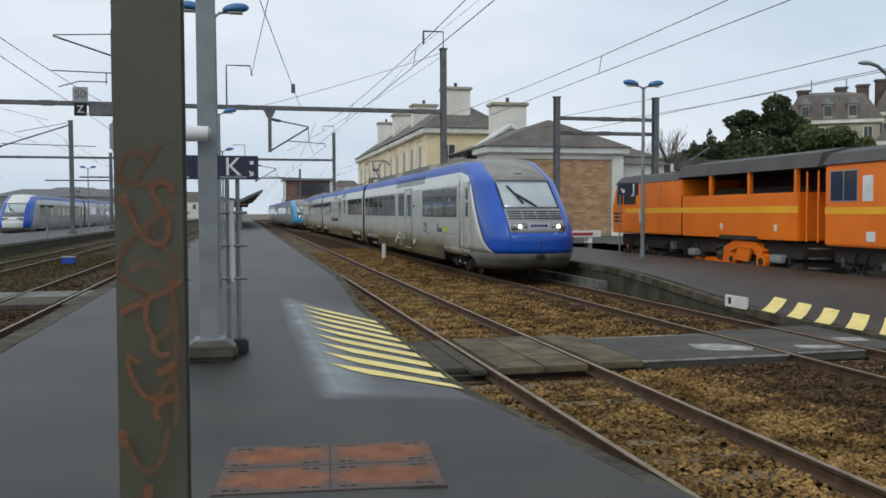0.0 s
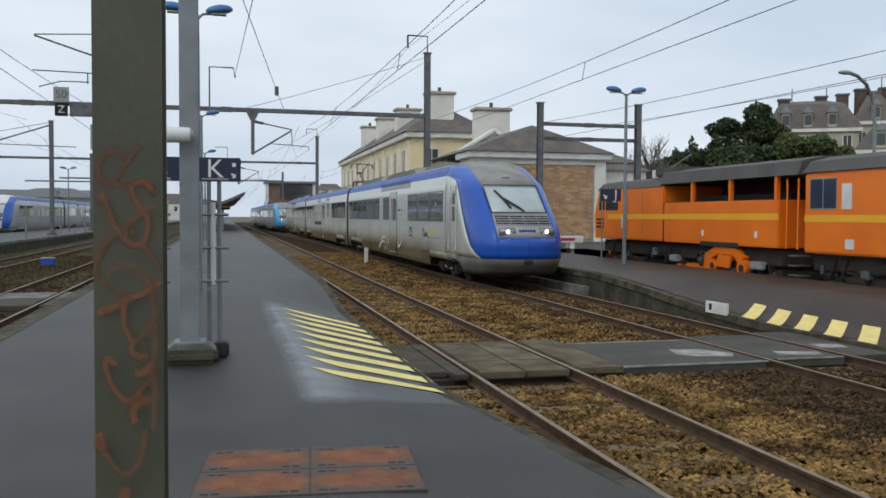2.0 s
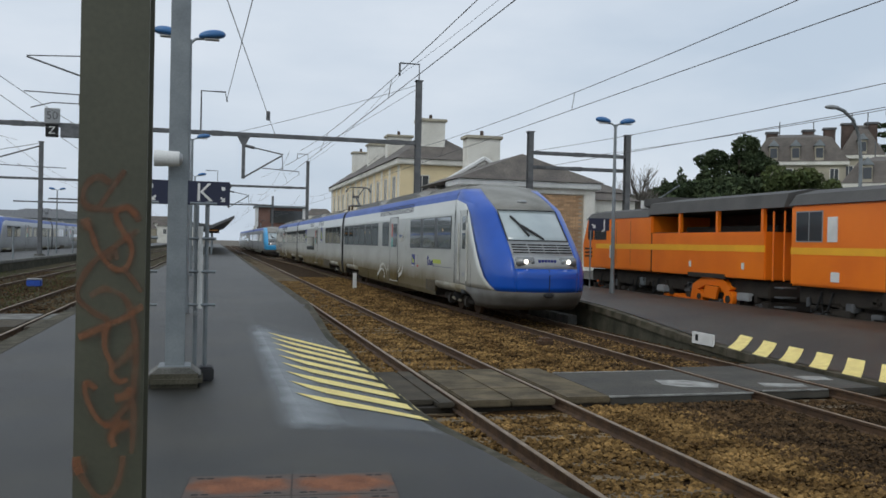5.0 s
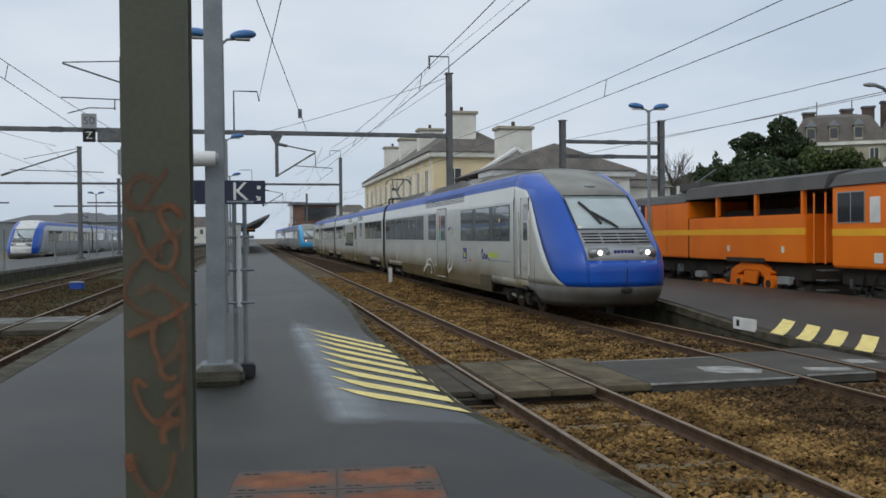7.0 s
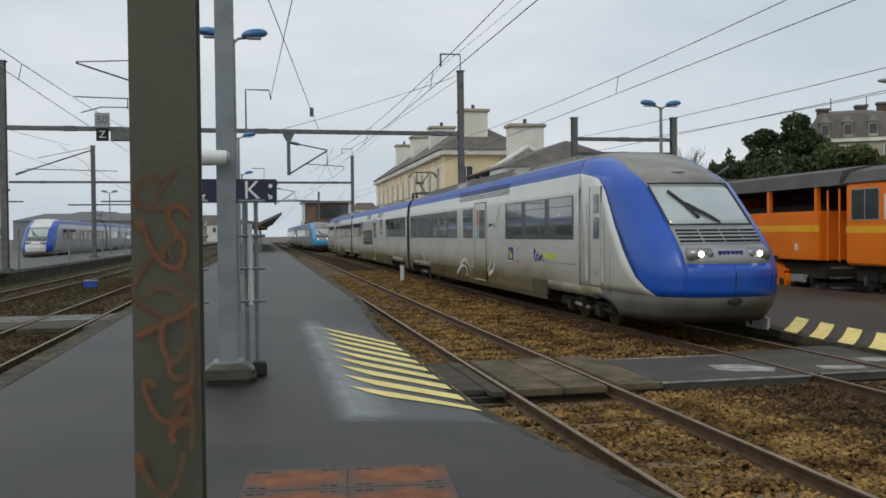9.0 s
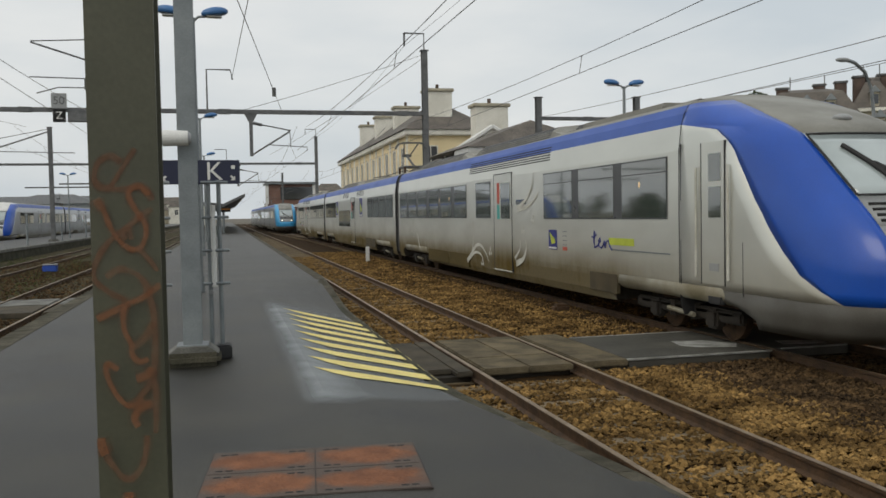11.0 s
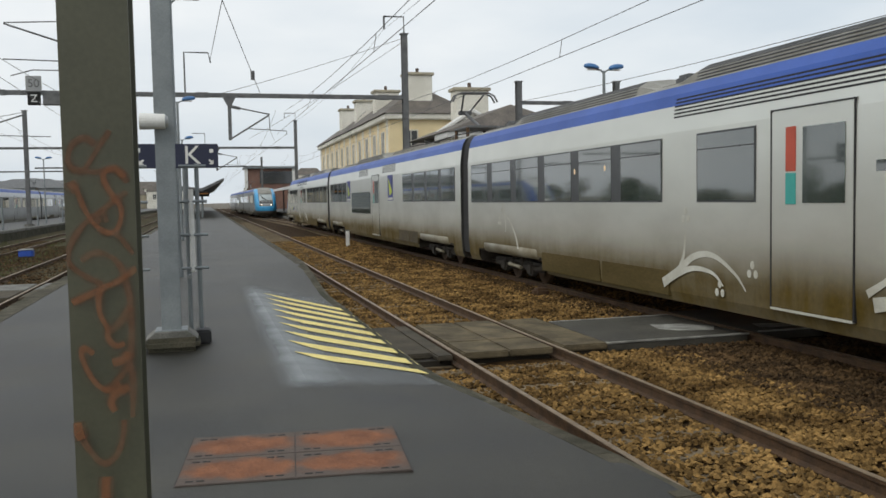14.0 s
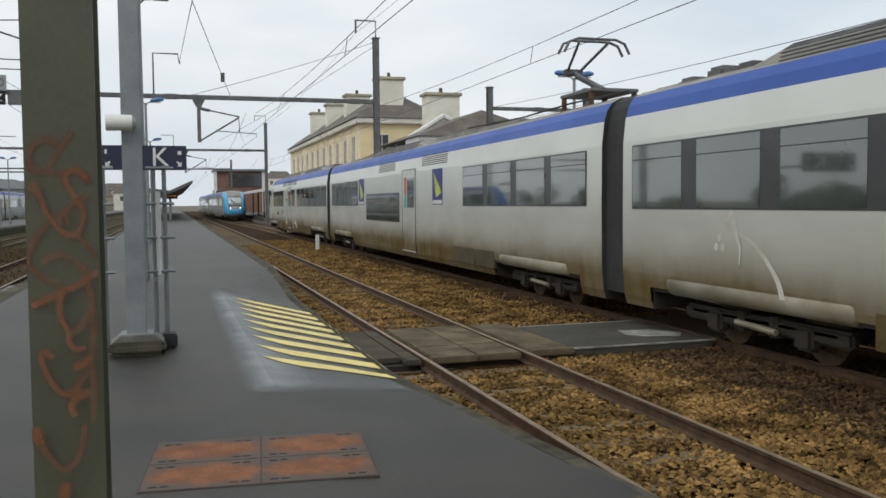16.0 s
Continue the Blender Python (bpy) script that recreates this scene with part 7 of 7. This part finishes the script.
def leaf_cloud(name, blobs, n, size, material, parent, seed, flat=0.5):
    """Many small tilted leaf clumps spread over overlapping uneven masses."""
    rng_ = np.random.default_rng(seed)
    V, F = [], []
    vol = np.array([b[3] * b[4] * b[5] for b in blobs]) ** 0.7
    counts = np.maximum(1, (n * vol / vol.sum()).astype(int))
    for (cx, cy, cz, rx, ry, rz), k in zip(blobs, counts):
        u = rng_.normal(size=(k, 3))
        u /= np.linalg.norm(u, axis=1)[:, None]
        rad = rng_.uniform(0.55, 1.08, k) ** 0.6
        c = u * rad[:, None] * (rx, ry, rz) + (cx, cy, cz)
        for p in c:
            s = size * rng_.uniform(0.5, 1.4)
            a, b_ = rng_.normal(size=3), rng_.normal(size=3)
            a /= np.linalg.norm(a)
            b_ -= a * a.dot(b_)
            b_ /= np.linalg.norm(b_)
            k0 = len(V)
            V += [tuple(p + a * s), tuple(p + b_ * s * flat), tuple(p - a * s), tuple(p - b_ * s * flat)]
            F.append((k0, k0 + 1, k0 + 2, k0 + 3))
    return arrays(name, V, F, material, parent)


def tree(x, y, z, h, r, material, label, seed, trunk=0.3, lumps=9, n=2600, low=0.25):
    rng_ = random.Random(seed)
    t = thing("tree", (x, y, z), label, "tree", "hill trees")
    bm = B()
    rod(bm, (0, 0, -1), (0, 0, h * 0.75), trunk, trunk * 0.35, 8)
    blobs = []
    for k in range(lumps):
        a = rng_.uniform(0, math.tau)
        q = rng_.uniform(0.2, 0.75) * r
        zz = h * rng_.uniform(low + 0.1, 0.92)
        c = (q * math.cos(a), q * math.sin(a), zz)
        s = r * rng_.uniform(0.3, 0.55)
        blobs.append((*c, s, s, s * rng_.uniform(0.55, 0.9)))
        rod(bm, (0, 0, zz * 0.6), c, trunk * 0.3, trunk * 0.1, 5)
    part("trunk", bm, BARK, t)
    leaf_cloud("crown", blobs, n * 2 if n > 2000 else n, r * (0.058 if n > 2000 else 0.085) + 0.04, material, t, seed)["label"] = "dense evergreen crown" if material is LEAF_DARK else "crown of small leaves"
    return t


def conifer(x, y, z, h, r, seed):
    t = thing("conifer", (x, y, z), "dark pointed conifer on the hillside", "tree", "hill trees")
    part("trunk", rod(B(), (0, 0, -1), (0, 0, h), 0.25, 0.05, 8), BARK, t)
    blobs = [(0.15 * math.sin(k * 2.1), 0.15 * math.cos(k * 2.1), h * (0.12 + 0.86 * k / 9), r * (1.02 - k / 9.5), r * (1.02 - k / 9.5), h * 0.08) for k in range(10)]
    leaf_cloud("crown", blobs, 1800, 0.28, LEAF_DARK, t, seed)


def cedar(x, y, z, h, seed):
    t = thing("cedar", (x, y, z), "tall dark cedar with flat layered boughs", "tree", "hill trees")
    bm = B()
    rod(bm, (0, 0, -1), (0.4, 0, h), 0.45, 0.1, 8)
    rng_ = random.Random(seed)
    blobs = []
    for k in range(26):
        zz = h * (0.28 + 0.72 * k / 26)
        a = rng_.uniform(0, math.tau)
        ln = (1.0 - 0.75 * (k / 26)) * h * rng_.uniform(0.2, 0.42)
        e = (ln * math.cos(a), ln * math.sin(a), zz + 0.06 * ln)
        rod(bm, (0.4 * zz / h, 0, zz - 0.2), e, 0.10, 0.03, 5)
        for q in (0.55, 0.95):
            blobs.append((e[0] * q, e[1] * q, e[2] + 0.1, ln * 0.32, ln * 0.32, 0.28))
    part("trunk", bm, BARK, t)
    leaf_cloud("crown", blobs, 3600, 0.26, LEAF_DARK, t, seed)


def bare_tree(x, y, z, h, seed):
    t = thing("bare_tree", (x, y, z), "leafless winter tree with fine grey twigs", "tree", "bare trees")
    bm = B()
    rng_ = random.Random(seed)

    def grow(p, d, ln, r, lv):
        q = p + d * ln
        rod(bm, p, q, r, r * 0.6, 5 if lv < 2 else 3)
        if lv < 5:
            for k in range(3 if lv else 5):
                e = (d + Vector((rng_.uniform(-1, 1), rng_.uniform(-1, 1), rng_.uniform(-0.1, 0.8))) * 0.62).normalized()
                grow(p + d * ln * rng_.uniform(0.55, 1.0), e, ln * rng_.uniform(0.6, 0.8), r * 0.6, lv + 1)
    grow(Vector((0, 0, -0.5)), Vector((0, 0, 1)), h * 0.3, h * 0.016, 0)
    part("crown", bm, TWIG, t)


def on_line(px_angle, dist):
    """A place on the ground at a bearing (degrees east of the tracks) and distance."""
    return dist * math.sin(radians(px_angle)), dist * math.cos(radians(px_angle))


def top_height(x, y, rise):
    """Height of a tree on the hill whose top stands at the given rise over the eye, per metre of distance ahead."""
    return max(2.5, 1.61 + rise * (y * 0.974 + x * 0.226) - hill_z(x, y))


# bearing, distance, rise of the top, crown radius, leaf
HILL_TREES = ((32.4, 124, 0.120, 3.3, LEAF_DARK), (33.7, 122, 0.131, 3.4, LEAF_DARK), (34.7, 124, 0.124, 2.8, LEAF_DARK), (31.3, 112, 0.088, 4.0, LEAF_DARK), (33.0, 108, 0.086, 4.6, LEAF_DARK), (34.6, 104, 0.085, 4.6, LEAF_DARK),
              (36.0, 100, 0.098, 3.6, LEAF_MID), (37.2, 100, 0.100, 3.8, LEAF_MID), (38.4, 104, 0.085, 3.4, LEAF_MID), (29.6, 116, 0.072, 3.6, LEAF_DARK), (28.4, 112, 0.058, 3.4, LEAF_DARK), (40.5, 102, 0.075, 3.0, LEAF_DUN), (42.0, 102, 0.07, 3.2, LEAF_MID), (34.0, 94, 0.068, 4.2, LEAF_DARK), (30.6, 98, 0.062, 4.0, LEAF_DARK), (37.4, 92, 0.066, 4.2, LEAF_DARK), (39.8, 93, 0.06, 4.0, LEAF_DARK), (43.5, 97, 0.06, 4.0, LEAF_DARK), (45.5, 97, 0.06, 4.0, LEAF_DARK))
for k, (ang, dist, rise, r, m_) in enumerate(HILL_TREES):
    x, y = on_line(ang, dist)
    tree(x, y, hill_z(x, y) - 0.3, top_height(x, y, rise), r, m_, "round evergreen tree on the hillside" if m_ is LEAF_DARK else "yellow-green shrubby tree on the hillside", 20 + k, lumps=12, n=3200, low=0.1)
for k, (ang, dist, rise, r) in enumerate(((30.2, 118, 0.094, 2.3), (31.6, 120, 0.098, 2.8), (29.2, 122, 0.082, 2.0))):
    x, y = on_line(ang, dist)
    conifer(x, y, hill_z(x, y), top_height(x, y, rise), r, 60 + k)
x, y = on_line(42.6, 140)
cedar(x, y, hill_z(x, y), 25.5 - hill_z(x, y), 4)
for ang, dist, h, s_ in ((27.6, 95, 15.5, 1), (26.9, 100, 14.0, 2), (41.4, 90, 11.0, 3)):
    x, y = on_line(ang, dist)
    bare_tree(x, y, hill_z(x, y), h, s_)
sl = thing("street_lamp", (*on_line(40.6, 62), -0.5), "tall pale street lamp with a curved arm", "street lamp")
part("pole", tube(B(), [(0, 0, 0), (0, 0, 8.2), (-0.25, -0.1, 9.6), (-0.9, -0.3, 10.6), (-1.9, -0.6, 11.1), (-2.6, -0.8, 11.2)], 0.11, 10), GALV, sl)
part("lantern", ball(B(), (-3.0, -0.9, 11.2), 0.55, 0.2, 0.14), LIGHTGREY, sl)

# scrub that closes the view beyond the yard
for k in range(20):
    x = 30 + k * 4.4
    y = 66 + 10 * math.sin(k * 1.7)
    tree(x, y, gz, 4.0 + 1.2 * math.sin(k * 2.3), 3.4, LEAF_DARK if k % 3 else LEAF_DUN, "dark hedge shrub behind the siding", 200 + k, 0.15, 6, 1000, 0.05)
for k in range(14):
    tree(-150 + k * 9.5, 330 + 14 * math.sin(k), gz, 8 + 2 * math.sin(k * 1.9), 6, LEAF_DUN, "brown distant winter tree by the tracks", 300 + k, 0.3, 7, 700)

# trees and roofs west of the station, beyond the standing train
for k in range(22):
    tree(-62 - 7 * math.sin(k * 1.3), -70 + k * 11.0, gz, 4.4 + 1.2 * math.sin(k * 2.1), 4.2, LEAF_DUN if k % 2 else LEAF_DARK, "dull winter tree beyond the western tracks", 400 + k, 0.3, 7, 900, 0.05)

# ---- brick faces of the annex ----
bl, bh = 0.44, 0.145
brick_me = mesh_of(box(B(), 0.0, bl - 0.03, -0.03, 0.10, 0.0, bh - 0.02), "brick", BRICK)
rest = B()
cnt = 0
rowz = 0
z = 0.2
while z < 5.1:
    x = AX0 + (0.22 if rowz % 2 else 0.0)
    while x < 24.55 - bl:
        if z > 3.0 and x > 19.5 and cnt < 300:
            o = new("brick", brick_me)
            o.parent = annex
            o.location = (x, AY0 + 0.05 + random.uniform(-0.008, 0.008), z)
            cnt += 1
        else:
            box(rest, x, x + bl - 0.03, AY0 + 0.02, AY0 + 0.15, z, z + bh - 0.02)
        x += bl
    z += bh
    rowz += 1
part("brickwork", rest, BRICK, annex, "tan brick courses")["kind"] = "stuff"
part("side_brickwork", box(B(), AX0 + 0.02, AX0 + 0.14, AY0 + 0.15, 57.9, -0.3, 5.2), BRICK, annex)


# ---- what moves ----
def motions():
    walk(train, [(t, pose(T2, y, RAIL)) for t, y in TRAIN_ROWS])
    dense = [(0.0, TRAIN_ROWS[0][1])]
    for (t0, y0), (t1, y1) in zip(TRAIN_ROWS, TRAIN_ROWS[1:]):
        n = max(1, math.ceil(abs(y1 - y0) / 0.42 / radians(80)))
        dense += [(t0 + (t1 - t0) * k / n, y0 + (y1 - y0) * k / n) for k in range(1, n + 1)]
    for w in train_wheels:
        x, y, z = w.location
        walk(w, [(t, pose(x, y, z, math.degrees((TRAIN_ROWS[0][1] - q) / 0.42))) for t, q in dense])


motions()
